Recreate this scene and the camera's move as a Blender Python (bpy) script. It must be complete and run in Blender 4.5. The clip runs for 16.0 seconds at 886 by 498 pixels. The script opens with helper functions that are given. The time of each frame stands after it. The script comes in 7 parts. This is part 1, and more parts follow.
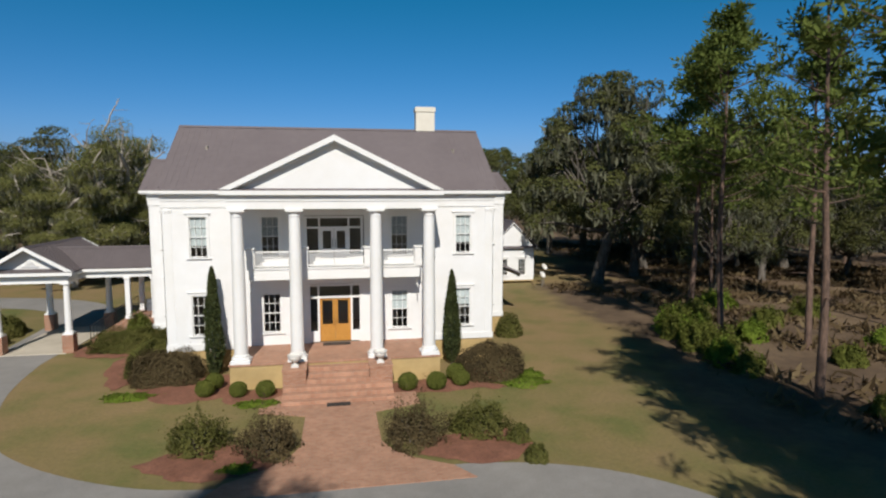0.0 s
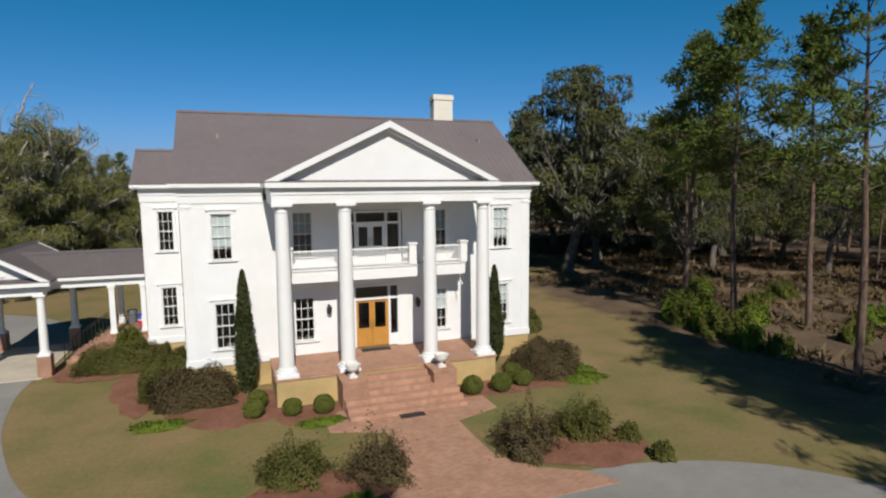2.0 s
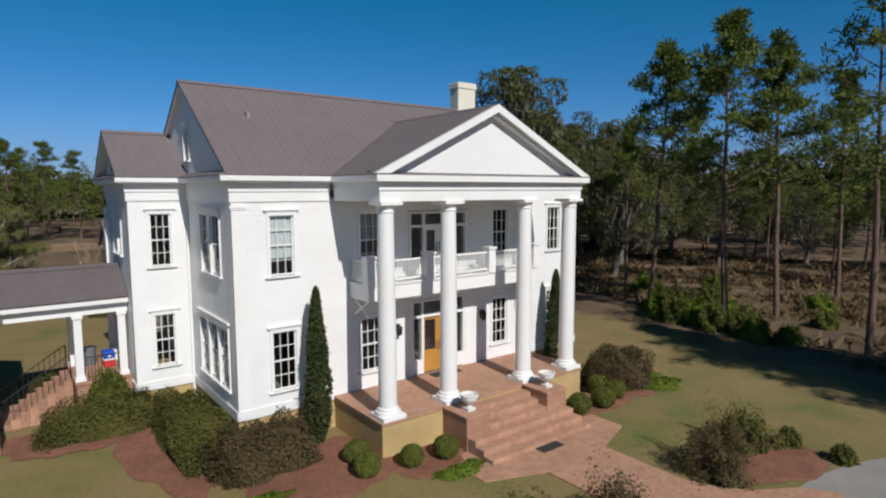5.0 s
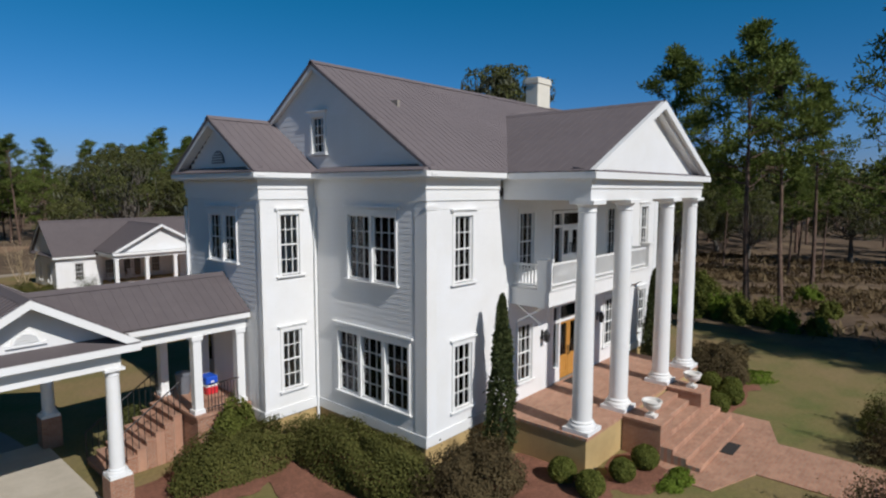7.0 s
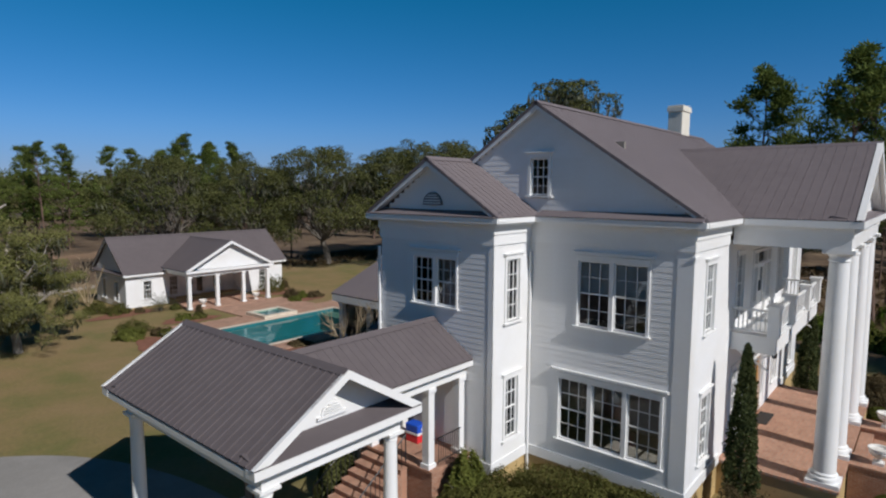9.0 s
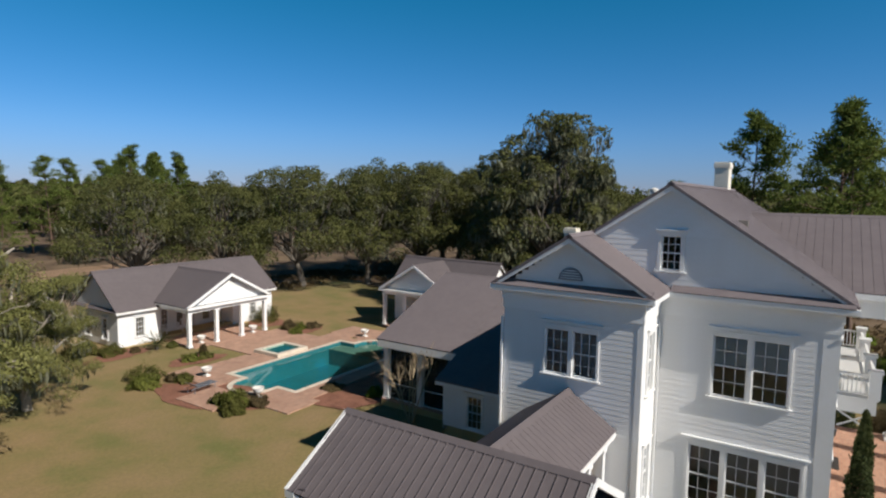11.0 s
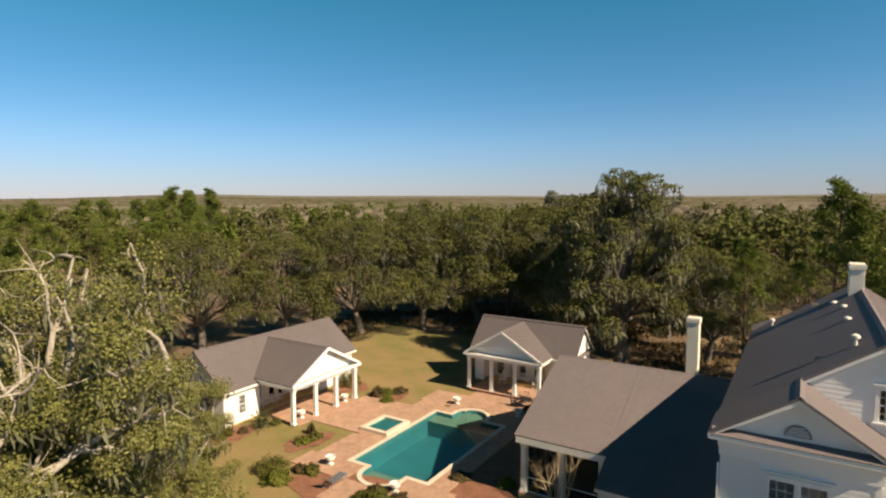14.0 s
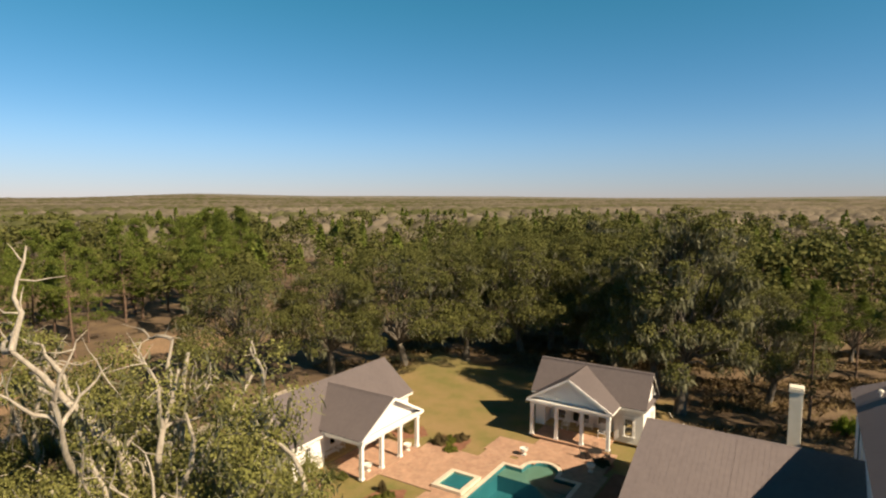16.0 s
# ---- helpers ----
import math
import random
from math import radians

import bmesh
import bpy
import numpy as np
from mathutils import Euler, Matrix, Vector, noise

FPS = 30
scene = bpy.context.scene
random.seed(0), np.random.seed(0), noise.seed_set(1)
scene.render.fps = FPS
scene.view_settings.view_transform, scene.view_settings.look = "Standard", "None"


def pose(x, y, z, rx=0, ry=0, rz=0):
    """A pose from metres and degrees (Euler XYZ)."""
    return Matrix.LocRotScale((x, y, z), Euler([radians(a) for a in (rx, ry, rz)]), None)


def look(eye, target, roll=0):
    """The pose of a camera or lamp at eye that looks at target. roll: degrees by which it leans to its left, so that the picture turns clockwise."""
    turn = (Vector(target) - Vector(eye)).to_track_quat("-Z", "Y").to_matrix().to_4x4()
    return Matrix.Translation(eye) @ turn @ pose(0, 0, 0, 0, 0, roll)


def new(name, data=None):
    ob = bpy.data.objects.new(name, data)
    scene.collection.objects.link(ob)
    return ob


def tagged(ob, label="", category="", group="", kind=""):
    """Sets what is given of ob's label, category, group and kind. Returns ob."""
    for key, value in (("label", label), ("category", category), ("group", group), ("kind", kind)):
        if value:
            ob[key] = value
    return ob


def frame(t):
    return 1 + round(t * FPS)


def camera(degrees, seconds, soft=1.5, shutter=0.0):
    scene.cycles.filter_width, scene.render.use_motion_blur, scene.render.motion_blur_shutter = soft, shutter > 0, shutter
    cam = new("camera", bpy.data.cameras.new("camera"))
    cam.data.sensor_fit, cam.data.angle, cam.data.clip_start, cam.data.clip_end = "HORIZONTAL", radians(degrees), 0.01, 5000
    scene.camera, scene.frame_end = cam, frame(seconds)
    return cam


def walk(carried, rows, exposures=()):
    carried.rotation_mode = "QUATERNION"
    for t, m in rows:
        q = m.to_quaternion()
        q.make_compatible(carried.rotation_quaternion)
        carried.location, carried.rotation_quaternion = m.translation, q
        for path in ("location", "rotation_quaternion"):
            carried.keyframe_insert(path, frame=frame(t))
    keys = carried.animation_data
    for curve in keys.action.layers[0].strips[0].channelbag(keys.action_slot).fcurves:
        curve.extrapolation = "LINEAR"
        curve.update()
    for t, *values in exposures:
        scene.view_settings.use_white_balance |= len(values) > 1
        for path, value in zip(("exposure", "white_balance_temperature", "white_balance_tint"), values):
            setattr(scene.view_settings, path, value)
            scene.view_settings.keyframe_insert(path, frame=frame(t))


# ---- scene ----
cam = camera(74.5, 16.0, 2.2)
PATH = [
    (0, (-0.074, -30.672, 9.153), (0.285, -28.715, 8.954), 0.0),
    (0.5, (-1.716, -29.699, 8.978), (-1.339, -27.744, 8.786), -0.0),
    (1, (-3.481, -28.772, 8.912), (-3.084, -26.821, 8.718), -0.0),
    (1.5, (-5.036, -28.031, 8.984), (-4.53, -26.107, 8.777), -0.2),
    (2, (-6.558, -27.191, 8.939), (-5.87, -25.325, 8.727), -0.5),
    (2.5, (-7.933, -26.289, 8.889), (-7.109, -24.48, 8.675), -0.6),
    (3, (-9.18, -25.236, 8.877), (-8.242, -23.482, 8.664), -0.7),
    (5.5, (-16.034, -17.044, 8.66), (-14.729, -15.544, 8.451), -0.3),
    (6, (-17.657, -15.219, 8.71), (-16.247, -13.817, 8.491), -0.5),
    (6.5, (-19.061, -13.167, 8.66), (-17.597, -11.82, 8.452), -0.2),
    (7, (-20.467, -11.25, 8.655), (-18.978, -9.93, 8.45), 0.1),
    (7.5, (-21.617, -9.534, 8.677), (-20.119, -8.225, 8.474), 0.1),
    (8, (-22.666, -7.905, 8.809), (-21.151, -6.615, 8.613), 0.2),
    (8.5, (-23.691, -6.369, 9.271), (-22.169, -5.087, 9.072), 0.2),
    (9, (-24.997, -4.944, 10.002), (-23.476, -3.661, 9.799), 0.3),
    (11.5, (-29.996, 2.203, 13.113), (-28.299, 3.243, 12.925), 0.7),
    (12, (-30.787, 3.516, 14.136), (-29.089, 4.555, 13.942), 0.3),
    (12.5, (-31.738, 4.751, 15.165), (-30.033, 5.778, 14.967), 0.1),
    (13, (-32.612, 5.886, 16.149), (-30.906, 6.911, 15.956), -0.1),
    (13.5, (-33.237, 6.81, 17.128), (-31.541, 7.853, 16.941), -0.2),
    (14, (-33.894, 7.725, 17.863), (-32.203, 8.778, 17.687), -0.1),
    (14.5, (-33.754, 9.229, 18.327), (-32.063, 10.283, 18.155), 0.0),
    (15, (-34.061, 11.068, 19.531), (-32.377, 12.13, 19.344), 0.05),
    (15.5, (-34.621, 12.247, 20.681), (-32.948, 13.327, 20.493), 0.1),
    (16, (-35.159, 13.012, 21.579), (-33.479, 14.082, 21.403), 0.15),
]
EXPOSURES = [(0, -0.02, 6250, 11), (3, -0.08, 6200, 11), (5.5, -0.15, 6000, 12), (7, -0.2, 5900, 12), (9, -0.18, 5900, 13), (11.5, 0.40, 6500, 12), (12.5, 0.59, 7200, 12), (13.5, 0.77, 8250, 13), (16, 0.82, 8900, 14)]
walk(cam, [(t, look(eye, target, roll)) for t, eye, target, roll in PATH], EXPOSURES)

# ---- light ----
world = bpy.data.worlds.new("sky")
scene.world = world
world.use_nodes = True
wn = world.node_tree.nodes
sky = wn.new("ShaderNodeTexSky")
sky.sky_type = "NISHITA"
sky.sun_disc = False
sky.sun_elevation = radians(39)
sky.sun_rotation = radians(187)
sky.altitude = 50
sky.air_density = 1.0
sky.dust_density = 0.0
sky.ozone_density = 4.0
wn["Background"].inputs[1].default_value = 0.056
tint = wn.new("ShaderNodeMix")
tint.data_type, tint.blend_type = "RGBA", "MULTIPLY"
tint.inputs[0].default_value = 1.0
grade = wn.new("ShaderNodeMix")
grade.data_type = "RGBA"
grade.inputs[6].default_value = (0.80, 0.89, 1.37, 1)
grade.inputs[7].default_value = (0.52, 1.07, 1.17, 1)
aim, up_part, height = wn.new("ShaderNodeTexCoord"), wn.new("ShaderNodeSeparateXYZ"), wn.new("ShaderNodeMapRange")
height.inputs[1].default_value, height.inputs[2].default_value = 0.0, 0.3
world.node_tree.links.new(aim.outputs["Generated"], up_part.inputs[0])
world.node_tree.links.new(up_part.outputs[2], height.inputs[0])
world.node_tree.links.new(height.outputs[0], grade.inputs[0])
world.node_tree.links.new(grade.outputs[2], tint.inputs[7])
deep = wn.new("ShaderNodeHueSaturation")
deep.inputs["Saturation"].default_value = 1.12
world.node_tree.links.new(sky.outputs[0], tint.inputs[6])
world.node_tree.links.new(tint.outputs[2], deep.inputs["Color"])
zenith, fade, shade_ = wn.new("ShaderNodeMapRange"), wn.new("ShaderNodeMix"), wn.new("ShaderNodeMix")
zenith.interpolation_type = "SMOOTHSTEP"
zenith.inputs[1].default_value, zenith.inputs[2].default_value = 0.3, 0.95
shade_.data_type = fade.data_type = "RGBA"
shade_.blend_type = "MULTIPLY"
shade_.inputs[0].default_value = 1.0
fade.inputs[6].default_value, fade.inputs[7].default_value = (1, 1, 1, 1), (0.30, 0.155, 0.12, 1)
world.node_tree.links.new(up_part.outputs[2], zenith.inputs[0])
world.node_tree.links.new(zenith.outputs[0], fade.inputs[0])
world.node_tree.links.new(deep.outputs[0], shade_.inputs[6])
world.node_tree.links.new(fade.outputs[2], shade_.inputs[7])
low, low_fade, low_mix = wn.new("ShaderNodeMapRange"), wn.new("ShaderNodeMix"), wn.new("ShaderNodeMix")
low.interpolation_type = "SMOOTHSTEP"
low.inputs[1].default_value, low.inputs[2].default_value = -0.02, 0.11
low_fade.data_type = low_mix.data_type = "RGBA"
low_mix.blend_type = "MULTIPLY"
low_mix.inputs[0].default_value = 1.0
low_fade.inputs[6].default_value, low_fade.inputs[7].default_value = (0.68, 0.76, 0.86, 1), (1.06, 1.05, 1.04, 1)
world.node_tree.links.new(up_part.outputs[2], low.inputs[0])
world.node_tree.links.new(low.outputs[0], low_fade.inputs[0])
world.node_tree.links.new(shade_.outputs[2], low_mix.inputs[6])
world.node_tree.links.new(low_fade.outputs[2], low_mix.inputs[7])
world.node_tree.links.new(low_mix.outputs[2], wn["Background"].inputs[0])
sun_data = bpy.data.lights.new("sun", "SUN")
sun_data.energy = 4.8
sun_data.angle = radians(0.55)
sun_data.color = (1.0, 0.93, 0.82)
sun = new("sun", sun_data)
sun.matrix_world = look((-7.3, -59.5, 48.6), (0, 0, 0))


# ---- materials ----
def material(name):
    m = bpy.data.materials.new(name)
    m.use_nodes = True
    nt = m.node_tree
    return m, nt, nt.nodes["Principled BSDF"]


def mapped(nt, kind="Object"):
    tc = nt.nodes.new("ShaderNodeTexCoord")
    return tc.outputs[kind]


def noise_node(nt, vec, scale, detail=4.0, rough=0.6):
    n = nt.nodes.new("ShaderNodeTexNoise")
    n.inputs["Scale"].default_value = scale
    n.inputs["Detail"].default_value = detail
    n.inputs["Roughness"].default_value = rough
    nt.links.new(vec, n.inputs["Vector"])
    return n.outputs[0]


def ramp(nt, fac, stops):
    r = nt.nodes.new("ShaderNodeValToRGB")
    while len(r.color_ramp.elements) < len(stops):
        r.color_ramp.elements.new(0.5)
    for e, (p, c) in zip(r.color_ramp.elements, stops):
        e.position, e.color = p, (*c, 1)
    nt.links.new(fac, r.inputs[0])
    return r.outputs[0]


def mix(nt, fac, a, b, how="MIX"):
    m = nt.nodes.new("ShaderNodeMix")
    m.data_type, m.blend_type = "RGBA", how
    for sock, v in ((m.inputs[0], fac), (m.inputs[6], a), (m.inputs[7], b)):
        if isinstance(v, (int, float)):
            sock.default_value = v
        elif isinstance(v, tuple):
            sock.default_value = (*v, 1)
        else:
            nt.links.new(v, sock)
    return m.outputs[2]


def bump(nt, bsdf, height, strength=0.3, dist=0.02):
    b = nt.nodes.new("ShaderNodeBump")
    b.inputs["Strength"].default_value = strength
    b.inputs["Distance"].default_value = dist
    nt.links.new(height, b.inputs["Height"])
    nt.links.new(b.outputs[0], bsdf.inputs["Normal"])


def painted(name, col, rough=0.45, dirt=0.12, big=0.35, fine=9.0, bumps=0.15):
    """Paint or plaster with faint stains at two scales."""
    m, nt, b = material(name)
    v = mapped(nt)
    n1, n2 = noise_node(nt, v, big, 5), noise_node(nt, v, fine, 3)
    dark = tuple(c * (1 - dirt) * f for c, f in zip(col, (1.0, 0.985, 0.95)))
    c = ramp(nt, n1, [(0.35, dark), (0.62, col)])
    c = mix(nt, 0.25, c, ramp(nt, n2, [(0.3, dark), (0.7, col)]))
    nt.links.new(c, b.inputs["Base Color"])
    b.inputs["Roughness"].default_value = rough
    bump(nt, b, n2, bumps, 0.01)
    return m


WHITE = painted("white paint", (0.80, 0.80, 0.79), 0.42, 0.07)
SIDING = painted("white siding paint", (0.79, 0.79, 0.785), 0.5, 0.08, 0.5, 14)
CREAM = painted("cream stucco", (0.74, 0.70, 0.60), 0.8, 0.15, 0.8, 25, 0.4)
OCHRE = painted("ochre stucco", (0.50, 0.36, 0.16), 0.85, 0.25, 0.9, 22, 0.5)
GREYDOOR = painted("grey paint", (0.35, 0.36, 0.37), 0.5)
BLACK = painted("black iron", (0.02, 0.02, 0.02), 0.5, 0.1)
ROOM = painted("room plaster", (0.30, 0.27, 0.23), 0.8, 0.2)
BLIND = painted("white cloth", (0.62, 0.66, 0.66), 0.8, 0.1)
CONCRETE = painted("pale concrete", (0.56, 0.50, 0.40), 0.85, 0.25, 0.6, 12, 0.3)
STONE = painted("white cast stone", (0.72, 0.70, 0.66), 0.75, 0.2, 3, 30, 0.4)
RUBBER = painted("dark mat", (0.03, 0.027, 0.025), 0.9, 0.2)
BLUEPLASTIC = painted("blue plastic", (0.02, 0.09, 0.55), 0.4, 0.05)
REDPLASTIC = painted("red plastic", (0.62, 0.03, 0.04), 0.4, 0.05)
GREYPLASTIC = painted("grey plastic", (0.16, 0.17, 0.19), 0.5, 0.1)


def roof_material(name="painted metal roofing", k=1.0):
    m, nt, b = material(name)
    v = mapped(nt)
    n1, n2 = noise_node(nt, v, 0.25, 5), noise_node(nt, v, 3.0, 4)
    c = ramp(nt, n1, [(0.3, (0.150 * k, 0.127 * k, 0.132 * k)), (0.7, (0.182 * k, 0.155 * k, 0.16 * k))])
    c = mix(nt, 0.3, c, ramp(nt, n2, [(0.35, (0.14 * k, 0.122 * k, 0.12 * k)), (0.7, (0.20 * k, 0.175 * k, 0.17 * k))]))
    nt.links.new(c, b.inputs["Base Color"])
    b.inputs["Specular IOR Level"].default_value = 0.1
    nt.links.new(ramp(nt, n2, [(0.2, (0.5,) * 3), (0.8, (0.68,) * 3)]), b.inputs["Roughness"])
    return m


ROOF = roof_material()
ANNEX_ROOF = roof_material("darker grey metal roofing", 0.76)


def brick_material(name, c1, c2, mortar, sx=0.2, sz=0.075, offset=0.5, axes="XY", rough=0.85):
    m, nt, b = material(name)
    v = mapped(nt)
    t = nt.nodes.new("ShaderNodeTexBrick")
    t.offset = offset
    t.inputs["Color1"].default_value = (*c1, 1)
    t.inputs["Color2"].default_value = (*c2, 1)
    t.inputs["Mortar"].default_value = (*mortar, 1)
    t.inputs["Scale"].default_value = 1.0
    t.inputs["Brick Width"].default_value = sx
    t.inputs["Row Height"].default_value = sz
    t.inputs["Mortar Size"].default_value = 0.006
    t.inputs["Mortar Smooth"].default_value = 0.3
    sep, com = nt.nodes.new("ShaderNodeSeparateXYZ"), nt.nodes.new("ShaderNodeCombineXYZ")
    nt.links.new(v, sep.inputs[0])
    if axes == "XY":
        nt.links.new(sep.outputs[0], com.inputs[0])
        nt.links.new(sep.outputs[1], com.inputs[1])
    else:
        add = nt.nodes.new("ShaderNodeMath")
        nt.links.new(sep.outputs[0], add.inputs[0])
        nt.links.new(sep.outputs[1], add.inputs[1])
        nt.links.new(add.outputs[0], com.inputs[0])
        nt.links.new(sep.outputs[2], com.inputs[1])
    nt.links.new(com.outputs[0], t.inputs["Vector"])
    n = noise_node(nt, v, 1.1, 6)
    n2 = noise_node(nt, v, 8, 3)
    c = mix(nt, 0.55, t.outputs[0], ramp(nt, n, [(0.3, (0.55, 0.55, 0.55)), (0.7, (1.0, 1.0, 1.0))]), "MULTIPLY")
    c = mix(nt, 0.3, c, ramp(nt, n2, [(0.3, (0.6, 0.55, 0.5)), (0.7, (1, 1, 1))]), "MULTIPLY")
    nt.links.new(c, b.inputs["Base Color"])
    b.inputs["Roughness"].default_value = rough
    inv = nt.nodes.new("ShaderNodeMath")
    inv.operation = "SUBTRACT"
    inv.inputs[0].default_value = 1.0
    nt.links.new(t.outputs[1], inv.inputs[1])
    bump(nt, b, inv.outputs[0], 0.5, 0.008)
    return m


PAVER = brick_material("clay pavers", (0.44, 0.23, 0.145), (0.53, 0.30, 0.195), (0.40, 0.31, 0.24), 0.22, 0.11)
BRICK = brick_material("brown brick", (0.36, 0.17, 0.10), (0.45, 0.23, 0.14), (0.45, 0.38, 0.30), 0.2, 0.075, axes="WALL")
POOLDECK = brick_material("pink pool pavers", (0.42, 0.245, 0.17), (0.51, 0.315, 0.22), (0.40, 0.30, 0.23), 0.3, 0.3, 0.5)


def wood_material(name, dark, light):
    m, nt, b = material(name)
    v = mapped(nt)
    mp = nt.nodes.new("ShaderNodeMapping")
    mp.inputs["Scale"].default_value = (12, 12, 1.5)
    nt.links.new(v, mp.inputs[0])
    n = noise_node(nt, mp.outputs[0], 3, 6)
    nt.links.new(ramp(nt, n, [(0.3, dark), (0.7, light)]), b.inputs["Base Color"])
    b.inputs["Roughness"].default_value = 0.4
    bump(nt, b, n, 0.15, 0.005)
    return m


OAKWOOD = wood_material("varnished wood", (0.38, 0.17, 0.03), (0.58, 0.29, 0.06))


def glass_material():
    m, nt, b = material("window glass")
    out = nt.nodes["Material Output"]
    nt.nodes.remove(b)
    tr, gl, mx, fr = (nt.nodes.new(k) for k in ("ShaderNodeBsdfTransparent", "ShaderNodeBsdfGlossy", "ShaderNodeMixShader", "ShaderNodeFresnel"))
    tr.inputs[0].default_value = (0.86, 0.89, 0.90, 1)
    gl.inputs["Roughness"].default_value = 0.03
    n = noise_node(nt, mapped(nt), 1.3, 2)
    bp = nt.nodes.new("ShaderNodeBump")
    bp.inputs["Strength"].default_value, bp.inputs["Distance"].default_value = 0.08, 0.02
    nt.links.new(n, bp.inputs["Height"])
    nt.links.new(bp.outputs[0], gl.inputs["Normal"])
    fr.inputs[0].default_value = 1.5
    nt.links.new(fr.outputs[0], mx.inputs[0])
    nt.links.new(tr.outputs[0], mx.inputs[1])
    nt.links.new(gl.outputs[0], mx.inputs[2])
    nt.links.new(mx.outputs[0], out.inputs[0])
    return m


GLASS = glass_material()


def water_material():
    m, nt, b = material("pool water")
    out = nt.nodes["Material Output"]
    nt.nodes.remove(b)
    tr, gl, mx, fr = (nt.nodes.new(k) for k in ("ShaderNodeBsdfTransparent", "ShaderNodeBsdfGlossy", "ShaderNodeMixShader", "ShaderNodeFresnel"))
    tr.inputs[0].default_value = (0.40, 0.74, 0.76, 1)
    gl.inputs["Roughness"].default_value = 0.04
    n = noise_node(nt, mapped(nt), 2.2, 3)
    bp = nt.nodes.new("ShaderNodeBump")
    bp.inputs["Strength"].default_value, bp.inputs["Distance"].default_value = 0.12, 0.03
    nt.links.new(n, bp.inputs["Height"])
    nt.links.new(bp.outputs[0], gl.inputs["Normal"])
    nt.links.new(bp.outputs[0], fr.inputs["Normal"])
    fr.inputs[0].default_value = 1.33
    nt.links.new(fr.outputs[0], mx.inputs[0])
    nt.links.new(tr.outputs[0], mx.inputs[1])
    nt.links.new(gl.outputs[0], mx.inputs[2])
    nt.links.new(mx.outputs[0], out.inputs[0])
    return m


WATER = water_material()
POOLTILE = painted("teal pool plaster", (0.025, 0.19, 0.22), 0.6, 0.2, 0.5, 6)
SHELF = painted("pale pool plaster", (0.23, 0.29, 0.23), 0.6, 0.2, 0.8, 8)
COPING = painted("pale coping stone", (0.66, 0.58, 0.47), 0.7, 0.2, 1.5, 14)


def leaf_material(name, stops, rough=0.85, trans=0.3, k=0.78):
    m, nt, b = material(name)
    g = nt.nodes.new("ShaderNodeNewGeometry")
    v = mapped(nt, "Object")
    n = noise_node(nt, v, 0.45, 3)
    add = nt.nodes.new("ShaderNodeMath")
    add.operation = "MULTIPLY_ADD"
    nt.links.new(g.outputs["Random Per Island"], add.inputs[0])
    add.inputs[1].default_value = 0.3
    nt.links.new(n, add.inputs[2])
    sub = nt.nodes.new("ShaderNodeMath")
    sub.operation = "SUBTRACT"
    nt.links.new(add.outputs[0], sub.inputs[0])
    sub.inputs[1].default_value = 0.15
    c = ramp(nt, sub.outputs[0], [(p, tuple(x * k for x in col)) for p, col in stops])
    nt.links.new(c, b.inputs["Base Color"])
    b.inputs["Roughness"].default_value = rough
    b.inputs["Specular IOR Level"].default_value = 0.2
    out = nt.nodes["Material Output"]
    tl, mx = nt.nodes.new("ShaderNodeBsdfTranslucent"), nt.nodes.new("ShaderNodeMixShader")
    nt.links.new(c, tl.inputs[0])
    mx.inputs[0].default_value = trans
    nt.links.new(b.outputs[0], mx.inputs[1])
    nt.links.new(tl.outputs[0], mx.inputs[2])
    nt.links.new(mx.outputs[0], out.inputs[0])
    return m


OAKLEAF = leaf_material("live oak leaves", [(0.2, (0.080, 0.092, 0.027)), (0.5, (0.155, 0.166, 0.050)), (0.8, (0.240, 0.238, 0.084))], k=0.64)
PINELEAF = leaf_material("pine needles", [(0.2, (0.070, 0.098, 0.020)), (0.5, (0.135, 0.175, 0.036)), (0.8, (0.215, 0.255, 0.062))], k=0.85)
MOSS = leaf_material("spanish moss", [(0.2, (0.115, 0.122, 0.072)), (0.5, (0.180, 0.186, 0.115)), (0.8, (0.26, 0.26, 0.175))], 0.9)
BOXLEAF = leaf_material("boxwood leaves", [(0.2, (0.090, 0.105, 0.018)), (0.5, (0.170, 0.190, 0.036)), (0.8, (0.260, 0.270, 0.065))])
HEDGELEAF = leaf_material("hedge leaves", [(0.2, (0.088, 0.092, 0.022)), (0.5, (0.165, 0.168, 0.040)), (0.8, (0.26, 0.235, 0.075))], k=0.68)
BROWNLEAF = leaf_material("bronze leaves", [(0.2, (0.090, 0.066, 0.030)), (0.5, (0.170, 0.128, 0.060)), (0.8, (0.26, 0.195, 0.095))], k=0.62)
CYPRESSLEAF = leaf_material("cypress leaves", [(0.2, (0.040, 0.056, 0.019)), (0.5, (0.085, 0.105, 0.034)), (0.8, (0.150, 0.165, 0.060))])
DRYLEAF = leaf_material("dry grass", [(0.2, (0.165, 0.110, 0.055)), (0.5, (0.264, 0.187, 0.099)), (0.8, (0.374, 0.286, 0.154))], 0.9, k=0.58)
BAREWOOD = leaf_material("leafless twigs", [(0.2, (0.17, 0.145, 0.105)), (0.5, (0.205, 0.175, 0.13)), (0.8, (0.245, 0.21, 0.16))], 0.9, 0.25, 0.9)
SILVERLEAF = leaf_material("pale olive leaves", [(0.2, (0.098, 0.108, 0.034)), (0.5, (0.19, 0.193, 0.06)), (0.8, (0.30, 0.288, 0.11))], k=1.0)
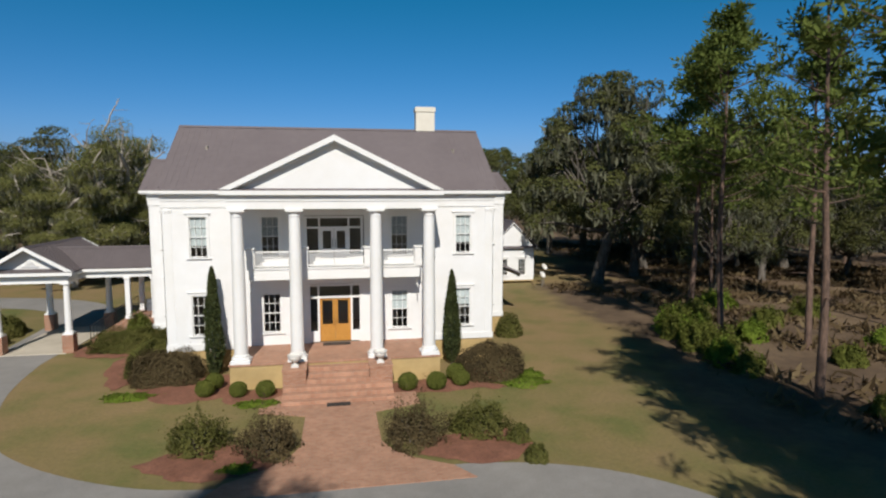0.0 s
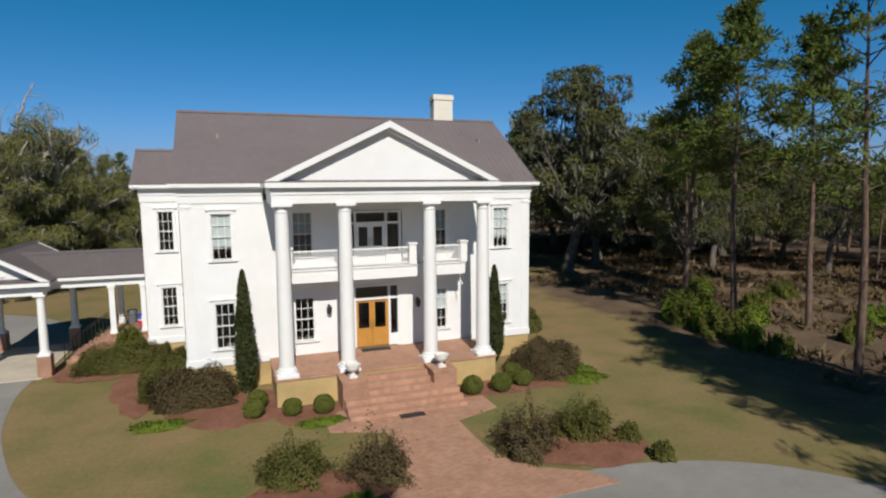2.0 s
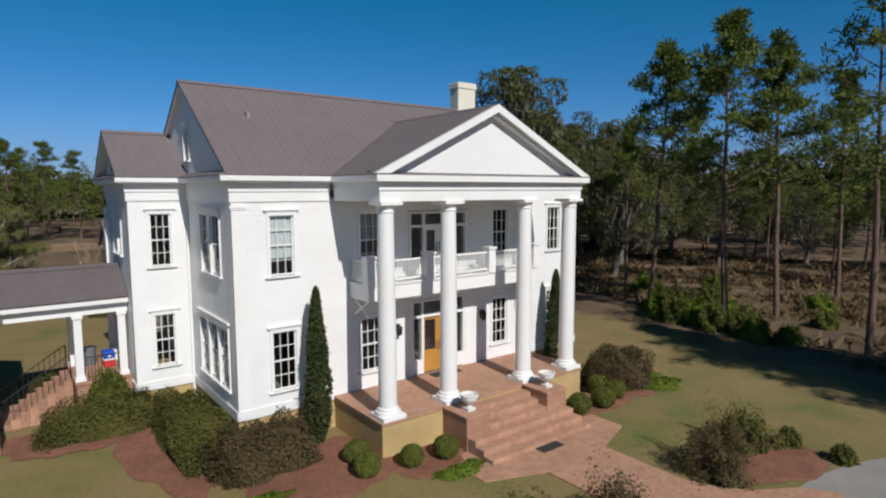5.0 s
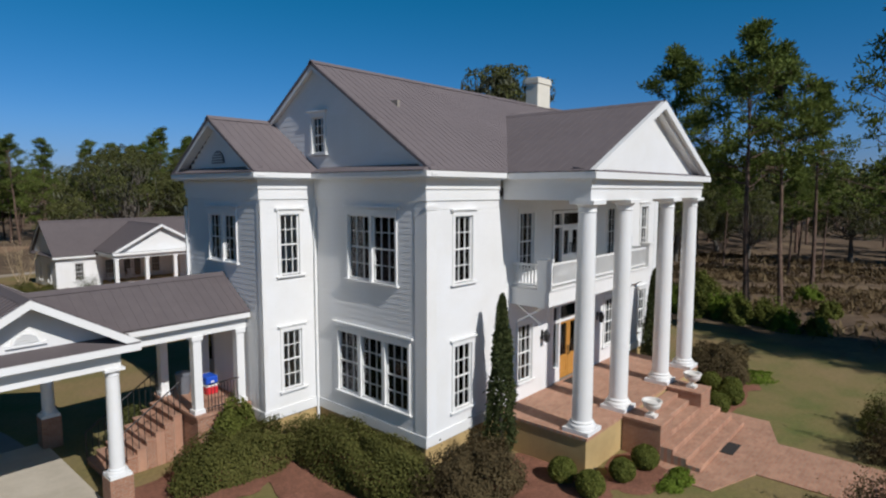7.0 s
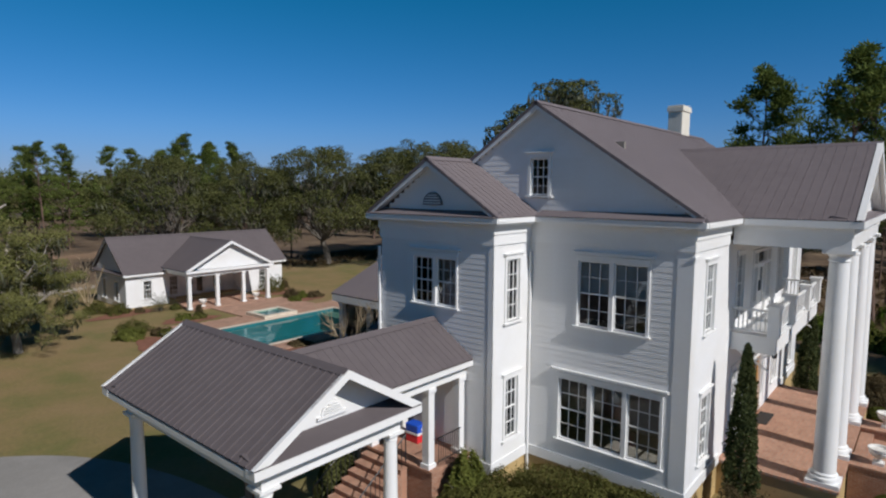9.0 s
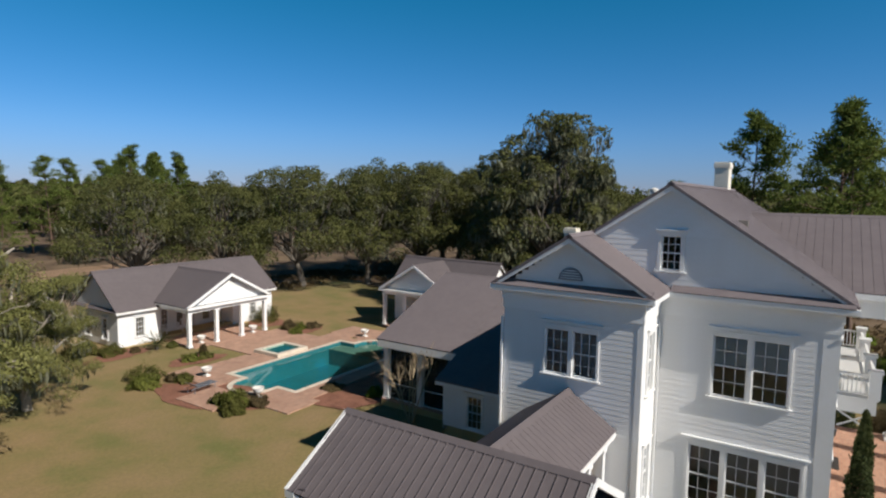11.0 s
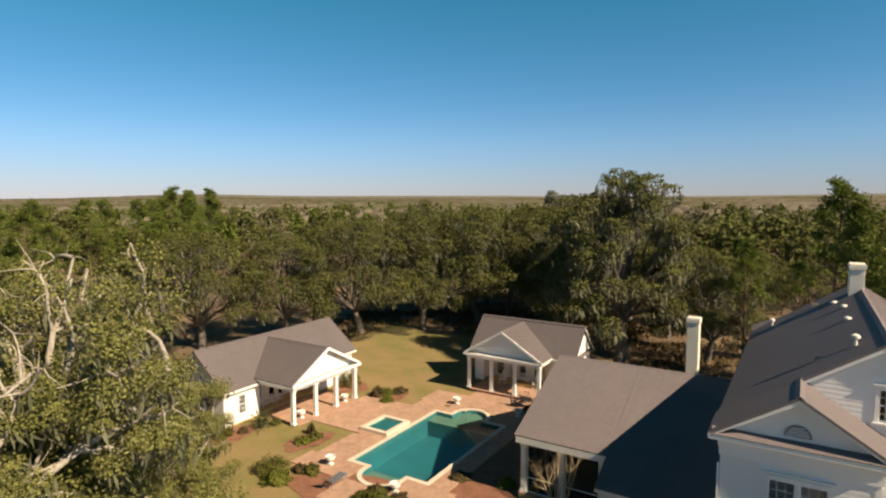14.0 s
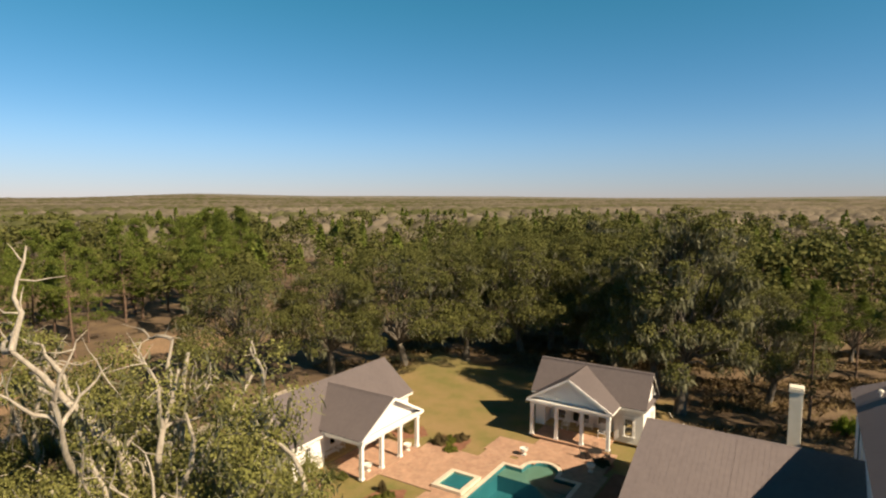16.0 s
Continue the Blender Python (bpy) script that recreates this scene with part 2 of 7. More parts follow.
BRIGHTLEAF = leaf_material("bright green leaves", [(0.2, (0.12, 0.17, 0.02)), (0.5, (0.19, 0.27, 0.03)), (0.8, (0.28, 0.36, 0.05))])


def bark_material(name, a, b_):
    m, nt, b = material(name)
    v = mapped(nt)
    mp = nt.nodes.new("ShaderNodeMapping")
    mp.inputs["Scale"].default_value = (1, 1, 0.3)
    nt.links.new(v, mp.inputs[0])
    n = noise_node(nt, mp.outputs[0], 5, 6, 0.7)
    nt.links.new(ramp(nt, n, [(0.35, a), (0.65, b_)]), b.inputs["Base Color"])
    b.inputs["Roughness"].default_value = 0.95
    bump(nt, b, n, 0.8, 0.05)
    return m


PINEBARK = bark_material("pine bark", (0.06, 0.04, 0.03), (0.19, 0.12, 0.085))
OAKBARK = bark_material("oak bark", (0.06, 0.05, 0.04), (0.17, 0.15, 0.125))
DEADWOOD = bark_material("weathered grey limbs", (0.22, 0.19, 0.155), (0.43, 0.385, 0.32))


def ground_material():
    m, nt, b = material("winter lawn")
    v = mapped(nt)
    big, mid, fine = noise_node(nt, v, 0.045, 5), noise_node(nt, v, 0.35, 5), noise_node(nt, v, 6.0, 5, 0.75)
    c = ramp(nt, big, [(0.33, (0.31, 0.20, 0.10)), (0.47, (0.285, 0.20, 0.085)), (0.54, (0.215, 0.175, 0.06)), (0.63, (0.13, 0.145, 0.035))])
    c = mix(nt, 0.58, c, ramp(nt, mid, [(0.3, (0.31, 0.205, 0.105)), (0.52, (0.235, 0.18, 0.068)), (0.66, (0.135, 0.15, 0.035))]))
    c = mix(nt, 0.5, c, ramp(nt, fine, [(0.3, (0.35, 0.365, 0.34)), (0.65, (0.98, 0.985, 0.89))]), "MULTIPLY")
    # woodland litter, then far woods, take over where the ground's own marks say so
    wl, wf = noise_node(nt, v, 0.15, 5), noise_node(nt, v, 1.8, 5, 0.75)
    litter = ramp(nt, wl, [(0.3, (0.075, 0.048, 0.028)), (0.5, (0.135, 0.09, 0.052)), (0.7, (0.21, 0.148, 0.085))])
    litter = mix(nt, 0.6, litter, ramp(nt, wf, [(0.3, (0.5, 0.48, 0.46)), (0.7, (1.2, 1.18, 1.15))]), "MULTIPLY")
    fl = noise_node(nt, v, 0.006, 5)
    far = ramp(nt, fl, [(0.25, (0.085, 0.085, 0.045)), (0.42, (0.105, 0.098, 0.06)), (0.55, (0.15, 0.128, 0.09)), (0.7, (0.18, 0.15, 0.11))])
    for mark, other in (("litter", litter), ("far", far)):
        at = nt.nodes.new("ShaderNodeAttribute")
        at.attribute_name = mark
        ma = nt.nodes.new("ShaderNodeMath")
        ma.operation = "MULTIPLY_ADD"
        nt.links.new(mid, ma.inputs[0])
        ma.inputs[1].default_value = 0.8
        nt.links.new(at.outputs["Fac"], ma.inputs[2])
        c = mix(nt, ramp(nt, ma.outputs[0], [(0.75, (0, 0, 0)), (1.05, (1, 1, 1))]), c, other)
    nt.links.new(c, b.inputs["Base Color"])
    b.inputs["Roughness"].default_value = 0.95
    bump(nt, b, fine, 0.7, 0.05)
    return m


LAWN = ground_material()


def litter_material(name, stops, scale=1.2):
    m, nt, b = material(name)
    v = mapped(nt)
    n1, n2 = noise_node(nt, v, scale, 5), noise_node(nt, v, scale * 9, 6, 0.8)
    c = ramp(nt, n1, stops)
    c = mix(nt, 0.6, c, ramp(nt, n2, [(0.35, (0.36, 0.34, 0.32)), (0.65, (1.3, 1.27, 1.22))]), "MULTIPLY")
    nt.links.new(c, b.inputs["Base Color"])
    b.inputs["Roughness"].default_value = 0.95
    bump(nt, b, n2, 0.9, 0.05)
    return m


def road_material():
    """Worn pale asphalt: fine aggregate, broad faded and darker patches."""
    m, nt, b = material("grey worn asphalt")
    v = mapped(nt)
    n1, n2, n3 = noise_node(nt, v, 0.22, 5), noise_node(nt, v, 1.6, 5), noise_node(nt, v, 26.0, 3, 0.7)
    c = ramp(nt, n1, [(0.35, (0.235, 0.225, 0.21)), (0.65, (0.30, 0.285, 0.265))])
    c = mix(nt, 0.35, c, ramp(nt, n2, [(0.3, (0.72, 0.71, 0.7)), (0.7, (1.1, 1.09, 1.07))]), "MULTIPLY")
    c = mix(nt, 0.35, c, ramp(nt, n3, [(0.3, (0.6, 0.6, 0.6)), (0.7, (1.2, 1.2, 1.2))]), "MULTIPLY")
    nt.links.new(c, b.inputs["Base Color"])
    b.inputs["Roughness"].default_value = 0.9
    bump(nt, b, n3, 0.4, 0.01)
    return m


MULCH = litter_material("red pine straw mulch", [(0.3, (0.20, 0.085, 0.05)), (0.7, (0.30, 0.135, 0.085))])
ASPHALT = road_material()


# ---- mesh helpers ----
def box(bm, x0, x1, y0, y1, z0, z1):
    v = [bm.verts.new(p) for p in ((x0, y0, z0), (x1, y0, z0), (x1, y1, z0), (x0, y1, z0), (x0, y0, z1), (x1, y0, z1), (x1, y1, z1), (x0, y1, z1))]
    for q in ((0, 3, 2, 1), (4, 5, 6, 7), (0, 1, 5, 4), (1, 2, 6, 5), (2, 3, 7, 6), (3, 0, 4, 7)):
        bm.faces.new([v[i] for i in q])


def prism(bm, pts, d):
    """A closed solid: the polygon pts swept by the vector d."""
    d = Vector(d)
    a = [bm.verts.new(p) for p in pts]
    b = [bm.verts.new(Vector(p) + d) for p in pts]
    n = len(pts)
    bm.faces.new(a[::-1])
    bm.faces.new(b)
    for i in range(n):
        bm.faces.new((a[i], a[(i + 1) % n], b[(i + 1) % n], b[i]))


def lathe(bm, profile, seg=20, at=(0, 0, 0)):
    rings = []
    for r, z in profile:
        rings.append([bm.verts.new((at[0] + r * math.cos(2 * math.pi * i / seg), at[1] + r * math.sin(2 * math.pi * i / seg), at[2] + z)) for i in range(seg)])
    for a, b in zip(rings, rings[1:]):
        for i in range(seg):
            bm.faces.new((a[i], a[(i + 1) % seg], b[(i + 1) % seg], b[i]))
    bm.faces.new(rings[0][::-1])
    bm.faces.new(rings[-1])


def bar(bm, a, b, r=0.02, seg=6):
    a, b = Vector(a), Vector(b)
    w = (b - a).normalized()
    u = w.orthogonal().normalized()
    v = w.cross(u)
    ra = [bm.verts.new(a + (u * math.cos(2 * math.pi * i / seg) + v * math.sin(2 * math.pi * i / seg)) * r) for i in range(seg)]
    rb = [bm.verts.new(b + (u * math.cos(2 * math.pi * i / seg) + v * math.sin(2 * math.pi * i / seg)) * r) for i in range(seg)]
    bm.faces.new(ra[::-1])
    bm.faces.new(rb)
    for i in range(seg):
        bm.faces.new((ra[i], ra[(i + 1) % seg], rb[(i + 1) % seg], rb[i]))


def mesh_of(name, bm, mat_, smooth=False):
    bmesh.ops.recalc_face_normals(bm, faces=bm.faces)
    me = bpy.data.meshes.new(name)
    bm.to_mesh(me)
    bm.free()
    me.materials.append(mat_)
    if smooth:
        me.polygons.foreach_set("use_smooth", [True] * len(me.polygons))
        me.set_sharp_from_angle(angle=radians(40))
    return me


def part(name, bm, mat_, parent=None, label="", smooth=False):
    ob = new(name, mesh_of(name, bm, mat_, smooth))
    if parent is not None:
        ob.parent = parent
    if label:
        ob["label"] = label
    return ob


def shared(name, me, parent, loc=(0, 0, 0), rz=0.0):
    ob = new(name, me)
    ob.parent = parent
    ob.location = loc
    ob.rotation_euler = (0, 0, rz)
    return ob


def thing(name, label, category, loc=(0, 0, 0), rz=0.0, group="", kind=""):
    ob = tagged(new(name), label, category, group, kind)
    ob.matrix_basis = pose(*loc, 0, 0, rz)
    return ob


def boxpart(name, dims, mat_, parent=None, label="", bevel=0.0):
    bm = bmesh.new()
    for d in (dims if isinstance(dims[0], (tuple, list)) else [dims]):
        box(bm, *d)
    if bevel:
        bmesh.ops.bevel(bm, geom=bm.edges[:], offset=bevel, segments=1, affect="EDGES")
    return part(name, bm, mat_, parent, label)


def arrays_mesh(name, verts, quads, mat_, smooth=False):
    me = bpy.data.meshes.new(name)
    verts, quads = np.asarray(verts, np.float32), np.asarray(quads, np.int32)
    me.vertices.add(len(verts))
    me.vertices.foreach_set("co", verts.ravel())
    me.loops.add(quads.size)
    me.loops.foreach_set("vertex_index", quads.ravel())
    me.polygons.add(len(quads))
    me.polygons.foreach_set("loop_start", np.arange(0, quads.size, 4, dtype=np.int32))
    if smooth:
        me.polygons.foreach_set("use_smooth", np.ones(len(quads), bool))
    me.update(calc_edges=True)
    me.materials.append(mat_)
    return me


SAND = litter_material("pale sand", [(0.3, (0.36, 0.31, 0.25)), (0.7, (0.46, 0.40, 0.33))], 0.5)
CLAY = litter_material("orange clay soil", [(0.3, (0.22, 0.145, 0.085)), (0.7, (0.32, 0.205, 0.125))], 0.2)


def screen_material():
    m, nt, b = material("dark insect screen")
    out = nt.nodes["Material Output"]
    tr, mx = nt.nodes.new("ShaderNodeBsdfTransparent"), nt.nodes.new("ShaderNodeMixShader")
    b.inputs["Base Color"].default_value = (0.02, 0.021, 0.022, 1)
    b.inputs["Roughness"].default_value = 0.7
    mx.inputs[0].default_value = 0.6
    nt.links.new(tr.outputs[0], mx.inputs[1])
    nt.links.new(b.outputs[0], mx.inputs[2])
    nt.links.new(mx.outputs[0], out.inputs[0])
    return m


SCREEN = screen_material()


# ---- ground, drive and paving ----
def ribbon(bm, pts, z):
    """A flat strip along (x, y, half width) stations."""
    rows = []
    for i, (x, y, w) in enumerate(pts):
        a, b = pts[max(i - 1, 0)], pts[min(i + 1, len(pts) - 1)]
        d = Vector((b[0] - a[0], b[1] - a[1], 0)).normalized()
        n = Vector((-d.y, d.x, 0))
        c = Vector((x, y, z))
        rows.append((bm.verts.new(c + n * w), bm.verts.new(c - n * w)))
    for (a, b), (c, d) in zip(rows, rows[1:]):
        bm.faces.new((a, b, d, c))


def smooth_line(pts, n=8):
    """A Catmull-Rom line through the points."""
    out = []
    P = [pts[0], *pts, pts[-1]]
    for i in range(1, len(P) - 2):
        p0, p1, p2, p3 = (np.array(P[k], float) for k in (i - 1, i, i + 1, i + 2))
        for j in range(n):
            t = j / n
            out.append(tuple(0.5 * (2 * p1 + (p2 - p0) * t + (2 * p0 - 5 * p1 + 4 * p2 - p3) * t * t + (3 * p1 - p0 - 3 * p2 + p3) * t ** 3)))
    out.append(tuple(float(c) for c in pts[-1]))
    return out


def blob(cx, cy, rx, ry, n=48, seed=0, rough=0.12):
    rnd = random.Random(seed)
    ph = [rnd.uniform(0, 6.28) for _ in range(4)]
    out = []
    for i in range(n):
        a = 2 * math.pi * i / n
        k = 1 + rough * (math.sin(2 * a + ph[0]) + 0.6 * math.sin(3 * a + ph[1]) + 0.5 * math.sin(5 * a + ph[2]) + 0.35 * math.sin(11 * a + ph[3]) + rnd.uniform(-0.3, 0.3))
        out.append((cx + rx * k * math.cos(a), cy + ry * k * math.sin(a)))
    return out


def flat(name, pts, z, mat_, label, category, rise=0.0):
    """A thin bed on the ground: its middle stands rise higher than its edge."""
    bm = bmesh.new()
    ring = [bm.verts.new((x, y, z)) for x, y in pts]
    if rise:
        cx, cy = sum(p[0] for p in pts) / len(pts), sum(p[1] for p in pts) / len(pts)
        inner = [bm.verts.new((cx + (x - cx) * 0.82, cy + (y - cy) * 0.82, z + rise)) for x, y in pts]
        n = len(pts)
        for i in range(n):
            bm.faces.new((ring[i], ring[(i + 1) % n], inner[(i + 1) % n], inner[i]))
        bm.faces.new(inner)
    else:
        bm.faces.new(ring)
    bmesh.ops.triangulate(bm, faces=[f for f in bm.faces if len(f.verts) > 4])
    ob = part(name, bm, mat_)
    if ob.data.polygons[0].normal.z < 0:
        ob.data.flip_normals()
    return tagged(ob, label, category, kind="structure")


def ground_sheet():
    """One sheet to the horizon: lawn near, woodland litter and far canopy beyond, with low hills far off."""
    xs = np.concatenate([-np.geomspace(4500, 130, 26), np.linspace(-120, 140, 66), np.geomspace(150, 4500, 26)])
    ys = np.concatenate([-np.geomspace(4500, 130, 26), np.linspace(-120, 150, 68), np.geomspace(160, 4500, 26)])
    nx, ny = len(xs), len(ys)
    X, Y = np.meshgrid(xs, ys)
    R = np.hypot(X, Y)
    rise = np.clip((R - 1500) / 2600, 0, 1) ** 1.5
    Z = 2.3 * rise * (9 + 7 * np.sin(X / 700 + 1.3) + 6 * np.sin(Y / 900 + X / 1300) + 12 * np.exp(-(((np.arctan2(Y, X) - 0.98) / 0.12) ** 2)))
    v = np.stack([X.ravel(), Y.ravel(), Z.ravel()], 1)
    i = np.arange(nx * ny).reshape(ny, nx)
    q = np.stack([i[:-1, :-1], i[:-1, 1:], i[1:, 1:], i[1:, :-1]], -1).reshape(-1, 4)
    me = arrays_mesh("ground", v, q, LAWN, True)
    cx, cy = X.ravel(), Y.ravel()
    edge = 3 * np.sin(cy / 7.0) + 2 * np.sin(cy / 3.1 + 1)
    ramp_ = lambda d: np.clip(0.5 + d / 8.0, 0, 1)
    wood = np.maximum.reduce([np.minimum(ramp_(cx - 17.5 - 0.4 * edge), ramp_(24 - cy)), ramp_(cx - 30 - edge), ramp_(cy - 57 - edge), ramp_(-45 + edge - cx)])
    for mark, val in (("litter", wood), ("far", np.clip((np.hypot(cx, cy) - 380) / 80, 0, 1))):
        me.attributes.new(mark, "FLOAT", "POINT").data.foreach_set("value", val.astype(np.float32))
    return tagged(new("ground", me), "wide tan and green winter lawn running into brown woodland floor", "ground", kind="structure")


ground_sheet()
bm = bmesh.new()
ribbon(bm, smooth_line([(-70, 27, 2.2), (-45, 24.5, 2.2), (-28, 22.3, 2.2), (-21, 19.5, 2.0), (-18.0, 14.5, 1.85), (-17.3, 7, 1.8), (-17.1, 2, 1.6), (-16.0, -4, 1.75), (-13.2, -10.0, 2.0), (-7, -14.2, 2.2), (0, -14.95, 2.25), (4.5, -14.7, 2.35), (8.3, -16.2, 2.3), (10.4, -20, 2.2), (10.8, -28, 2.2), (11, -60, 2.2)]), 0.012)
tagged(part("road", bm, ASPHALT), "pale grey gravelled asphalt drive curving across the lawn", "road", kind="structure")
boxpart("carport_slab", (-18.6, -15.2, 4.7, 11.6, 0.0, 0.05), CONCRETE)
tagged(bpy.data.objects["carport_slab"], "pale concrete slab under the carport", "pavement", kind="structure")


def front_walk():
    bm = bmesh.new()
    L = [(-3.4, -4.6), (-3.4, -6.45), (-1.45, -7.15), (-1.47, -10.0), (-1.8, -10.8), (-2.5, -11.6), (-3.7, -12.35), (-4.3, -13.3)]
    rows = [(bm.verts.new((x, y, 0.035)), bm.verts.new((-0.05 - x, y, 0.035))) for x, y in L]
    for (a, b), (c, d) in zip(rows, rows[1:]):
        bm.faces.new((a, c, d, b))
    top = bm.faces[:]
    r = bmesh.ops.extrude_face_region(bm, geom=top)
    bmesh.ops.translate(bm, vec=(0, 0, -0.05), verts=[g for g in r["geom"] if isinstance(g, bmesh.types.BMVert)])
    return tagged(part("pavement", bm, PAVER), "reddish clay paver walk flaring out towards the drive", "walk", kind="structure")


front_walk()
for pts, seed in ((blob(-6.6, -2.7, 2.3, 2.1, seed=1), 1), (blob(-3.7, -4.3, 1.6, 0.9, seed=2), 2), (blob(4.3, -4.3, 2.2, 1.1, seed=3), 3), (blob(7.2, -3.4, 1.8, 1.9, seed=4), 4),
                  (blob(-4.4, -10.7, 2.3, 1.25, seed=5), 5), (blob(4.9, -11.0, 2.3, 1.2, seed=6), 6), (blob(-10.2, 1.7, 1.5, 4.0, seed=7), 7), (blob(-12.6, 4.9, 2.1, 1.7, seed=8), 8)):
    flat("mulch_bed", pts, 0.003 + 0.004 * seed, MULCH, "reddish pine straw mulch bed around shrubs", "planting bed", 0.03)


# ---- walls, boards and windows ----
def spans(u0, u1, openings, za, zb):
    """The stretches of u0..u1 that no opening covers between za and zb."""
    cuts = [(max(a, u0), min(b, u1)) for a, b, c, d in openings if c < zb - 1e-4 and d > za + 1e-4 and a < u1 and b > u0]
    out, u = [], u0
    for a, b in sorted(cuts):
        if a > u + 1e-4:
            out.append((u, a))
        u = max(u, b)
    if u < u1 - 1e-4:
        out.append((u, u1))
    return out


BOARD_MESH = {}


def board_mesh(w, hgt):
    key = (round(w, 2), round(hgt, 3))
    if key not in BOARD_MESH:
        bm = bmesh.new()
        prism(bm, [(0, 0.02, 0), (0, -0.0085, 0), (0, -0.002, key[1]), (0, 0.02, key[1])], (key[0], 0, 0))
        BOARD_MESH[key] = mesh_of("board", bm, SIDING)
    return BOARD_MESH[key]


def wall(parent, loc, rz, u0, u1, z0, z1, openings=(), near=False, boards=True, top=None, thick=0.24, lap=0.178, name="wall"):
    """A wall whose outer face looks along local -y, with openings right through it and lapped boards on it.
    top(z) narrows the wall to (u0, u1) at height z, for gables."""
    bm = bmesh.new()
    zs = sorted({z0, z1, *[z for o in openings for z in o[2:4] if z0 < z < z1]})
    if top:
        zs = sorted({*zs, *np.linspace(z0, z1, 14).tolist()})
    for za, zb in zip(zs, zs[1:]):
        a, b = top(za) if top else (u0, u1)
        c, d = top(zb) if top else (u0, u1)
        for s0, s1 in spans(a, b, openings, za, zb):
            t0, t1 = (c if s0 == a else s0), (d if s1 == b else s1)
            if t1 - t0 < 0.02:
                t1 = t0 + 0.02
            prism(bm, [(s0, 0.02, za), (s1, 0.02, za), (t1, 0.02, zb), (t0, 0.02, zb)], (0, thick, 0))
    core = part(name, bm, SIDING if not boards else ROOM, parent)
    core.location, core.rotation_euler = loc, (0, 0, radians(rz))
    if boards:
        joined = None if near else bmesh.new()
        n = max(1, round((z1 - z0) / lap))
        step = (z1 - z0) / n
        for i in range(n):
            za = z0 + i * step
            a, b = top(za + step * 0.5) if top else (u0, u1)
            for s0, s1 in spans(a, b, openings, za + step * 0.4, za + step * 0.6):
                if s1 - s0 < 0.03:
                    continue
                if near:
                    shared("board", board_mesh(s1 - s0, step + 0.012), core, (s0, 0, za))
                else:
                    prism(joined, [(s0, 0.02, za), (s0, -0.0085, za), (s0, -0.002, za + step + 0.012), (s0, 0.02, za + step + 0.012)], (s1 - s0, 0, 0))
        if not near:
            ob = part("siding", joined, SIDING, core)
            ob["kind"] = "stuff"
    return core


WIN = {}


def window_meshes(w, h, cols, rows, casing, cap):
    key = (w, h, cols, rows, casing, cap)
    if key in WIN:
        return WIN[key]
    bm = bmesh.new()
    c = casing
    for d in ((-w / 2 - c, -w / 2, -0.05, 0.16, -0.02, h + 0.02), (w / 2, w / 2 + c, -0.05, 0.16, -0.02, h + 0.02), (-w / 2 - c, w / 2 + c, -0.052, 0.16, h, h + 0.17)):
        box(bm, *d)
    if cap:
        box(bm, -w / 2 - c - 0.09, w / 2 + c + 0.09, -0.11, 0.02, h + 0.17, h + 0.215)
        box(bm, -w / 2 - c - 0.05, w / 2 + c + 0.05, -0.075, 0.02, h + 0.13, h + 0.17)
    frame_ = mesh_of("window", bm, WHITE)
    bm = bmesh.new()
    box(bm, -w / 2 - c - 0.07, w / 2 + c + 0.07, -0.11, 0.16, -0.075, -0.02)
    sill = mesh_of("sill", bm, WHITE)
    bm = bmesh.new()
    e, m = 0.045, 0.022
    for d in ((-w / 2, -w / 2 + e, 0, h), (w / 2 - e, w / 2, 0, h), (-w / 2, w / 2, 0, e), (-w / 2, w / 2, h - e, h), (-w / 2, w / 2, h / 2 - e / 2, h / 2 + e / 2)):
        box(bm, d[0], d[1], 0.03, 0.09, d[2], d[3])
    for i in range(1, cols):
        x = -w / 2 + w * i / cols
        box(bm, x - m / 2, x + m / 2, 0.04, 0.08, 0, h)
    for j in range(1, rows):
        if j * 2 != rows:
            box(bm, -w / 2, w / 2, 0.041, 0.079, h * j / rows - m / 2, h * j / rows + m / 2)
    sash = mesh_of("sash", bm, WHITE)
    bm = bmesh.new()
    box(bm, -w / 2, w / 2, 0.055, 0.063, 0, h)
    pane = mesh_of("pane", bm, GLASS)
    WIN[key] = frame_, sill, sash, pane
    return WIN[key]


BLINDS = {}


def window(parent, loc, rz, w, h, cols=3, rows=4, casing=0.11, cap=True, blind=0.0):
    """A sash window; loc is the middle of the glass's lower edge on the wall's outer face."""
    fr, sill, sash, pane = window_meshes(w, h, cols, rows, casing, cap)
    win = shared("window", fr, parent, loc, radians(rz))
    shared("sill", sill, win)
    shared("sash", sash, win)
    p = shared("pane", pane, win)
    p.visible_shadow = False
    if blind:
        key = (w, h, blind)
        if key not in BLINDS:
            bm = bmesh.new()
            n = 14
            for i in range(n):
                x0, x1 = -w / 2 + w * i / n, -w / 2 + w * (i + 1) / n
                box(bm, x0, x1, 0.125 + 0.012 * (i % 2), 0.135 + 0.012 * (i % 2), h * (1 - blind), h)
            BLINDS[key] = mesh_of("blind", bm, BLIND)
        shared("blind", BLINDS[key], win)["label"] = "pale roller blind half drawn"
    return win


def opening(x, z, w, h):
    return (x - w / 2 - 0.005, x + w / 2 + 0.005, z - 0.02, z + h + 0.01)


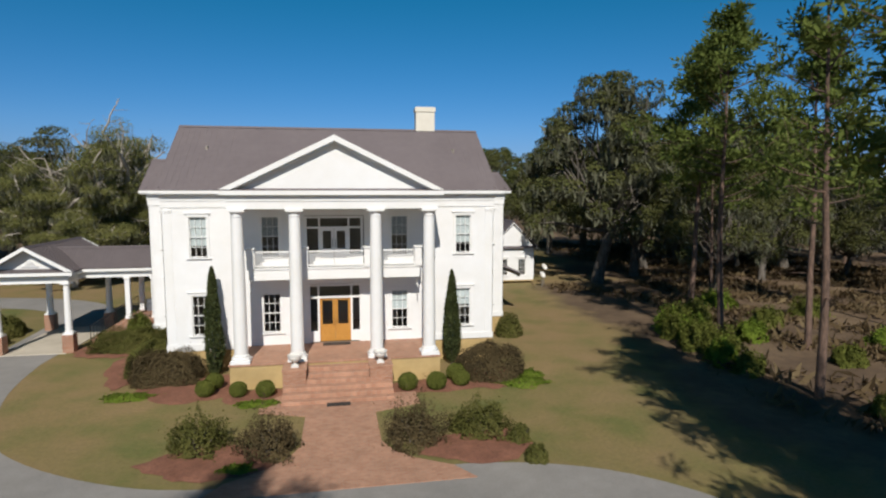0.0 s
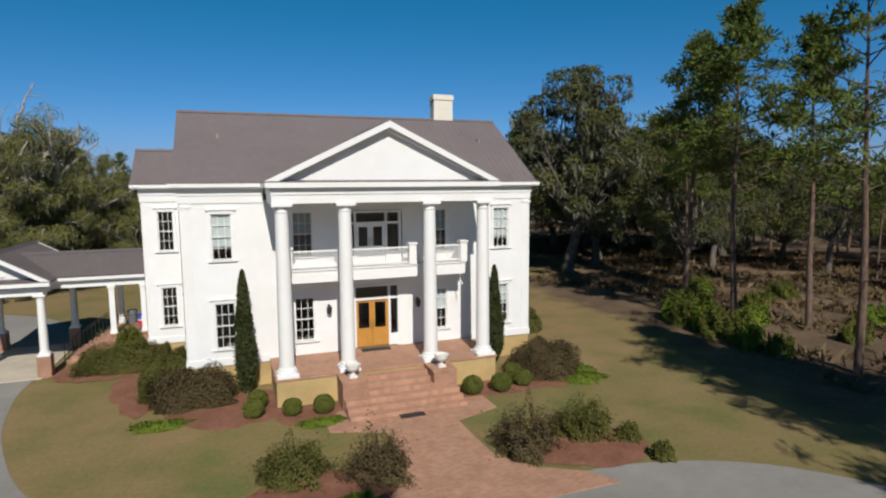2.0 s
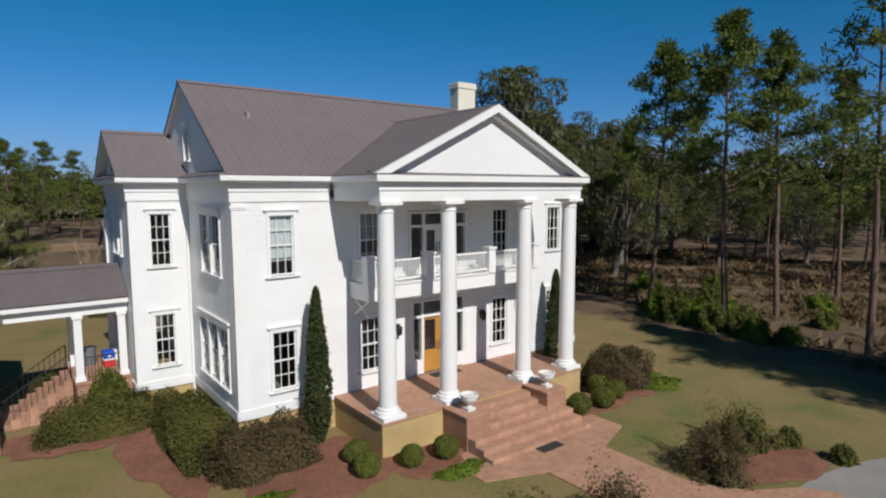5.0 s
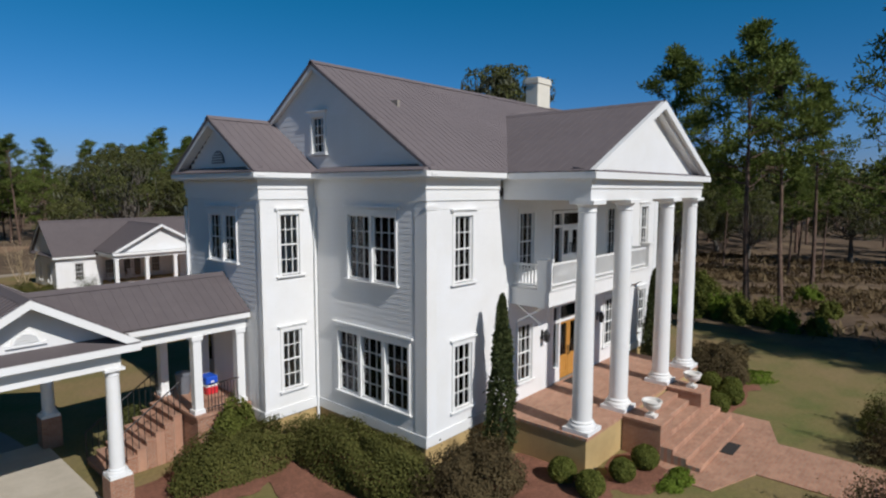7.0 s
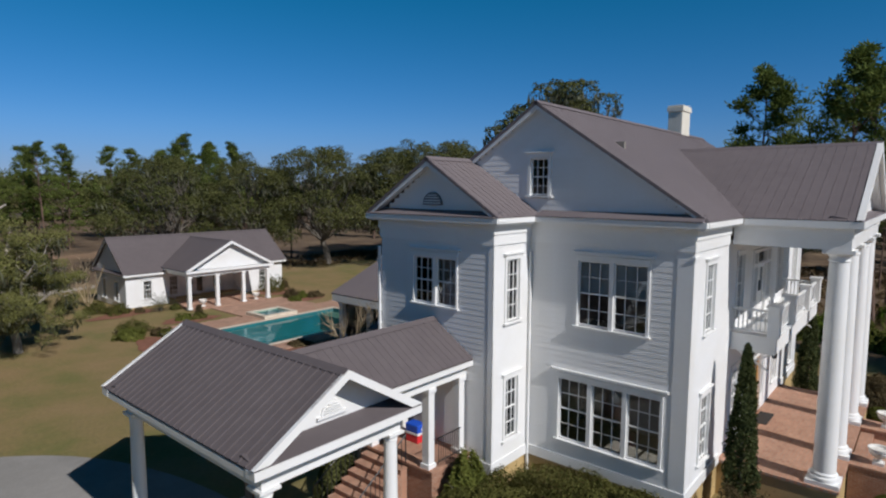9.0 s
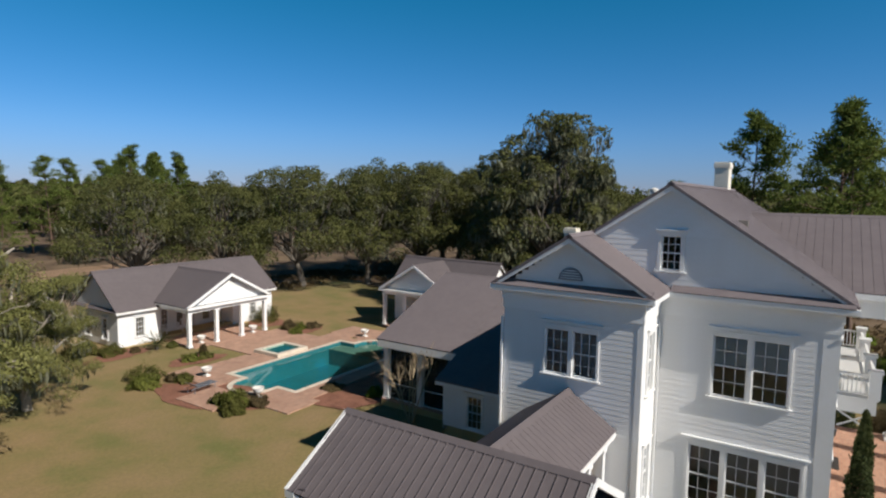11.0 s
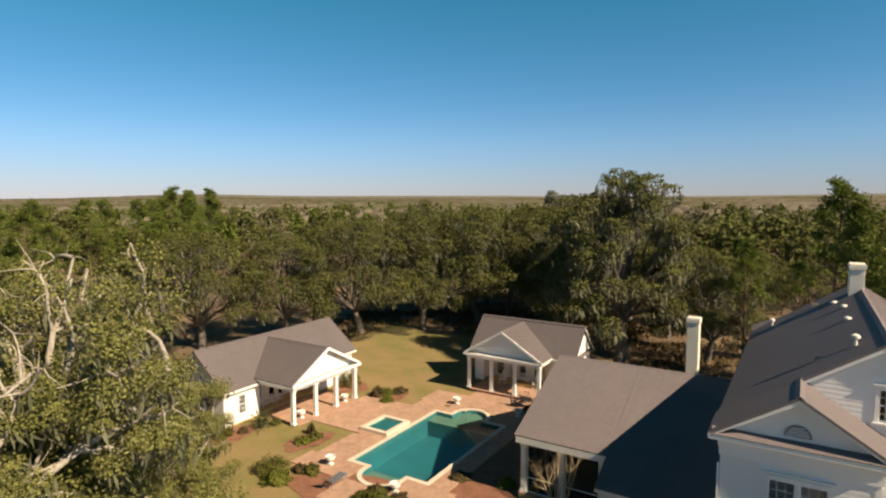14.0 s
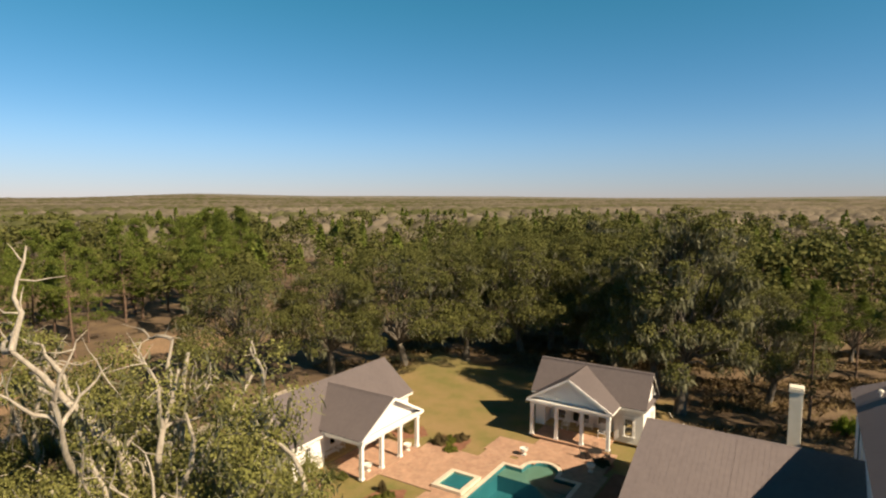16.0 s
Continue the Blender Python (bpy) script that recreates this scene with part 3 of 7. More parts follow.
# ---- roofs ----
def slope(parent, quad, thick=0.09, rib=0.3, high=0.008, name="roof", metal=ROOF):
    """A roof plane: quad = two lower corners, then two upper ones, with raised seams running up it."""
    a, b, c, d = (Vector(p) for p in quad)
    n = (b - a).cross(d - a).normalized()
    if n.z < 0:
        n = -n
    bm = bmesh.new()
    prism(bm, [a, b, c, d], -n * thick)
    ob = part(name, bm, metal, parent)
    bm = bmesh.new()
    u = (b - a).normalized()
    up = n.cross(u).normalized()
    if up.z < 0:
        up = -up
    pts = [((p - a).dot(u), (p - a).dot(up)) for p in (a, b, c, d)]
    lo, hi = min(p[0] for p in pts), max(p[0] for p in pts)
    k = int((hi - lo) / rib)
    for i in range(k + 1):
        s = lo + 0.5 * ((hi - lo) - k * rib) + i * rib
        cut = []
        for (x0, y0), (x1, y1) in zip(pts, pts[1:] + pts[:1]):
            if abs(x1 - x0) > 1e-6 and min(x0, x1) <= s <= max(x0, x1):
                cut.append(y0 + (y1 - y0) * (s - x0) / (x1 - x0))
        if len(cut) < 2 or max(cut) - min(cut) < 0.1:
            continue
        y0, y1 = min(cut) + 0.01, max(cut) - 0.01
        p = a + u * (s - 0.011)
        prism(bm, [p + up * y0, p + up * y0 + u * 0.022, p + up * y0 + u * 0.022 + n * high, p + up * y0 + n * high], up * (y1 - y0))
    if bm.verts:
        part("seams", bm, metal, ob)["kind"] = "stuff"
    else:
        bm.free()
    return ob


def cap_ridge(parent, a, b, w=0.16, metal=ROOF):
    a, b = Vector(a), Vector(b)
    u = (b - a).normalized()
    s = Vector((-u.y, u.x, 0)) * w
    bm = bmesh.new()
    prism(bm, [a + s - Vector((0, 0, 0.07)), a + Vector((0, 0, 0.055)), a - s - Vector((0, 0, 0.07))], b - a)
    return part("ridge_cap", bm, metal, parent)


# ---- columns ----
COLUMNS = {}


def column(parent, x, y, z0, z1, r=0.3, seg=24):
    """A round column: square plinth, moulded base, tapered shaft and a plain capital."""
    h = z1 - z0
    key = (round(h, 3), r)
    if key not in COLUMNS:
        p = r * 1.42
        bm = bmesh.new()
        box(bm, -p, p, -p, p, 0, r * 0.42)
        lathe(bm, [(p * 0.97, r * 0.42), (p * 0.99, r * 0.6), (p * 0.95, r * 0.78), (r * 1.12, r * 0.84), (r * 1.1, r * 0.95), (r * 1.17, r * 1.05), (r * 1.06, r * 1.18), (r * 1.0, r * 1.22)], seg)
        base = mesh_of("base", bm, WHITE, True)
        bm = bmesh.new()
        zs = np.linspace(r * 1.2, h - r * 1.15, 9)
        lathe(bm, [(r * (1 - 0.15 * ((z - zs[0]) / (zs[-1] - zs[0])) ** 1.6), z) for z in zs], seg)
        shaft = mesh_of("shaft", bm, WHITE, True)
        bm = bmesh.new()
        lathe(bm, [(r * 0.85, h - r * 1.15), (r * 0.95, h - r * 1.1), (r * 0.95, h - r * 1.0), (r * 0.86, h - r * 0.95), (r * 0.88, h - r * 0.62), (r * 1.12, h - r * 0.42), (r * 1.2, h - r * 0.36)], seg)
        box(bm, -r * 1.3, r * 1.3, -r * 1.3, r * 1.3, h - r * 0.36, h)
        capital = mesh_of("capital", bm, WHITE, True)
        COLUMNS[key] = base, shaft, capital
    base, shaft, capital = COLUMNS[key]
    col = shared("column", shaft, parent, (x, y, z0))
    shared("base", base, col)
    shared("capital", capital, col)
    return col


def square_column(parent, x, y, z0, z1, w=0.3):
    col = boxpart("column", (-w / 2, w / 2, -w / 2, w / 2, 0.12, z1 - z0 - 0.12), WHITE, parent)
    col.location = (x, y, z0)
    boxpart("base", (-w * 0.66, w * 0.66, -w * 0.66, w * 0.66, 0, 0.14), WHITE, col)
    boxpart("capital", (-w * 0.66, w * 0.66, -w * 0.66, w * 0.66, z1 - z0 - 0.14, z1 - z0), WHITE, col)
    return col


# ---- the main house ----
house = thing("house", "white two-storey clapboard house with columned portico and grey metal roof", "house", (-0.1, 0, 0))
HX, HY0, HY1, RY, RZ, EZ = 8.4, 0.0, 9.95, 4.98, 12.8, 9.16
BASEZ, PORCH = 1.1, 1.2
WX, WY0, WY1, WRY, WRZ = 10.5, 5.2, 10.05, 7.62, 11.02
FZ = 8.32   # lower edge of the frieze

# foundations
for d in ((-HX, HX, HY0 + 0.02, HY1, 0, BASEZ), (-WX, -HX, WY0 + 0.02, WY1, 0, BASEZ + 0.3), (HX, WX, WY0 + 0.02, WY1, 0, BASEZ + 0.3)):
    boxpart("foundation", d, OCHRE, house, "ochre stucco foundation")
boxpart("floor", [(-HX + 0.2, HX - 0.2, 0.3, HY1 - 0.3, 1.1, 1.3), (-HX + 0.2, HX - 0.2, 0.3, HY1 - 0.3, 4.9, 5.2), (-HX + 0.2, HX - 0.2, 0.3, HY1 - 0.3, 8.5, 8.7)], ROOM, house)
boxpart("inner_panel", [(-4.9, -4.75, 0.3, HY1 - 0.3, 1.3, 8.5), (4.75, 4.9, 0.3, HY1 - 0.3, 1.3, 8.5), (-HX + 0.3, HX - 0.3, 4.9, 5.05, 1.3, 8.5)], ROOM, house)

# front wall
LW, UW, WH = 1.86, 5.83, 2.02
fro = [opening(s * 6.75, z, 0.84, WH) for s in (-1, 1) for z in (LW, UW)]
fro += [opening(s * 3.3, z, 0.88, WH) for s in (-1, 1) for z in (LW, UW)]
fro += [(-1.75, 1.6, PORCH, 4.3), (-1.6, 1.45, 5.3, 7.85)]
wall(house, (0, 0, 0), 0, -HX, HX, BASEZ, FZ + 0.1, fro)
for s in (-1, 1):
    for z in (LW, UW):
        window(house, (s * 6.75, 0, z), 0, 0.84, WH, blind=(0.72 if z == UW else (0.45 if s > 0 else 0)))
        window(house, (s * 3.3, 0, z), 0, 0.88, WH, cap=False, blind=(0.5 if z == UW or s > 0 else 0))

# side walls, left and right
dblw, triw = (1.03, 2.04), (1.0, 2.02)
for sx in (-1, 1):
    rz = -90 if sx < 0 else 90
    f = (lambda y: -y) if sx < 0 else (lambda y: y)
    ups = [(1.75, 5.8), (2.91, 5.8)]
    lows = [(1.22, 1.96), (2.36, 1.96), (3.5, 1.96)]
    ops = [opening(f(y), z, *dblw) for y, z in ups] + [opening(f(y), z, *triw) for y, z in lows]
    u0, u1 = sorted((f(HY0), f(HY1)))
    wall(house, (sx * HX, 0, 0), rz, u0, u1, BASEZ, FZ + 0.1, ops, near=sx < 0)
    for y, z in ups:
        window(house, (sx * HX, y, z), rz, *dblw, casing=0.07, cap=False, blind=0.5)
    for y, z in lows:
        window(house, (sx * HX, y, z), rz, *triw, casing=0.075, cap=False)
    for y0, y1, z in ((1.05, 3.6, 8.06), (0.5, 4.25, 4.22)):
        x0, x1 = sorted((sx * HX, sx * (HX + 0.11)))
        boxpart("window_cap", (x0, x1, y0, y1, z, z + 0.07), WHITE, house)
    # gable above
    ga = [opening(f(4.9), 9.84, 0.64, 1.18)]
    half = lambda z: (RZ - 0.12 - z) / (RZ - EZ) * (RY - HY0 + 0.3)
    wall(house, (sx * HX, 0, 0), rz, u0, u1, EZ + 0.02, RZ - 0.15, ga, near=sx < 0, top=lambda z, f=f, half=half: tuple(sorted((f(max(HY0, RY - half(z))), f(min(HY1, RY + half(z)))))))
    window(house, (sx * HX, 4.9, 9.84), rz, 0.64, 1.18)
    # wing
    wf = [opening(sx * 9.42, z, 0.72, 1.98) for z in (1.98, 5.84)]
    wall(house, (0, WY0, 0), 0, *sorted((sx * HX, sx * WX)), BASEZ + 0.3, FZ + 0.1, wf)
    for z in (1.98, 5.84):
        window(house, (sx * 9.42, WY0, z), 0, 0.72, 1.98)
    ws = [opening(f(y), 6.22, 0.84, 1.56) for y in (7.06, 8.04)] + ([(f(8.5) if sx > 0 else f(9.5), f(9.5) if sx > 0 else f(8.5), 1.75, 4.0)])
    u0, u1 = sorted((f(WY0), f(WY1)))
    wall(house, (sx * WX, 0, 0), rz, u0, u1, BASEZ + 0.3, FZ + 0.1, ws, near=sx < 0)
    for y in (7.06, 8.04):
        window(house, (sx * WX, y, 6.22), rz, 0.84, 1.56, casing=0.07, cap=False)
    x0, x1 = sorted((sx * WX, sx * (WX + 0.1)))
    boxpart("window_cap", (x0, x1, 6.45, 8.65, 8.02, 8.08), WHITE, house)
    dr = boxpart("side_door", (x0 - 0.03 if sx > 0 else x0 + 0.12, x1 - 0.05 if sx > 0 else x1 + 0.04, 8.55, 9.45, 1.76, 3.9), GREYDOOR, house, "dark side door with glass panes")
    boxpart("pane", (x0 - 0.0 if sx > 0 else x0 + 0.1, x0 + 0.03 if sx > 0 else x0 + 0.118, 8.7, 9.3, 2.5, 3.7), GLASS, dr)
    WRZ = 11.02 if sx < 0 else 10.35
    wh = lambda z, WRZ=WRZ: (WRZ - 0.1 - z) / (WRZ - EZ) * (WRY - WY0 + 0.12)
    wall(house, (sx * WX, 0, 0), rz, u0, u1, EZ + 0.02, WRZ - 0.12, (), near=False, top=lambda z, f=f, wh=wh: tuple(sorted((f(max(WY0, WRY - wh(z))), f(min(WY1, WRY + wh(z)))))))
    # half-round louvre; the grey back plate paints the shade between its slats
    bm = bmesh.new()
    arc = [(0.42 * math.cos(a), 0.42 * math.sin(a)) for a in np.linspace(0, math.pi, 13)]
    prism(bm, [(sx * (WX + 0.02), WRY + p, 9.5 + q) for p, q in arc], (sx * 0.04, 0, 0))
    lv = part("louvre", bm, GREYPLASTIC, house, "half-round louvre with its shaded opening coloured grey")
    for i in range(4):
        z = 9.55 + 0.085 * i
        hw = math.sqrt(max(0.36 ** 2 - (z - 9.5) ** 2, 0.003))
        x0, x1 = sorted((sx * (WX + 0.05), sx * (WX + 0.085)))
        boxpart("slat", (x0, x1, WRY - hw, WRY + hw, z, z + 0.03), WHITE, lv)
# rear walls
wall(house, (0, HY1, 0), 180, -HX, HX, BASEZ, FZ + 0.1, [opening(x, z, 0.9, 2.0) for x in (-6, 6) for z in (5.83,)])
for x in (-6, 6):
    window(house, (-x, HY1, 5.83), 180, 0.9, 2.0)
for sx in (-1, 1):
    wall(house, (0, WY1, 0), 180, *sorted((sx * HX, sx * WX)), BASEZ + 0.3, FZ + 0.1)

# corner boards with capitals, skirt board, frieze and cornice
for x, y, wide, cap_ in ((-HX, 0, 0.42, True), (HX, 0, 0.42, True), (-WX, WY0, 0.16, False), (WX, WY0, 0.16, False)):
    s = 1 if x < 0 else -1
    a, b = sorted((x - s * 0.022, x + s * wide))
    boxpart("corner_board", [(a, b, y - 0.022, y + 0.02, BASEZ, FZ)], WHITE, house)
    if cap_:
        a, b = sorted((x - s * 0.06, x + s * (wide + 0.04)))
        boxpart("corner_capital", [(a, b, y - 0.06, y + 0.02, FZ - 0.2, FZ - 0.12), (a + 0.02, b - 0.02, y - 0.045, y + 0.02, FZ - 0.26, FZ - 0.2)], WHITE, house)
    a, b = sorted((x - s * 0.023, x))
    boxpart("corner_board", [(a, b, y - 0.022, y + wide, BASEZ, FZ)], WHITE, house)


def band(name, z0, z1, out, mat_=WHITE):
    """A band that runs round the house at one height."""
    o = out
    dims = []
    dims += [(-HX - o, -4.95, -o, 0.05, z0, z1), (4.95, HX + o, -o, 0.05, z0, z1)]
    for s in (-1, 1):
        a, b = sorted((s * (HX + o), s * (HX - 0.05)))
        dims.append((a, b, 0.05, WY0 - o, z0, z1))
        a, b = sorted((s * (WX + o), s * HX))
        dims.append((a, b, WY0 - o, WY0 + 0.05, z0, z1))
        a, b = sorted((s * (WX + o), s * (WX - 0.05)))
        dims.append((a, b, WY0 + 0.05, WY1 + o, z0, z1))
        a, b = sorted((s * WX, s * HX))
        dims.append((a, b, WY1 - 0.05, WY1 + o, z0, z1))
    for d in dims:
        boxpart(name, d, mat_, house)


band("skirt_board", BASEZ - 0.02, BASEZ + 0.31, 0.05)
band("frieze", FZ, FZ + 0.33, 0.05)
band("frieze_moulding", FZ + 0.33, FZ + 0.62, 0.085)
band("soffit", FZ + 0.62, FZ + 0.68, 0.33)
band("cornice", FZ + 0.68, EZ, 0.40)

# roofs
sl = (RZ - EZ) / (RY + 0.42)
RL = HX + 0.22
slope(house, [(-RL, -0.42, EZ + 0.03), (RL, -0.42, EZ + 0.03), (RL, RY, RZ), (-RL, RY, RZ)])
slope(house, [(RL, 2 * RY + 0.42, EZ + 0.03), (-RL, 2 * RY + 0.42, EZ + 0.03), (-RL, RY, RZ), (RL, RY, RZ)])
cap_ridge(house, (-RL, RY, RZ), (RL, RY, RZ))
for s in (-1, 1):
    a, b = sorted((s * (WX + 0.38), s * (HX - 0.02)))
    WRZ = 11.02 if s < 0 else 10.35
    slope(house, [(a, WY0 - 0.42, EZ + 0.03), (b, WY0 - 0.42, EZ + 0.03), (b, WRY, WRZ), (a, WRY, WRZ)])
    slope(house, [(b, WY1 + 0.42, EZ + 0.03), (a, WY1 + 0.42, EZ + 0.03), (a, WRY, WRZ), (b, WRY, WRZ)])
    cap_ridge(house, (a, WRY, WRZ), (b, WRY, WRZ))
    # pent roofs along the gables
    for x, y0, y1 in ((HX, -0.3, WY0 - 0.4), (WX, WY0 - 0.3, WY1 + 0.3)):
        bm = bmesh.new()
        prism(bm, [(s * (x + 0.42), y0, EZ), (s * (x + 0.42), y0, EZ + 0.03), (s * x, y0, EZ + 0.2), (s * x, y0, EZ)], (0, y1 - y0, 0))
        part("pent_roof", bm, ROOF, house)
    # raking boards
    for x, y0, ry, rzz in ((RL, -0.42, RY, RZ), (WX + 0.38, WY0 - 0.42, WRY, 11.02 if s < 0 else 10.35)):
        for sg in (-1, 1):
            ye = ry + sg * (ry - y0)
            bm = bmesh.new()
            prism(bm, [(s * (x - 0.03), ye, EZ - 0.02), (s * (x - 0.03), ye, EZ - 0.16), (s * (x - 0.03), ry, rzz - 0.27), (s * (x - 0.03), ry, rzz - 0.1)], (-s * 0.05, 0, 0))
            part("rake_board", bm, WHITE, house)
            bm = bmesh.new()
            prism(bm, [(s * (x - 0.08), ye, EZ - 0.06), (s * (x - 0.08), ye, EZ - 0.11), (s * (x - 0.08), ry, rzz - 0.18), (s * (x - 0.08), ry, rzz - 0.12)], (-s * (0.16 if x == RL else 0.3), 0, 0))
            part("rake_soffit", bm, WHITE, house)

# portico
PY, PXH, PRZ = -3.42, 5.06, 11.66
back = -0.42 + (PRZ - EZ - 0.03) / ((RZ - EZ - 0.03) / (RY + 0.42))
for s in (-1, 1):
    q = [(s * PXH, PY, EZ + 0.03), (s * PXH, -0.42, EZ + 0.03), (0, back, PRZ), (0, PY, PRZ)]
    slope(house, q)
    for yy, zz, th, dp in ((PY - 0.02, 0.0, 0.24, 0.16),):
        bm = bmesh.new()
        prism(bm, [(s * (PXH + 0.02), yy, EZ + 0.05), (s * (PXH + 0.02) - s * 0.52, yy, EZ + 0.05), (0, yy, PRZ - 0.24), (0, yy, PRZ + 0.03)], (0, dp, 0))
        part("raking_cornice", bm, WHITE, house)
    bm = bmesh.new()
    prism(bm, [(s * (PXH - 0.45), PY + 0.14, EZ + 0.02), (s * (PXH - 0.6), PY + 0.14, EZ + 0.02), (0, PY + 0.14, PRZ - 0.36), (0, PY + 0.14, PRZ - 0.25)], (0, 0.55, 0))
    part("raking_soffit", bm, WHITE, house)
    a, b = sorted((s * PXH, s * (PXH - 0.4)))
    boxpart("cornice", (a, b, PY + 0.322, -0.43, EZ - 0.2, EZ), WHITE, house)
    a, b = sorted((s * 4.82, s * 4.3))
    boxpart("entablature", [(a, b, -2.598, -0.09, FZ, FZ + 0.36), (a - 0.04, b + 0.04, -2.558, -0.09, FZ + 0.36, FZ + 0.64)], WHITE, house)
cap_ridge(house, (0, PY, PRZ), (0, back, PRZ))
boxpart("cornice", (-PXH, PXH, PY - 0.05, PY + 0.32, EZ - 0.2, EZ), WHITE, house)
boxpart("entablature", [(-4.82, 4.82, -3.2, -2.6, FZ + 0.001, FZ + 0.361), (-4.86, 4.86, -3.24, -2.56, FZ + 0.361, FZ + 0.641)], WHITE, house)
boxpart("ceiling_panel", (-4.3, 4.3, -2.6, 0.0, FZ + 0.2, FZ + 0.3), WHITE, house)
boxpart("soffit", (-PXH + 0.02, PXH - 0.02, PY + 0.02, -0.06, FZ + 0.645, FZ + 0.7), WHITE, house)
bm = bmesh.new()
prism(bm, [(-PXH + 0.2, PY + 0.42, EZ), (PXH - 0.2, PY + 0.42, EZ), (0, PY + 0.42, PRZ - 0.2)], (0, 0.12, 0))
part("tympanum", bm, SIDING, house, "plain white boarded tympanum")
bm = bmesh.new()
prism(bm, [(-PXH + 0.1, PY - 0.03, EZ + 0.002), (-PXH + 0.1, PY - 0.03, EZ + 0.02), (-PXH + 0.1, PY + 0.75, EZ + 0.16), (-PXH + 0.1, PY + 0.75, EZ + 0.002)], (2 * PXH - 0.2, 0, 0))
part("pent_roof", bm, ROOF, house)
for x in (-4.43, -1.87, 1.87, 4.43):
    column(house, x, -2.9, PORCH, FZ, 0.31)

# porch floor and steps
boxpart("porch_floor", [(-4.95, 4.95, -3.35, 0.0, PORCH - 0.09, PORCH)], PAVER, house, "red clay paver porch floor")
boxpart("porch_base", (-4.9, 4.9, -3.3, 0.0, 0, PORCH - 0.09), OCHRE, house, "ochre stucco porch base")
for s in (-1, 1):
    a, b = sorted((s * 1.42, s * 2.45))
    ped = boxpart("pedestal", (a, b, -4.615, -3.352, 0, PORCH - 0.06), BRICK, house, "brown brick pedestal beside the steps")
    boxpart("pedestal_cap", (a - 0.03, b + 0.03, -4.64, -3.353, PORCH - 0.06, PORCH + 0.004), PAVER, ped)
for i in range(6):
    z = PORCH * (6 - i) / 7
    y0 = -3.36 - 0.415 * (i + 1)
    wide = 1.41 if i < 3 else 2.42
    boxpart("step", (-wide, wide, y0, y0 + 0.413, 0, z), PAVER, house, "", 0.012)
boxpart("door_mat", (-0.75, 0.65, -0.62, -0.12, 0, 0.02), RUBBER)
tagged(bpy.data.objects["door_mat"], "dark rubber door mat on the porch", "door mat").location = (-0.1, 0, PORCH)
boxpart("door_mat", (-0.5, 0.5, -6.35, -5.95, 0.035, 0.055), RUBBER)
tagged(bpy.data.objects["door_mat.001"], "dark mat at the foot of the steps", "door mat").location = (-0.1, 0.1, 0)


def entrance(z0, h, wood, name, x0, dw, total, top):
    """A pair of glazed doors with side lights and a transom in one white surround."""
    side = (total - dw) / 2
    posts = [(x0 - total / 2 - 0.12, x0 - total / 2, -0.05, 0.2, z0, top), (x0 + total / 2, x0 + total / 2 + 0.12, -0.05, 0.2, z0, top),
                                    (x0 - dw / 2 - 0.1, x0 - dw / 2, -0.04, 0.2, z0, top), (x0 + dw / 2, x0 + dw / 2 + 0.1, -0.04, 0.2, z0, top),
                                    (x0 - total / 2, x0 + total / 2, -0.035, 0.2, z0 + h, z0 + h + 0.1), (x0 - total / 2 - 0.14, x0 + total / 2 + 0.14, -0.07, 0.2, top, top + 0.1),
                                    (x0 - total / 2, x0 - dw / 2 - 0.1, -0.03, 0.2, z0, z0 + 0.55), (x0 + dw / 2 + 0.1, x0 + total / 2, -0.03, 0.2, z0, z0 + 0.55)]
    sur = boxpart("door_surround", posts[5], WHITE, house, "white panelled door surround")
    for d in posts[:5] + posts[6:]:
        boxpart("door_trim", d, WHITE, sur)
    boxpart("transom", (x0 - dw / 2, x0 + dw / 2, 0.08, 0.09, z0 + h + 0.1, top), GLASS, sur)
    for s in (-1, 1):
        a, b = sorted((x0 + s * (dw / 2 + 0.1), x0 + s * total / 2))
        boxpart("side_light", (a, b, 0.08, 0.09, z0 + 0.55, z0 + h), GLASS, sur)
        boxpart("transom", (a, b, 0.08, 0.09, z0 + h + 0.1, top), GLASS, sur)
        a, b = sorted((x0 + s * 0.008, x0 + s * dw / 2))
        st = 0.13
        d = boxpart("door", [(a, a + st, 0.06, 0.11, z0, z0 + h), (b - st, b, 0.06, 0.11, z0, z0 + h), (a + st, b - st, 0.06, 0.11, z0, z0 + 0.25), (a + st, b - st, 0.06, 0.11, z0 + 0.25 + h * 0.22, z0 + 0.4 + h * 0.22),
                             (a + st, b - st, 0.06, 0.11, z0 + h - 0.13, z0 + h), (a + st, b - st, 0.075, 0.1, z0 + 0.25, z0 + 0.25 + h * 0.22)], wood, house, "glazed " + name)
        boxpart("pane", (a + st, b - st, 0.08, 0.088, z0 + 0.4 + h * 0.22, z0 + h - 0.13), GLASS, d)
        hx = x0 + s * 0.07
        boxpart("handle", (hx - 0.012, hx + 0.012, 0.03, 0.06, z0 + 0.85, z0 + 1.25), BLACK, d, "dark metal pull handle")


entrance(PORCH + 0.06, 2.3, OAKWOOD, "varnished wooden front door", -0.1, 1.6, 2.75, 4.2)
entrance(5.35, 1.86, WHITE, "white balcony door", -0.1, 1.4, 2.75, 7.75)
for x0, x1 in ((-1.75, -1.47), (1.27, 1.6)):
    boxpart("door_trim", (x0 - 0.1, x1 + 0.1, -0.02, 0.2, PORCH, 4.4), WHITE, house)

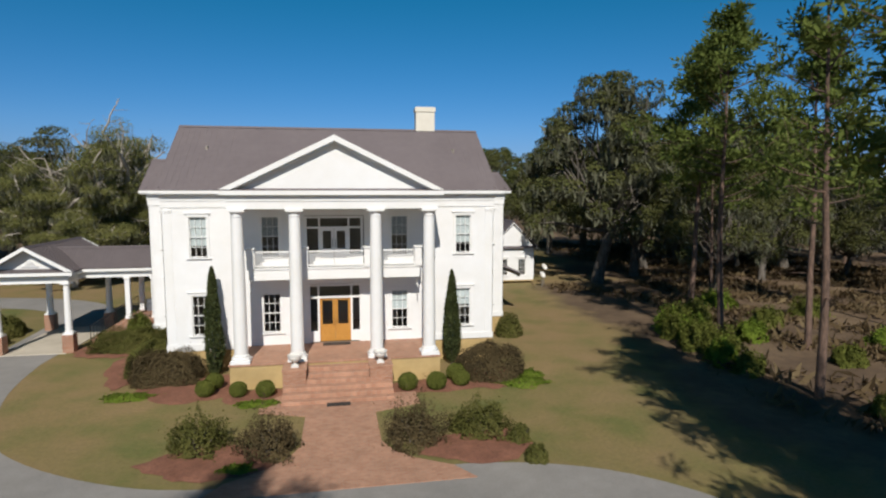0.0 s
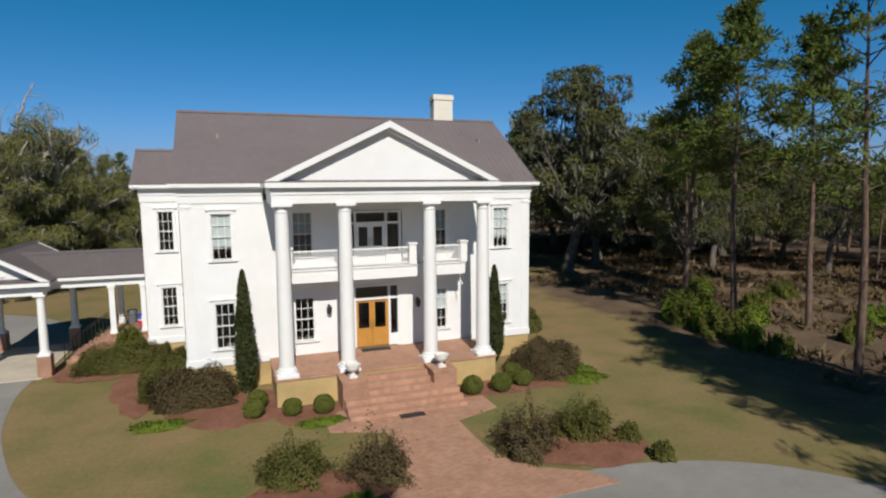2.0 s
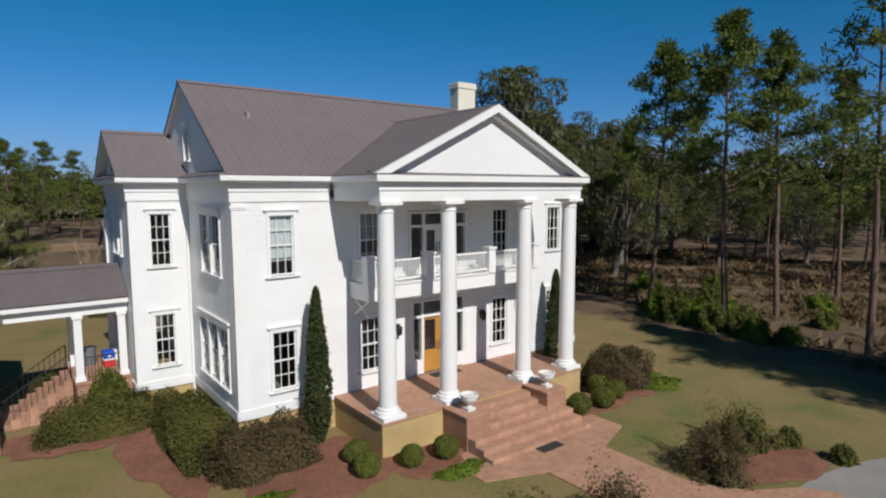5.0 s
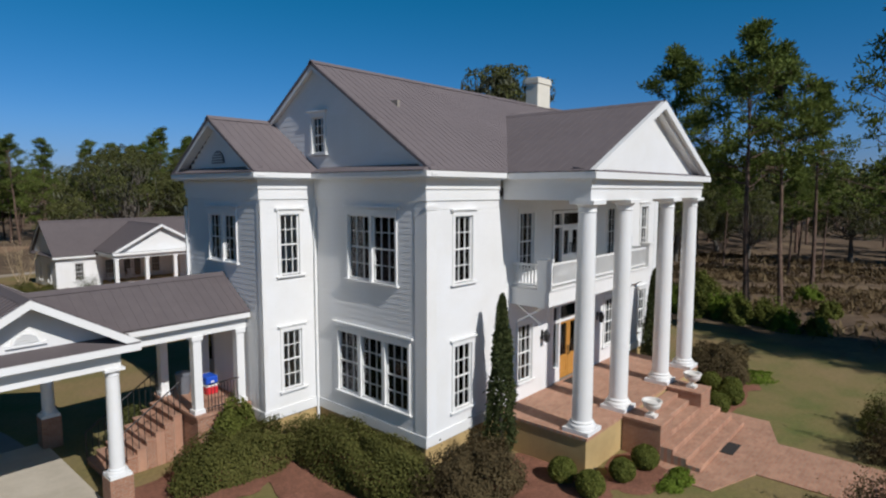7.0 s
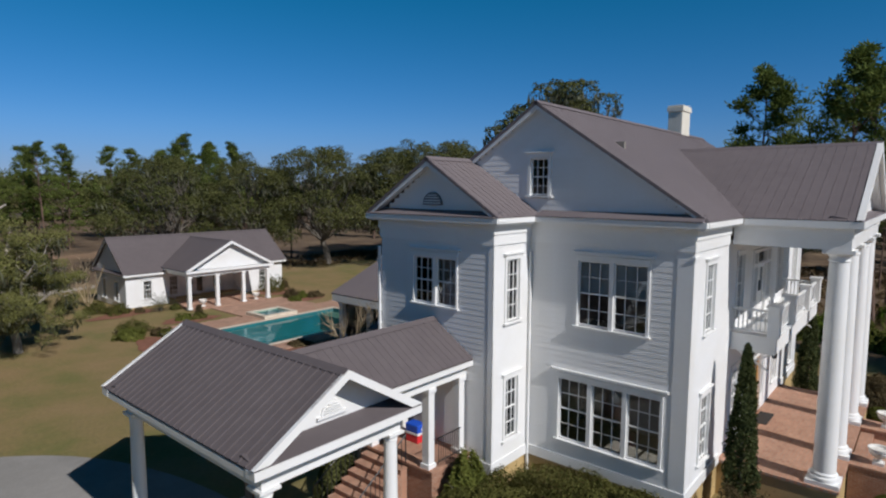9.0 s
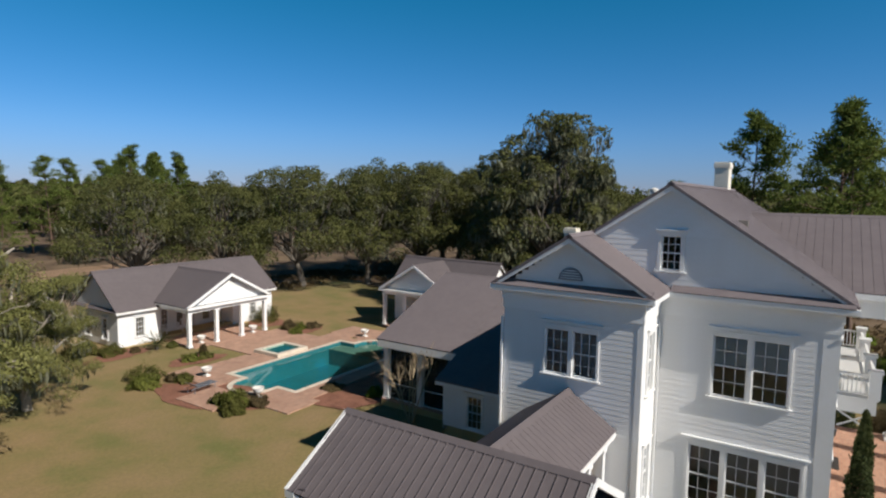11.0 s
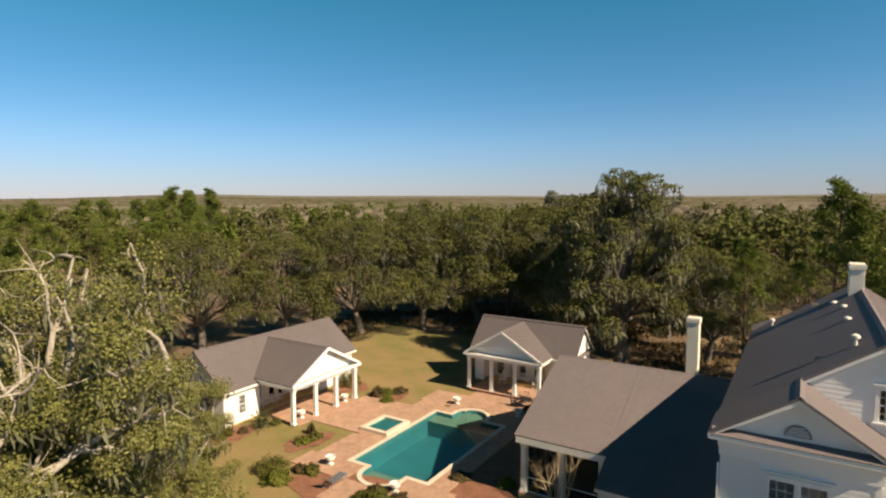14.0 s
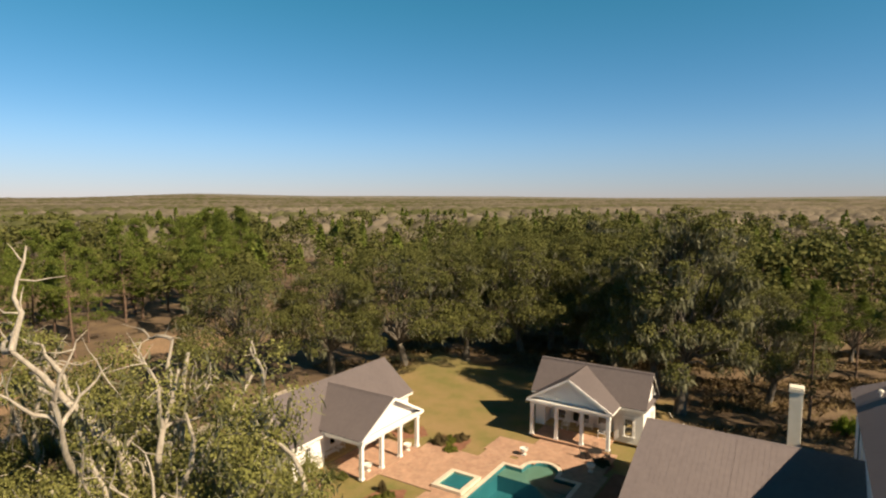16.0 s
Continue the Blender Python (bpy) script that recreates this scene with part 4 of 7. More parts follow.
# balcony
boxpart("balcony", [(-4.2, 4.2, -1.35, 0.0, 5.12, 5.3), (-4.25, 4.25, -1.4, 0.0, 5.3, 5.36), (-4.2, 4.2, -1.35, -1.15, 4.78, 5.12), (-4.2, -4.0, -1.15, 0, 4.78, 5.12), (4.0, 4.2, -1.15, 0, 4.78, 5.12), (-4.0, 4.0, -1.15, 0.0, 4.95, 5.0)], WHITE, house, "white boarded balcony under the portico")
bal = bpy.data.objects["balcony"]
RAIL = 6.2
boxpart("rail", [(-4.15, 4.15, -1.31, -1.23, RAIL - 0.07, RAIL), (-4.15, -4.07, -1.23, 0, RAIL - 0.07, RAIL), (4.07, 4.15, -1.23, 0, RAIL - 0.07, RAIL)], WHITE, bal)
boxpart("rail", [(-4.15, 4.15, -1.3, -1.24, 5.45, 5.51), (-4.14, -4.08, -1.24, 0, 5.45, 5.51), (4.08, 4.14, -1.24, 0, 5.45, 5.51)], WHITE, bal)
for x in (-4.11, -1.55, 1.55, 4.11):
    nw = boxpart("newel_post", (x - 0.17, x + 0.17, -1.44, -1.1, 5.36, RAIL + 0.1), WHITE, bal)
    boxpart("post_cap", (x - 0.22, x + 0.22, -1.49, -1.05, RAIL + 0.1, RAIL + 0.18), WHITE, nw)
bm = bmesh.new()
box(bm, -0.019, 0.019, -0.019, 0.019, 0, RAIL - 0.07 - 5.51)
balm = mesh_of("baluster", bm, WHITE)
for i in range(66):
    x = -3.9 + i * 7.8 / 65
    if min(abs(x - p) for p in (-1.55, 1.55)) > 0.19:
        shared("baluster", balm, bal, (x, -1.27, 5.51))
for s in (-1, 1):
    for i in range(8):
        shared("baluster", balm, bal, (s * 4.11, -1.0 + i * 0.13, 5.51))


def lantern(x, y, z):
    lan = thing("wall_lantern", "black iron wall lantern with glass sides", "lantern", (x, y, z), group="porch lanterns")
    bm = bmesh.new()
    lathe(bm, [(0.02, 0), (0.1, 0.06), (0.13, 0.3), (0.14, 0.32), (0.05, 0.42), (0.02, 0.5)], 8, (0, -0.2, 0))
    bar(bm, (0, 0, 0.3), (0, -0.2, 0.48), 0.02)
    part("body", bm, BLACK, lan)
    boxpart("back_plate", (-0.05, 0.05, -0.02, 0, 0.1, 0.45), BLACK, lan)


lantern(-2.3, -0.03, 3.05)
lantern(2.05, -0.03, 3.05)


for s_ in (-1, 1):
    for a, b in (((-1.2, 4.76), (-0.25, 4.2)), ((-1.2, 4.2), (-0.25, 4.76))):
        bm = bmesh.new()
        bar(bm, (s_ * 4.12, a[0], a[1]), (s_ * 4.12, b[0], b[1]), 0.035, 4)
        part("brace", bm, WHITE, bal)


# chimneys
def chimney(x0, x1, y0, y1, z0, z1, mat_):
    ob = boxpart("chimney", [(x0, x1, y0, y1, z0, z1 - 0.3)], mat_, house, "square pale stucco chimney", 0.015)
    boxpart("chimney_cap", [(x0 - 0.05, x1 + 0.05, y0 - 0.05, y1 + 0.05, z1 - 0.3, z1 - 0.08), (x0 - 0.02, x1 + 0.02, y0 - 0.02, y1 + 0.02, z1 - 0.08, z1)], mat_, ob, "", 0.01)


chimney(4.88, 6.03, 4.86, 5.55, 11.9, 14.2, CREAM)
chimney(4.8, 5.5, 13.05, 13.75, 5.6, 10.35, CREAM)
bm = bmesh.new()
lathe(bm, [(0.07, 0), (0.07, 0.35), (0.16, 0.36), (0.15, 0.46), (0.05, 0.52)], 10)
ventm = mesh_of("roof_vent", bm, STONE, True)
for x, y in ((-6.86, 5.9), (6.9, 9.2)):
    z = RZ - (y - RY) * sl - 0.05
    shared("roof_vent", ventm, house, (x, y, z))
bm = bmesh.new()
lathe(bm, [(0.2, 0), (0.2, 0.2), (0.34, 0.22), (0.37, 0.27), (0.34, 0.38), (0.24, 0.46), (0.1, 0.5), (0.02, 0.51)], 16)
domem = mesh_of("dome_vent", bm, STONE, True)
for x, y in ((4.73, 6.2), (2.19, 5.86), (-1.35, 5.87)):
    shared("dome_vent", domem, house, (x, y, RZ - (y - RY) * sl - 0.1)).scale = (0.5, 0.5, 0.5)

# rear wing with the screened porch
RW, EXT = 4.0, 16.1   # ridge line and back wall
slr = 0.41
boxpart("foundation", (-5.0, 11.0, HY1, EXT - 0.1, 0, 0.7), OCHRE, house)
boxpart("porch_base", (-3.2, 11.0, EXT - 0.1, 21.5, 0, 0.34), OCHRE, house)
rz_ = lambda x: 7.0 - abs(x - RW) * slr
for s in (-1, 1):
    ex = RW + s * 9.5
    px = RW + s * 7.4
    slope(house, [(ex, HY1, rz_(ex)), (ex, EXT + 0.2, rz_(ex)), (RW, EXT + 0.2, rz_(RW)), (RW, HY1, rz_(RW))])
    slope(house, [(px, EXT + 0.2, rz_(px)), (px, 21.75, rz_(px)), (RW, 21.75, rz_(RW)), (RW, EXT + 0.2, rz_(RW))])
    a, b = sorted((ex, ex - s * 0.3))
    boxpart("cornice", (a + 0.01, b, HY1, EXT + 0.18, rz_(ex) - 0.24, rz_(ex) - 0.07), WHITE, house)
    a, b = sorted((px, px - s * 0.45))
    boxpart("cornice", (a + 0.01, b, EXT + 0.2, 21.65, rz_(px) - 0.45, rz_(px) - 0.07), WHITE, house)
cap_ridge(house, (RW, HY1 + 0.4, 7.0), (RW, 21.75, 7.0))
ro = [opening(-y, 0.85, 0.8, 1.6) for y in (11.6, 14.3)]
wall(house, (-5.0, 0, 0), -90, -EXT, -HY1, 0.7, 3.1, ro)
for y in (11.6, 14.3):
    window(house, (-5.0, y, 0.85), -90, 0.8, 1.6)
wall(house, (0, EXT, 0), 180, -11.0, 5.0, 0.5, 3.1, [(-9.5, -6.5, 0.6, 2.8), (1.5, 3.5, 0.6, 2.8)])
wall(house, (11.0, 0, 0), 90, HY1, EXT, 0.7, 3.1)
boxpart("porch_floor", (-3.2, 11.0, EXT, 21.55, 0.34, 0.4), PAVER, house)
boxpart("beam", [(-3.1, 11.0, 21.2, 21.6, 3.4, 3.85), (-3.1, -2.7, EXT + 0.2, 21.2, 3.4, 3.85)], WHITE, house)
bm = bmesh.new()
prism(bm, [(-3.0, 21.3, 3.85), (11.0, 21.3, 3.85), (RW, 21.3, 6.85)], (0, 0.15, 0))
part("rear_gable", bm, SIDING, house)
for y in (21.3, 18.95, 16.6):
    square_column(house, -2.88, y, 0.4, 3.41, 0.32)
for x in (0.5, 3.9, 7.3, 10.7):
    square_column(house, x, 21.3, 0.4, 3.41, 0.32)
# screens between the porch posts
for y0, y1 in ((16.8, 18.75), (19.15, 21.1)):
    fr = boxpart("screen_frame", [(-2.92, -2.86, y0 + 0.001, y1 - 0.001, 0.41, 0.47), (-2.92, -2.86, y0 + 0.001, y1 - 0.001, 1.3, 1.35), (-2.92, -2.86, y0 + 0.001, y0 + 0.05, 0.47, 3.39), (-2.92, -2.86, y1 - 0.05, y1 - 0.001, 0.47, 3.39)], WHITE, house)
    boxpart("screen", (-2.893, -2.89, y0 + 0.05, y1 - 0.05, 0.47, 3.39), SCREEN, fr, "dark insect screen")
for x0, x1 in ((-2.68, 0.32), (0.68, 3.72), (4.08, 7.12), (7.48, 10.52)):
    fr = boxpart("screen_frame", [(x0 + 0.001, x1 - 0.001, 21.27, 21.33, 0.41, 0.47), (x0 + 0.001, x1 - 0.001, 21.27, 21.33, 1.3, 1.35), ((x0 + x1) / 2 - 0.025, (x0 + x1) / 2 + 0.025, 21.27, 21.33, 0.47, 3.39)], WHITE, house)
    boxpart("screen", (x0 + 0.01, x1 - 0.01, 21.298, 21.302, 0.47, 3.39), SCREEN, fr, "dark insect screen")
# unseen panels added behind the gable windows to block light and keep them dark
for s_ in (-1, 1):
    a, b = sorted((s_ * (HX - 1.6), s_ * (HX - 1.7)))
    boxpart("inner_panel", (a, b, RY - 2.2, RY + 2.2, EZ + 0.3, EZ + 2.4), ROOM, house)


# ---- carport and side porch ----
def carport():
    cp = thing("carport", "open white carport with columns on brick piers and grey metal roof", "carport", (-16.9, 0, 0))
    y0, y1, ex, ez, az = 4.55, 11.9, 2.35, 4.66, 6.07
    for s in (-1, 1):
        slope(cp, [(s * ex, y0, ez), (s * ex, y1, ez), (0, y1, az), (0, y0, az)], rib=0.27, high=0.03, metal=ANNEX_ROOF)
        a, b = sorted((s * ex, s * (ex - 0.3)))
        boxpart("cornice", (a + 0.01, b - 0.01, y0 + 0.02, y1 - 0.02, ez - 0.22, ez - 0.08), WHITE, cp)
        a, b = sorted((s * 1.97, s * 1.62))
        boxpart("beam", (a, b, 5.28, 11.02, 4.0, 4.35), WHITE, cp)
        for yy, d in ((y0 - 0.03, 0.1), (y1 - 0.07, 0.1)):
            bm = bmesh.new()
            prism(bm, [(s * (ex + 0.02), yy, ez + 0.03), (s * (ex - 0.35), yy, ez + 0.03), (0, yy, az - 0.17), (0, yy, az + 0.03)], (0, d, 0))
            part("raking_cornice", bm, WHITE, cp)
        for y in (5.1, 11.2):
            boxpart("pier", (s * 1.8 - 0.29, s * 1.8 + 0.29, y - 0.29, y + 0.29, 0, 1.05), BRICK, cp, "brown brick pier")
            column(cp, s * 1.8, y, 1.05, 4.0, 0.19)
    cap_ridge(cp, (0, y0, az), (0, y1, az), metal=ANNEX_ROOF)
    for y in (5.1, 11.2):
        boxpart("beam", (-1.97, 1.97, y - 0.18, y + 0.18, 4.001, 4.351), WHITE, cp)
    for y, dy in ((y0, 1), (y1, -1)):
        a, b = sorted((y + dy * 0.62, y + dy * 0.72))
        bm = bmesh.new()
        prism(bm, [(-ex + 0.15, a, ez - 0.02), (ex - 0.15, a, ez - 0.02), (0, a, az - 0.12)], (0, b - a, 0))
        part("gable", bm, SIDING, cp)
        a, b = sorted((y - dy * 0.02, y + dy * 0.3))
        boxpart("cornice", (-ex, ex, a, b, ez - 0.2, ez - 0.02), WHITE, cp)
        bm = bmesh.new()
        prism(bm, [(-ex + 0.1, y, ez - 0.015), (-ex + 0.1, y, ez + 0.0), (-ex + 0.1, y + dy * 0.62, ez + 0.14), (-ex + 0.1, y + dy * 0.62, ez - 0.015)], (2 * ex - 0.2, 0, 0))
        part("pent_roof", bm, ANNEX_ROOF, cp)
    # half-round louvre in the front gable
    bm = bmesh.new()
    arc = [(0.3 * math.cos(a), 0.3 * math.sin(a)) for a in np.linspace(0, math.pi, 13)]
    prism(bm, [(p, y0 + 0.62, 4.98 + q) for p, q in arc], (0, -0.05, 0))
    box(bm, -0.42, 0.42, y0 + 0.54, y0 + 0.62, 4.92, 4.98)
    lv = part("louvre", bm, WHITE, cp, "half-round white louvre")
    for i in range(4):
        z = 5.02 + 0.06 * i
        hw = math.sqrt(max(0.25 ** 2 - (z - 4.98) ** 2, 0.003))
        boxpart("slat", (-hw, hw, y0 + 0.53, y0 + 0.57, z, z + 0.025), WHITE, lv)
    boxpart("ceiling_panel", (-2.1, 2.1, 5.3, 11.0, 4.4, 4.46), WHITE, cp)


carport()


def side_porch():
    sp = thing("side_porch", "white columned breezeway between carport and house", "porch", (0, 0, 0))
    x0, x1 = -14.56, -10.63
    ez, rz, ry, hy = 4.7, 5.78, 7.55, 1.66
    for s in (-1, 1):
        q = [(x0, ry + s * hy, ez), (x1, ry + s * hy, ez), (x1, ry, rz), (-17.1, ry, rz)]
        slope(sp, q, rib=0.27, metal=ANNEX_ROOF)
        a, b = sorted((ry + s * hy, ry + s * (hy - 0.28)))
        boxpart("cornice", (x0, x1, a + 0.005, b, ez - 0.22, ez - 0.07), WHITE, sp)
        a, b = sorted((ry + s * (hy - 0.28), ry + s * (hy - 0.6)))
        boxpart("beam", (-15.0, x1, a, b, 4.1, 4.46), WHITE, sp)
        for x in (-12.3, -10.85):
            square_column(sp, x, ry + s * (hy - 0.42), 1.6, 4.1, 0.26)
    cap_ridge(sp, (-17.0, ry, rz), (x1, ry, rz), metal=ANNEX_ROOF)
    boxpart("ceiling_panel", (-14.6, x1, 6.2, 9.0, 4.3, 4.35), WHITE, sp)
    boxpart("floor", (-12.5, x1, 5.98, 9.25, 1.52, 1.6), PAVER, sp)
    boxpart("porch_base", (-12.45, x1, 6.03, 9.2, 0, 1.52), BRICK, sp)
    for i in range(8):
        z = 1.6 * (8 - i) / 9
        xa = -12.5 - 0.28 * (i + 1)
        boxpart("step", (xa, xa + 0.278, 7.0, 8.8, 0, z), BRICK if i % 2 else PAVER, sp, "", 0.01)
        boxpart("step", (xa - 0.02, xa + 0.277, 6.98, 8.82, z, z + 0.03), PAVER, sp)
    for y in (7.02, 8.78):
        bm = bmesh.new()
        bar(bm, (-12.55, y, 2.5), (-14.75, y, 1.05), 0.022)
        rl = part("handrail", bm, BLACK, sp, "black iron handrail")
        for x, z0, z1 in ((-12.55, 1.6, 2.5), (-14.75, 0.05, 1.05)):
            bm = bmesh.new()
            bar(bm, (x, y, z0), (x, y, z1), 0.022)
            part("post", bm, BLACK, rl)
        for i in range(1, 12):
            t = i / 12
            bm = bmesh.new()
            bar(bm, (-12.55 - 2.2 * t, y, 1.62 - 1.5 * t), (-12.55 - 2.2 * t, y, 2.5 - 1.45 * t), 0.012, 5)
            part("baluster", bm, BLACK, rl)
    bm = bmesh.new()
    bar(bm, (-12.1, 6.1, 2.5), (-11.0, 6.1, 2.5), 0.022)
    rl = part("handrail", bm, BLACK, sp, "black iron handrail")
    bm = bmesh.new()
    bar(bm, (-12.1, 6.1, 1.75), (-11.0, 6.1, 1.75), 0.018)
    part("bottom_rail", bm, BLACK, rl)
    for i in range(10):
        bm = bmesh.new()
        bar(bm, (-12.05 + i * 0.11, 6.1, 1.61), (-12.05 + i * 0.11, 6.1, 2.5), 0.012, 5)
        part("baluster", bm, BLACK, rl)


side_porch()


def cooler(x, y, z):
    ob = thing("cool_box", "blue, white and red plastic cool box on the side porch", "cool box", (x, y, z))
    boxpart("body", (-0.2, 0.2, -0.28, 0.28, 0, 0.27), REDPLASTIC, ob, "red plastic body", 0.02)
    boxpart("band", (-0.215, 0.215, -0.295, 0.295, 0.27, 0.34), WHITE, ob, "white band", 0.01)
    boxpart("lid", (-0.21, 0.21, -0.29, 0.29, 0.34, 0.62), BLUEPLASTIC, ob, "blue plastic lid", 0.03)
    boxpart("handle", (-0.05, 0.05, -0.31, -0.29, 0.42, 0.48), WHITE, ob)


cooler(-11.15, 7.9, 1.6)


def trash_can(x, y, z):
    ob = thing("trash_can", "grey plastic trash can on the side porch", "trash can", (x, y, z))
    bm = bmesh.new()
    lathe(bm, [(0.21, 0), (0.25, 0.62), (0.27, 0.63), (0.27, 0.67), (0.24, 0.68)], 16)
    part("body", bm, GREYPLASTIC, ob, "", True)
    bm = bmesh.new()
    lathe(bm, [(0.265, 0.68), (0.26, 0.72), (0.1, 0.77), (0.02, 0.78)], 16)
    part("lid", bm, GREYPLASTIC, ob, "", True)


trash_can(-11.75, 8.5, 1.6)


# ---- the back garden's plan ----
def garden(x, y):
    """Places of the back garden, turned with the pool terrace."""
    return (1.003 * x - 0.16 * y + 3.36, 0.082 * x + 1.049 * y + 0.27)


POOL_X, POOL_Y = -2.1, 1.75


# ---- planters ----
def urn_mesh():
    bm = bmesh.new()
    lathe(bm, [(0.14, 0.12), (0.1, 0.18), (0.09, 0.25), (0.2, 0.32), (0.33, 0.42), (0.37, 0.55), (0.34, 0.6), (0.41, 0.64), (0.41, 0.7), (0.35, 0.7), (0.3, 0.6)], 20)
    bowl = mesh_of("bowl", bm, STONE, True)
    bm = bmesh.new()
    box(bm, -0.2, 0.2, -0.2, 0.2, 0, 0.12)
    return bowl, mesh_of("foot", bm, STONE)


URN = urn_mesh()


def urn(x, y, z, k=1.0):
    ob = thing("urn", "white cast stone garden urn on a square foot", "urn", (x, y, z), group="garden urns")
    for me, nm in zip(URN, ("bowl", "foot")):
        o = shared(nm, me, ob)
        o.scale = (k, k, k)


urn(-2.03, -4.1, PORCH + 0.004, 0.8)
urn(1.83, -4.1, PORCH + 0.004, 0.8)
for x, y in ((-6.0, 34.0), (-6.7, 28.1), (8.3, 32.6), (8.4, 26.9), (-1.05, 41.7), (3.7, 41.3)):
    urn(x, y, 0.09, 0.85)


# ---- guest cottages ----
def cottage(name, label, loc, rz, half, depth, ph, pdepth, ez, az, pez, paz, recess=1.6, pcx=0.0):
    """A low white cottage. Local x runs along the front, -y looks out; loc is the middle of the front wall."""
    c = thing(name, label, "cottage", loc, rz, group="guest cottages")
    zb = 0.12
    boxpart("foundation", (-half, half, 0.02, depth, 0, zb + 0.2), OCHRE, c)
    r0, r1 = pcx - ph + 0.2, pcx + ph - 0.2
    for a, b, wx in ((-half, r0, (-half + r0) / 2), (r1, half, (half + r1) / 2)):
        if b - a < 0.3:
            continue
        ok = b - a > 1.2
        wall(c, (0, 0, 0), 0, a, b, zb, ez - 0.1, [opening(wx, 0.75, 0.7, 1.5)] if ok else ())
        if ok:
            window(c, (wx, 0, 0.75), 0, 0.7, 1.5)
    mids = [pcx - ph * 0.62, pcx - ph * 0.08 - 0.45, pcx - ph * 0.08 + 0.45, pcx + ph * 0.5]
    ops = [opening(mids[0], 0.5, 0.75, 1.7), (mids[1] - 0.42, mids[2] + 0.42, zb, 2.3), opening(mids[3], 0.7, 0.75, 1.5)]
    wall(c, (0, recess, 0), 0, r0, r1, zb, ez, ops)
    window(c, (mids[0], recess, 0.5), 0, 0.75, 1.7)
    window(c, (mids[3], recess, 0.7), 0, 0.75, 1.5)
    for m in mids[1:3]:
        d = boxpart("door", [(m - 0.41, m - 0.29, recess + 0.06, recess + 0.11, zb, 2.25), (m + 0.29, m + 0.41, recess + 0.06, recess + 0.11, zb, 2.25), (m - 0.29, m + 0.29, recess + 0.06, recess + 0.11, zb, 0.5), (m - 0.29, m + 0.29, recess + 0.06, recess + 0.11, 2.1, 2.25)], WHITE, c, "white glazed door")
        boxpart("pane", (m - 0.29, m + 0.29, recess + 0.08, recess + 0.088, 0.5, 2.1), GLASS, d)
    for s, u in ((-1, r0), (1, r1)):
        wall(c, (u, 0, 0), 90 if s < 0 else -90, *((0.0, recess) if s < 0 else (-recess, 0.0)), zb, ez)
    wall(c, (-half, 0, 0), -90, -depth, 0, zb, ez - 0.1, [opening(-depth * k, 0.6, 0.75, 1.6) for k in (0.3, 0.72)])
    wall(c, (half, 0, 0), 90, 0, depth, zb, ez - 0.1, [opening(depth * k, 0.6, 0.75, 1.6) for k in (0.3, 0.72)])
    for k in (0.3, 0.72):
        window(c, (-half, depth * k, 0.6), -90, 0.75, 1.6)
        window(c, (half, depth * k, 0.6), 90, 0.75, 1.6)
    wall(c, (0, depth, 0), 180, -half, half, zb, ez - 0.1)
    ry = depth / 2
    for s in (-1, 1):
        gh = lambda z: (az - 0.1 - z) / (az - ez) * (ry + 0.1)
        f = (lambda y: -y) if s < 0 else (lambda y: y)
        u0, u1 = sorted((f(0), f(depth)))
        wall(c, (s * half, 0, 0), -90 if s < 0 else 90, u0, u1, ez, az - 0.12, top=lambda z, f=f, gh=gh: tuple(sorted((f(max(0, ry - gh(z))), f(min(depth, ry + gh(z)))))))
        bm = bmesh.new()
        prism(bm, [(s * (half + 0.35), -0.2, ez - 0.1), (s * (half + 0.35), -0.2, ez - 0.06), (s * half, -0.2, ez + 0.1), (s * half, -0.2, ez - 0.1)], (0, depth + 0.4, 0))
        part("pent_roof", bm, ANNEX_ROOF, c)
        for sg in (-1, 1):
            ye = ry + sg * (ry + 0.4)
            bm = bmesh.new()
            prism(bm, [(s * (half + 0.27), ye, ez), (s * (half + 0.27), ye, ez - 0.14), (s * (half + 0.27), ry, az - 0.24), (s * (half + 0.27), ry, az - 0.08)], (-s * 0.05, 0, 0))
            part("rake_board", bm, WHITE, c)
    L = half + 0.3
    for y, s in ((-0.4, 1), (depth + 0.4, -1)):
        slope(c, [(-L, y, ez), (L, y, ez), (L, ry, az), (-L, ry, az)], metal=ANNEX_ROOF)
        a, b = sorted((y, y + s * 0.35))
        for d in (((-L + 0.02, r0 - 0.3), (r1 + 0.3, L - 0.02)) if s > 0 else ((-L + 0.02, L - 0.02),)):
            boxpart("cornice", (*d, a + 0.01, b, ez - 0.24, ez - 0.08), WHITE, c)
    cap_ridge(c, (-L, ry, az), (L, ry, az), metal=ANNEX_ROOF)
    # portico
    py = -pdepth - 0.45
    k = (az - ez) / (ry + 0.4)
    for s in (-1, 1):
        back_ = min(ry, -0.4 + (paz - ez) / k)
        eb = -0.4 + (pez - ez) / k
        slope(c, [(pcx + s * (ph + 0.4), py, pez), (pcx + s * (ph + 0.4), eb, pez), (pcx, back_, paz), (pcx, py, paz)], rib=0.27, metal=ANNEX_ROOF)
        bm = bmesh.new()
        prism(bm, [(pcx + s * (ph + 0.42), py - 0.02, pez + 0.03), (pcx + s * (ph + 0.02), py - 0.02, pez + 0.03), (pcx, py - 0.02, paz - 0.2), (pcx, py - 0.02, paz + 0.03)], (0, 0.1, 0))
        part("raking_cornice", bm, WHITE, c)
        a, b = sorted((pcx + s * (ph + 0.4), pcx + s * (ph + 0.1)))
        boxpart("cornice", (a + 0.005, b, py, -0.3, pez - 0.2, pez - 0.08), WHITE, c)
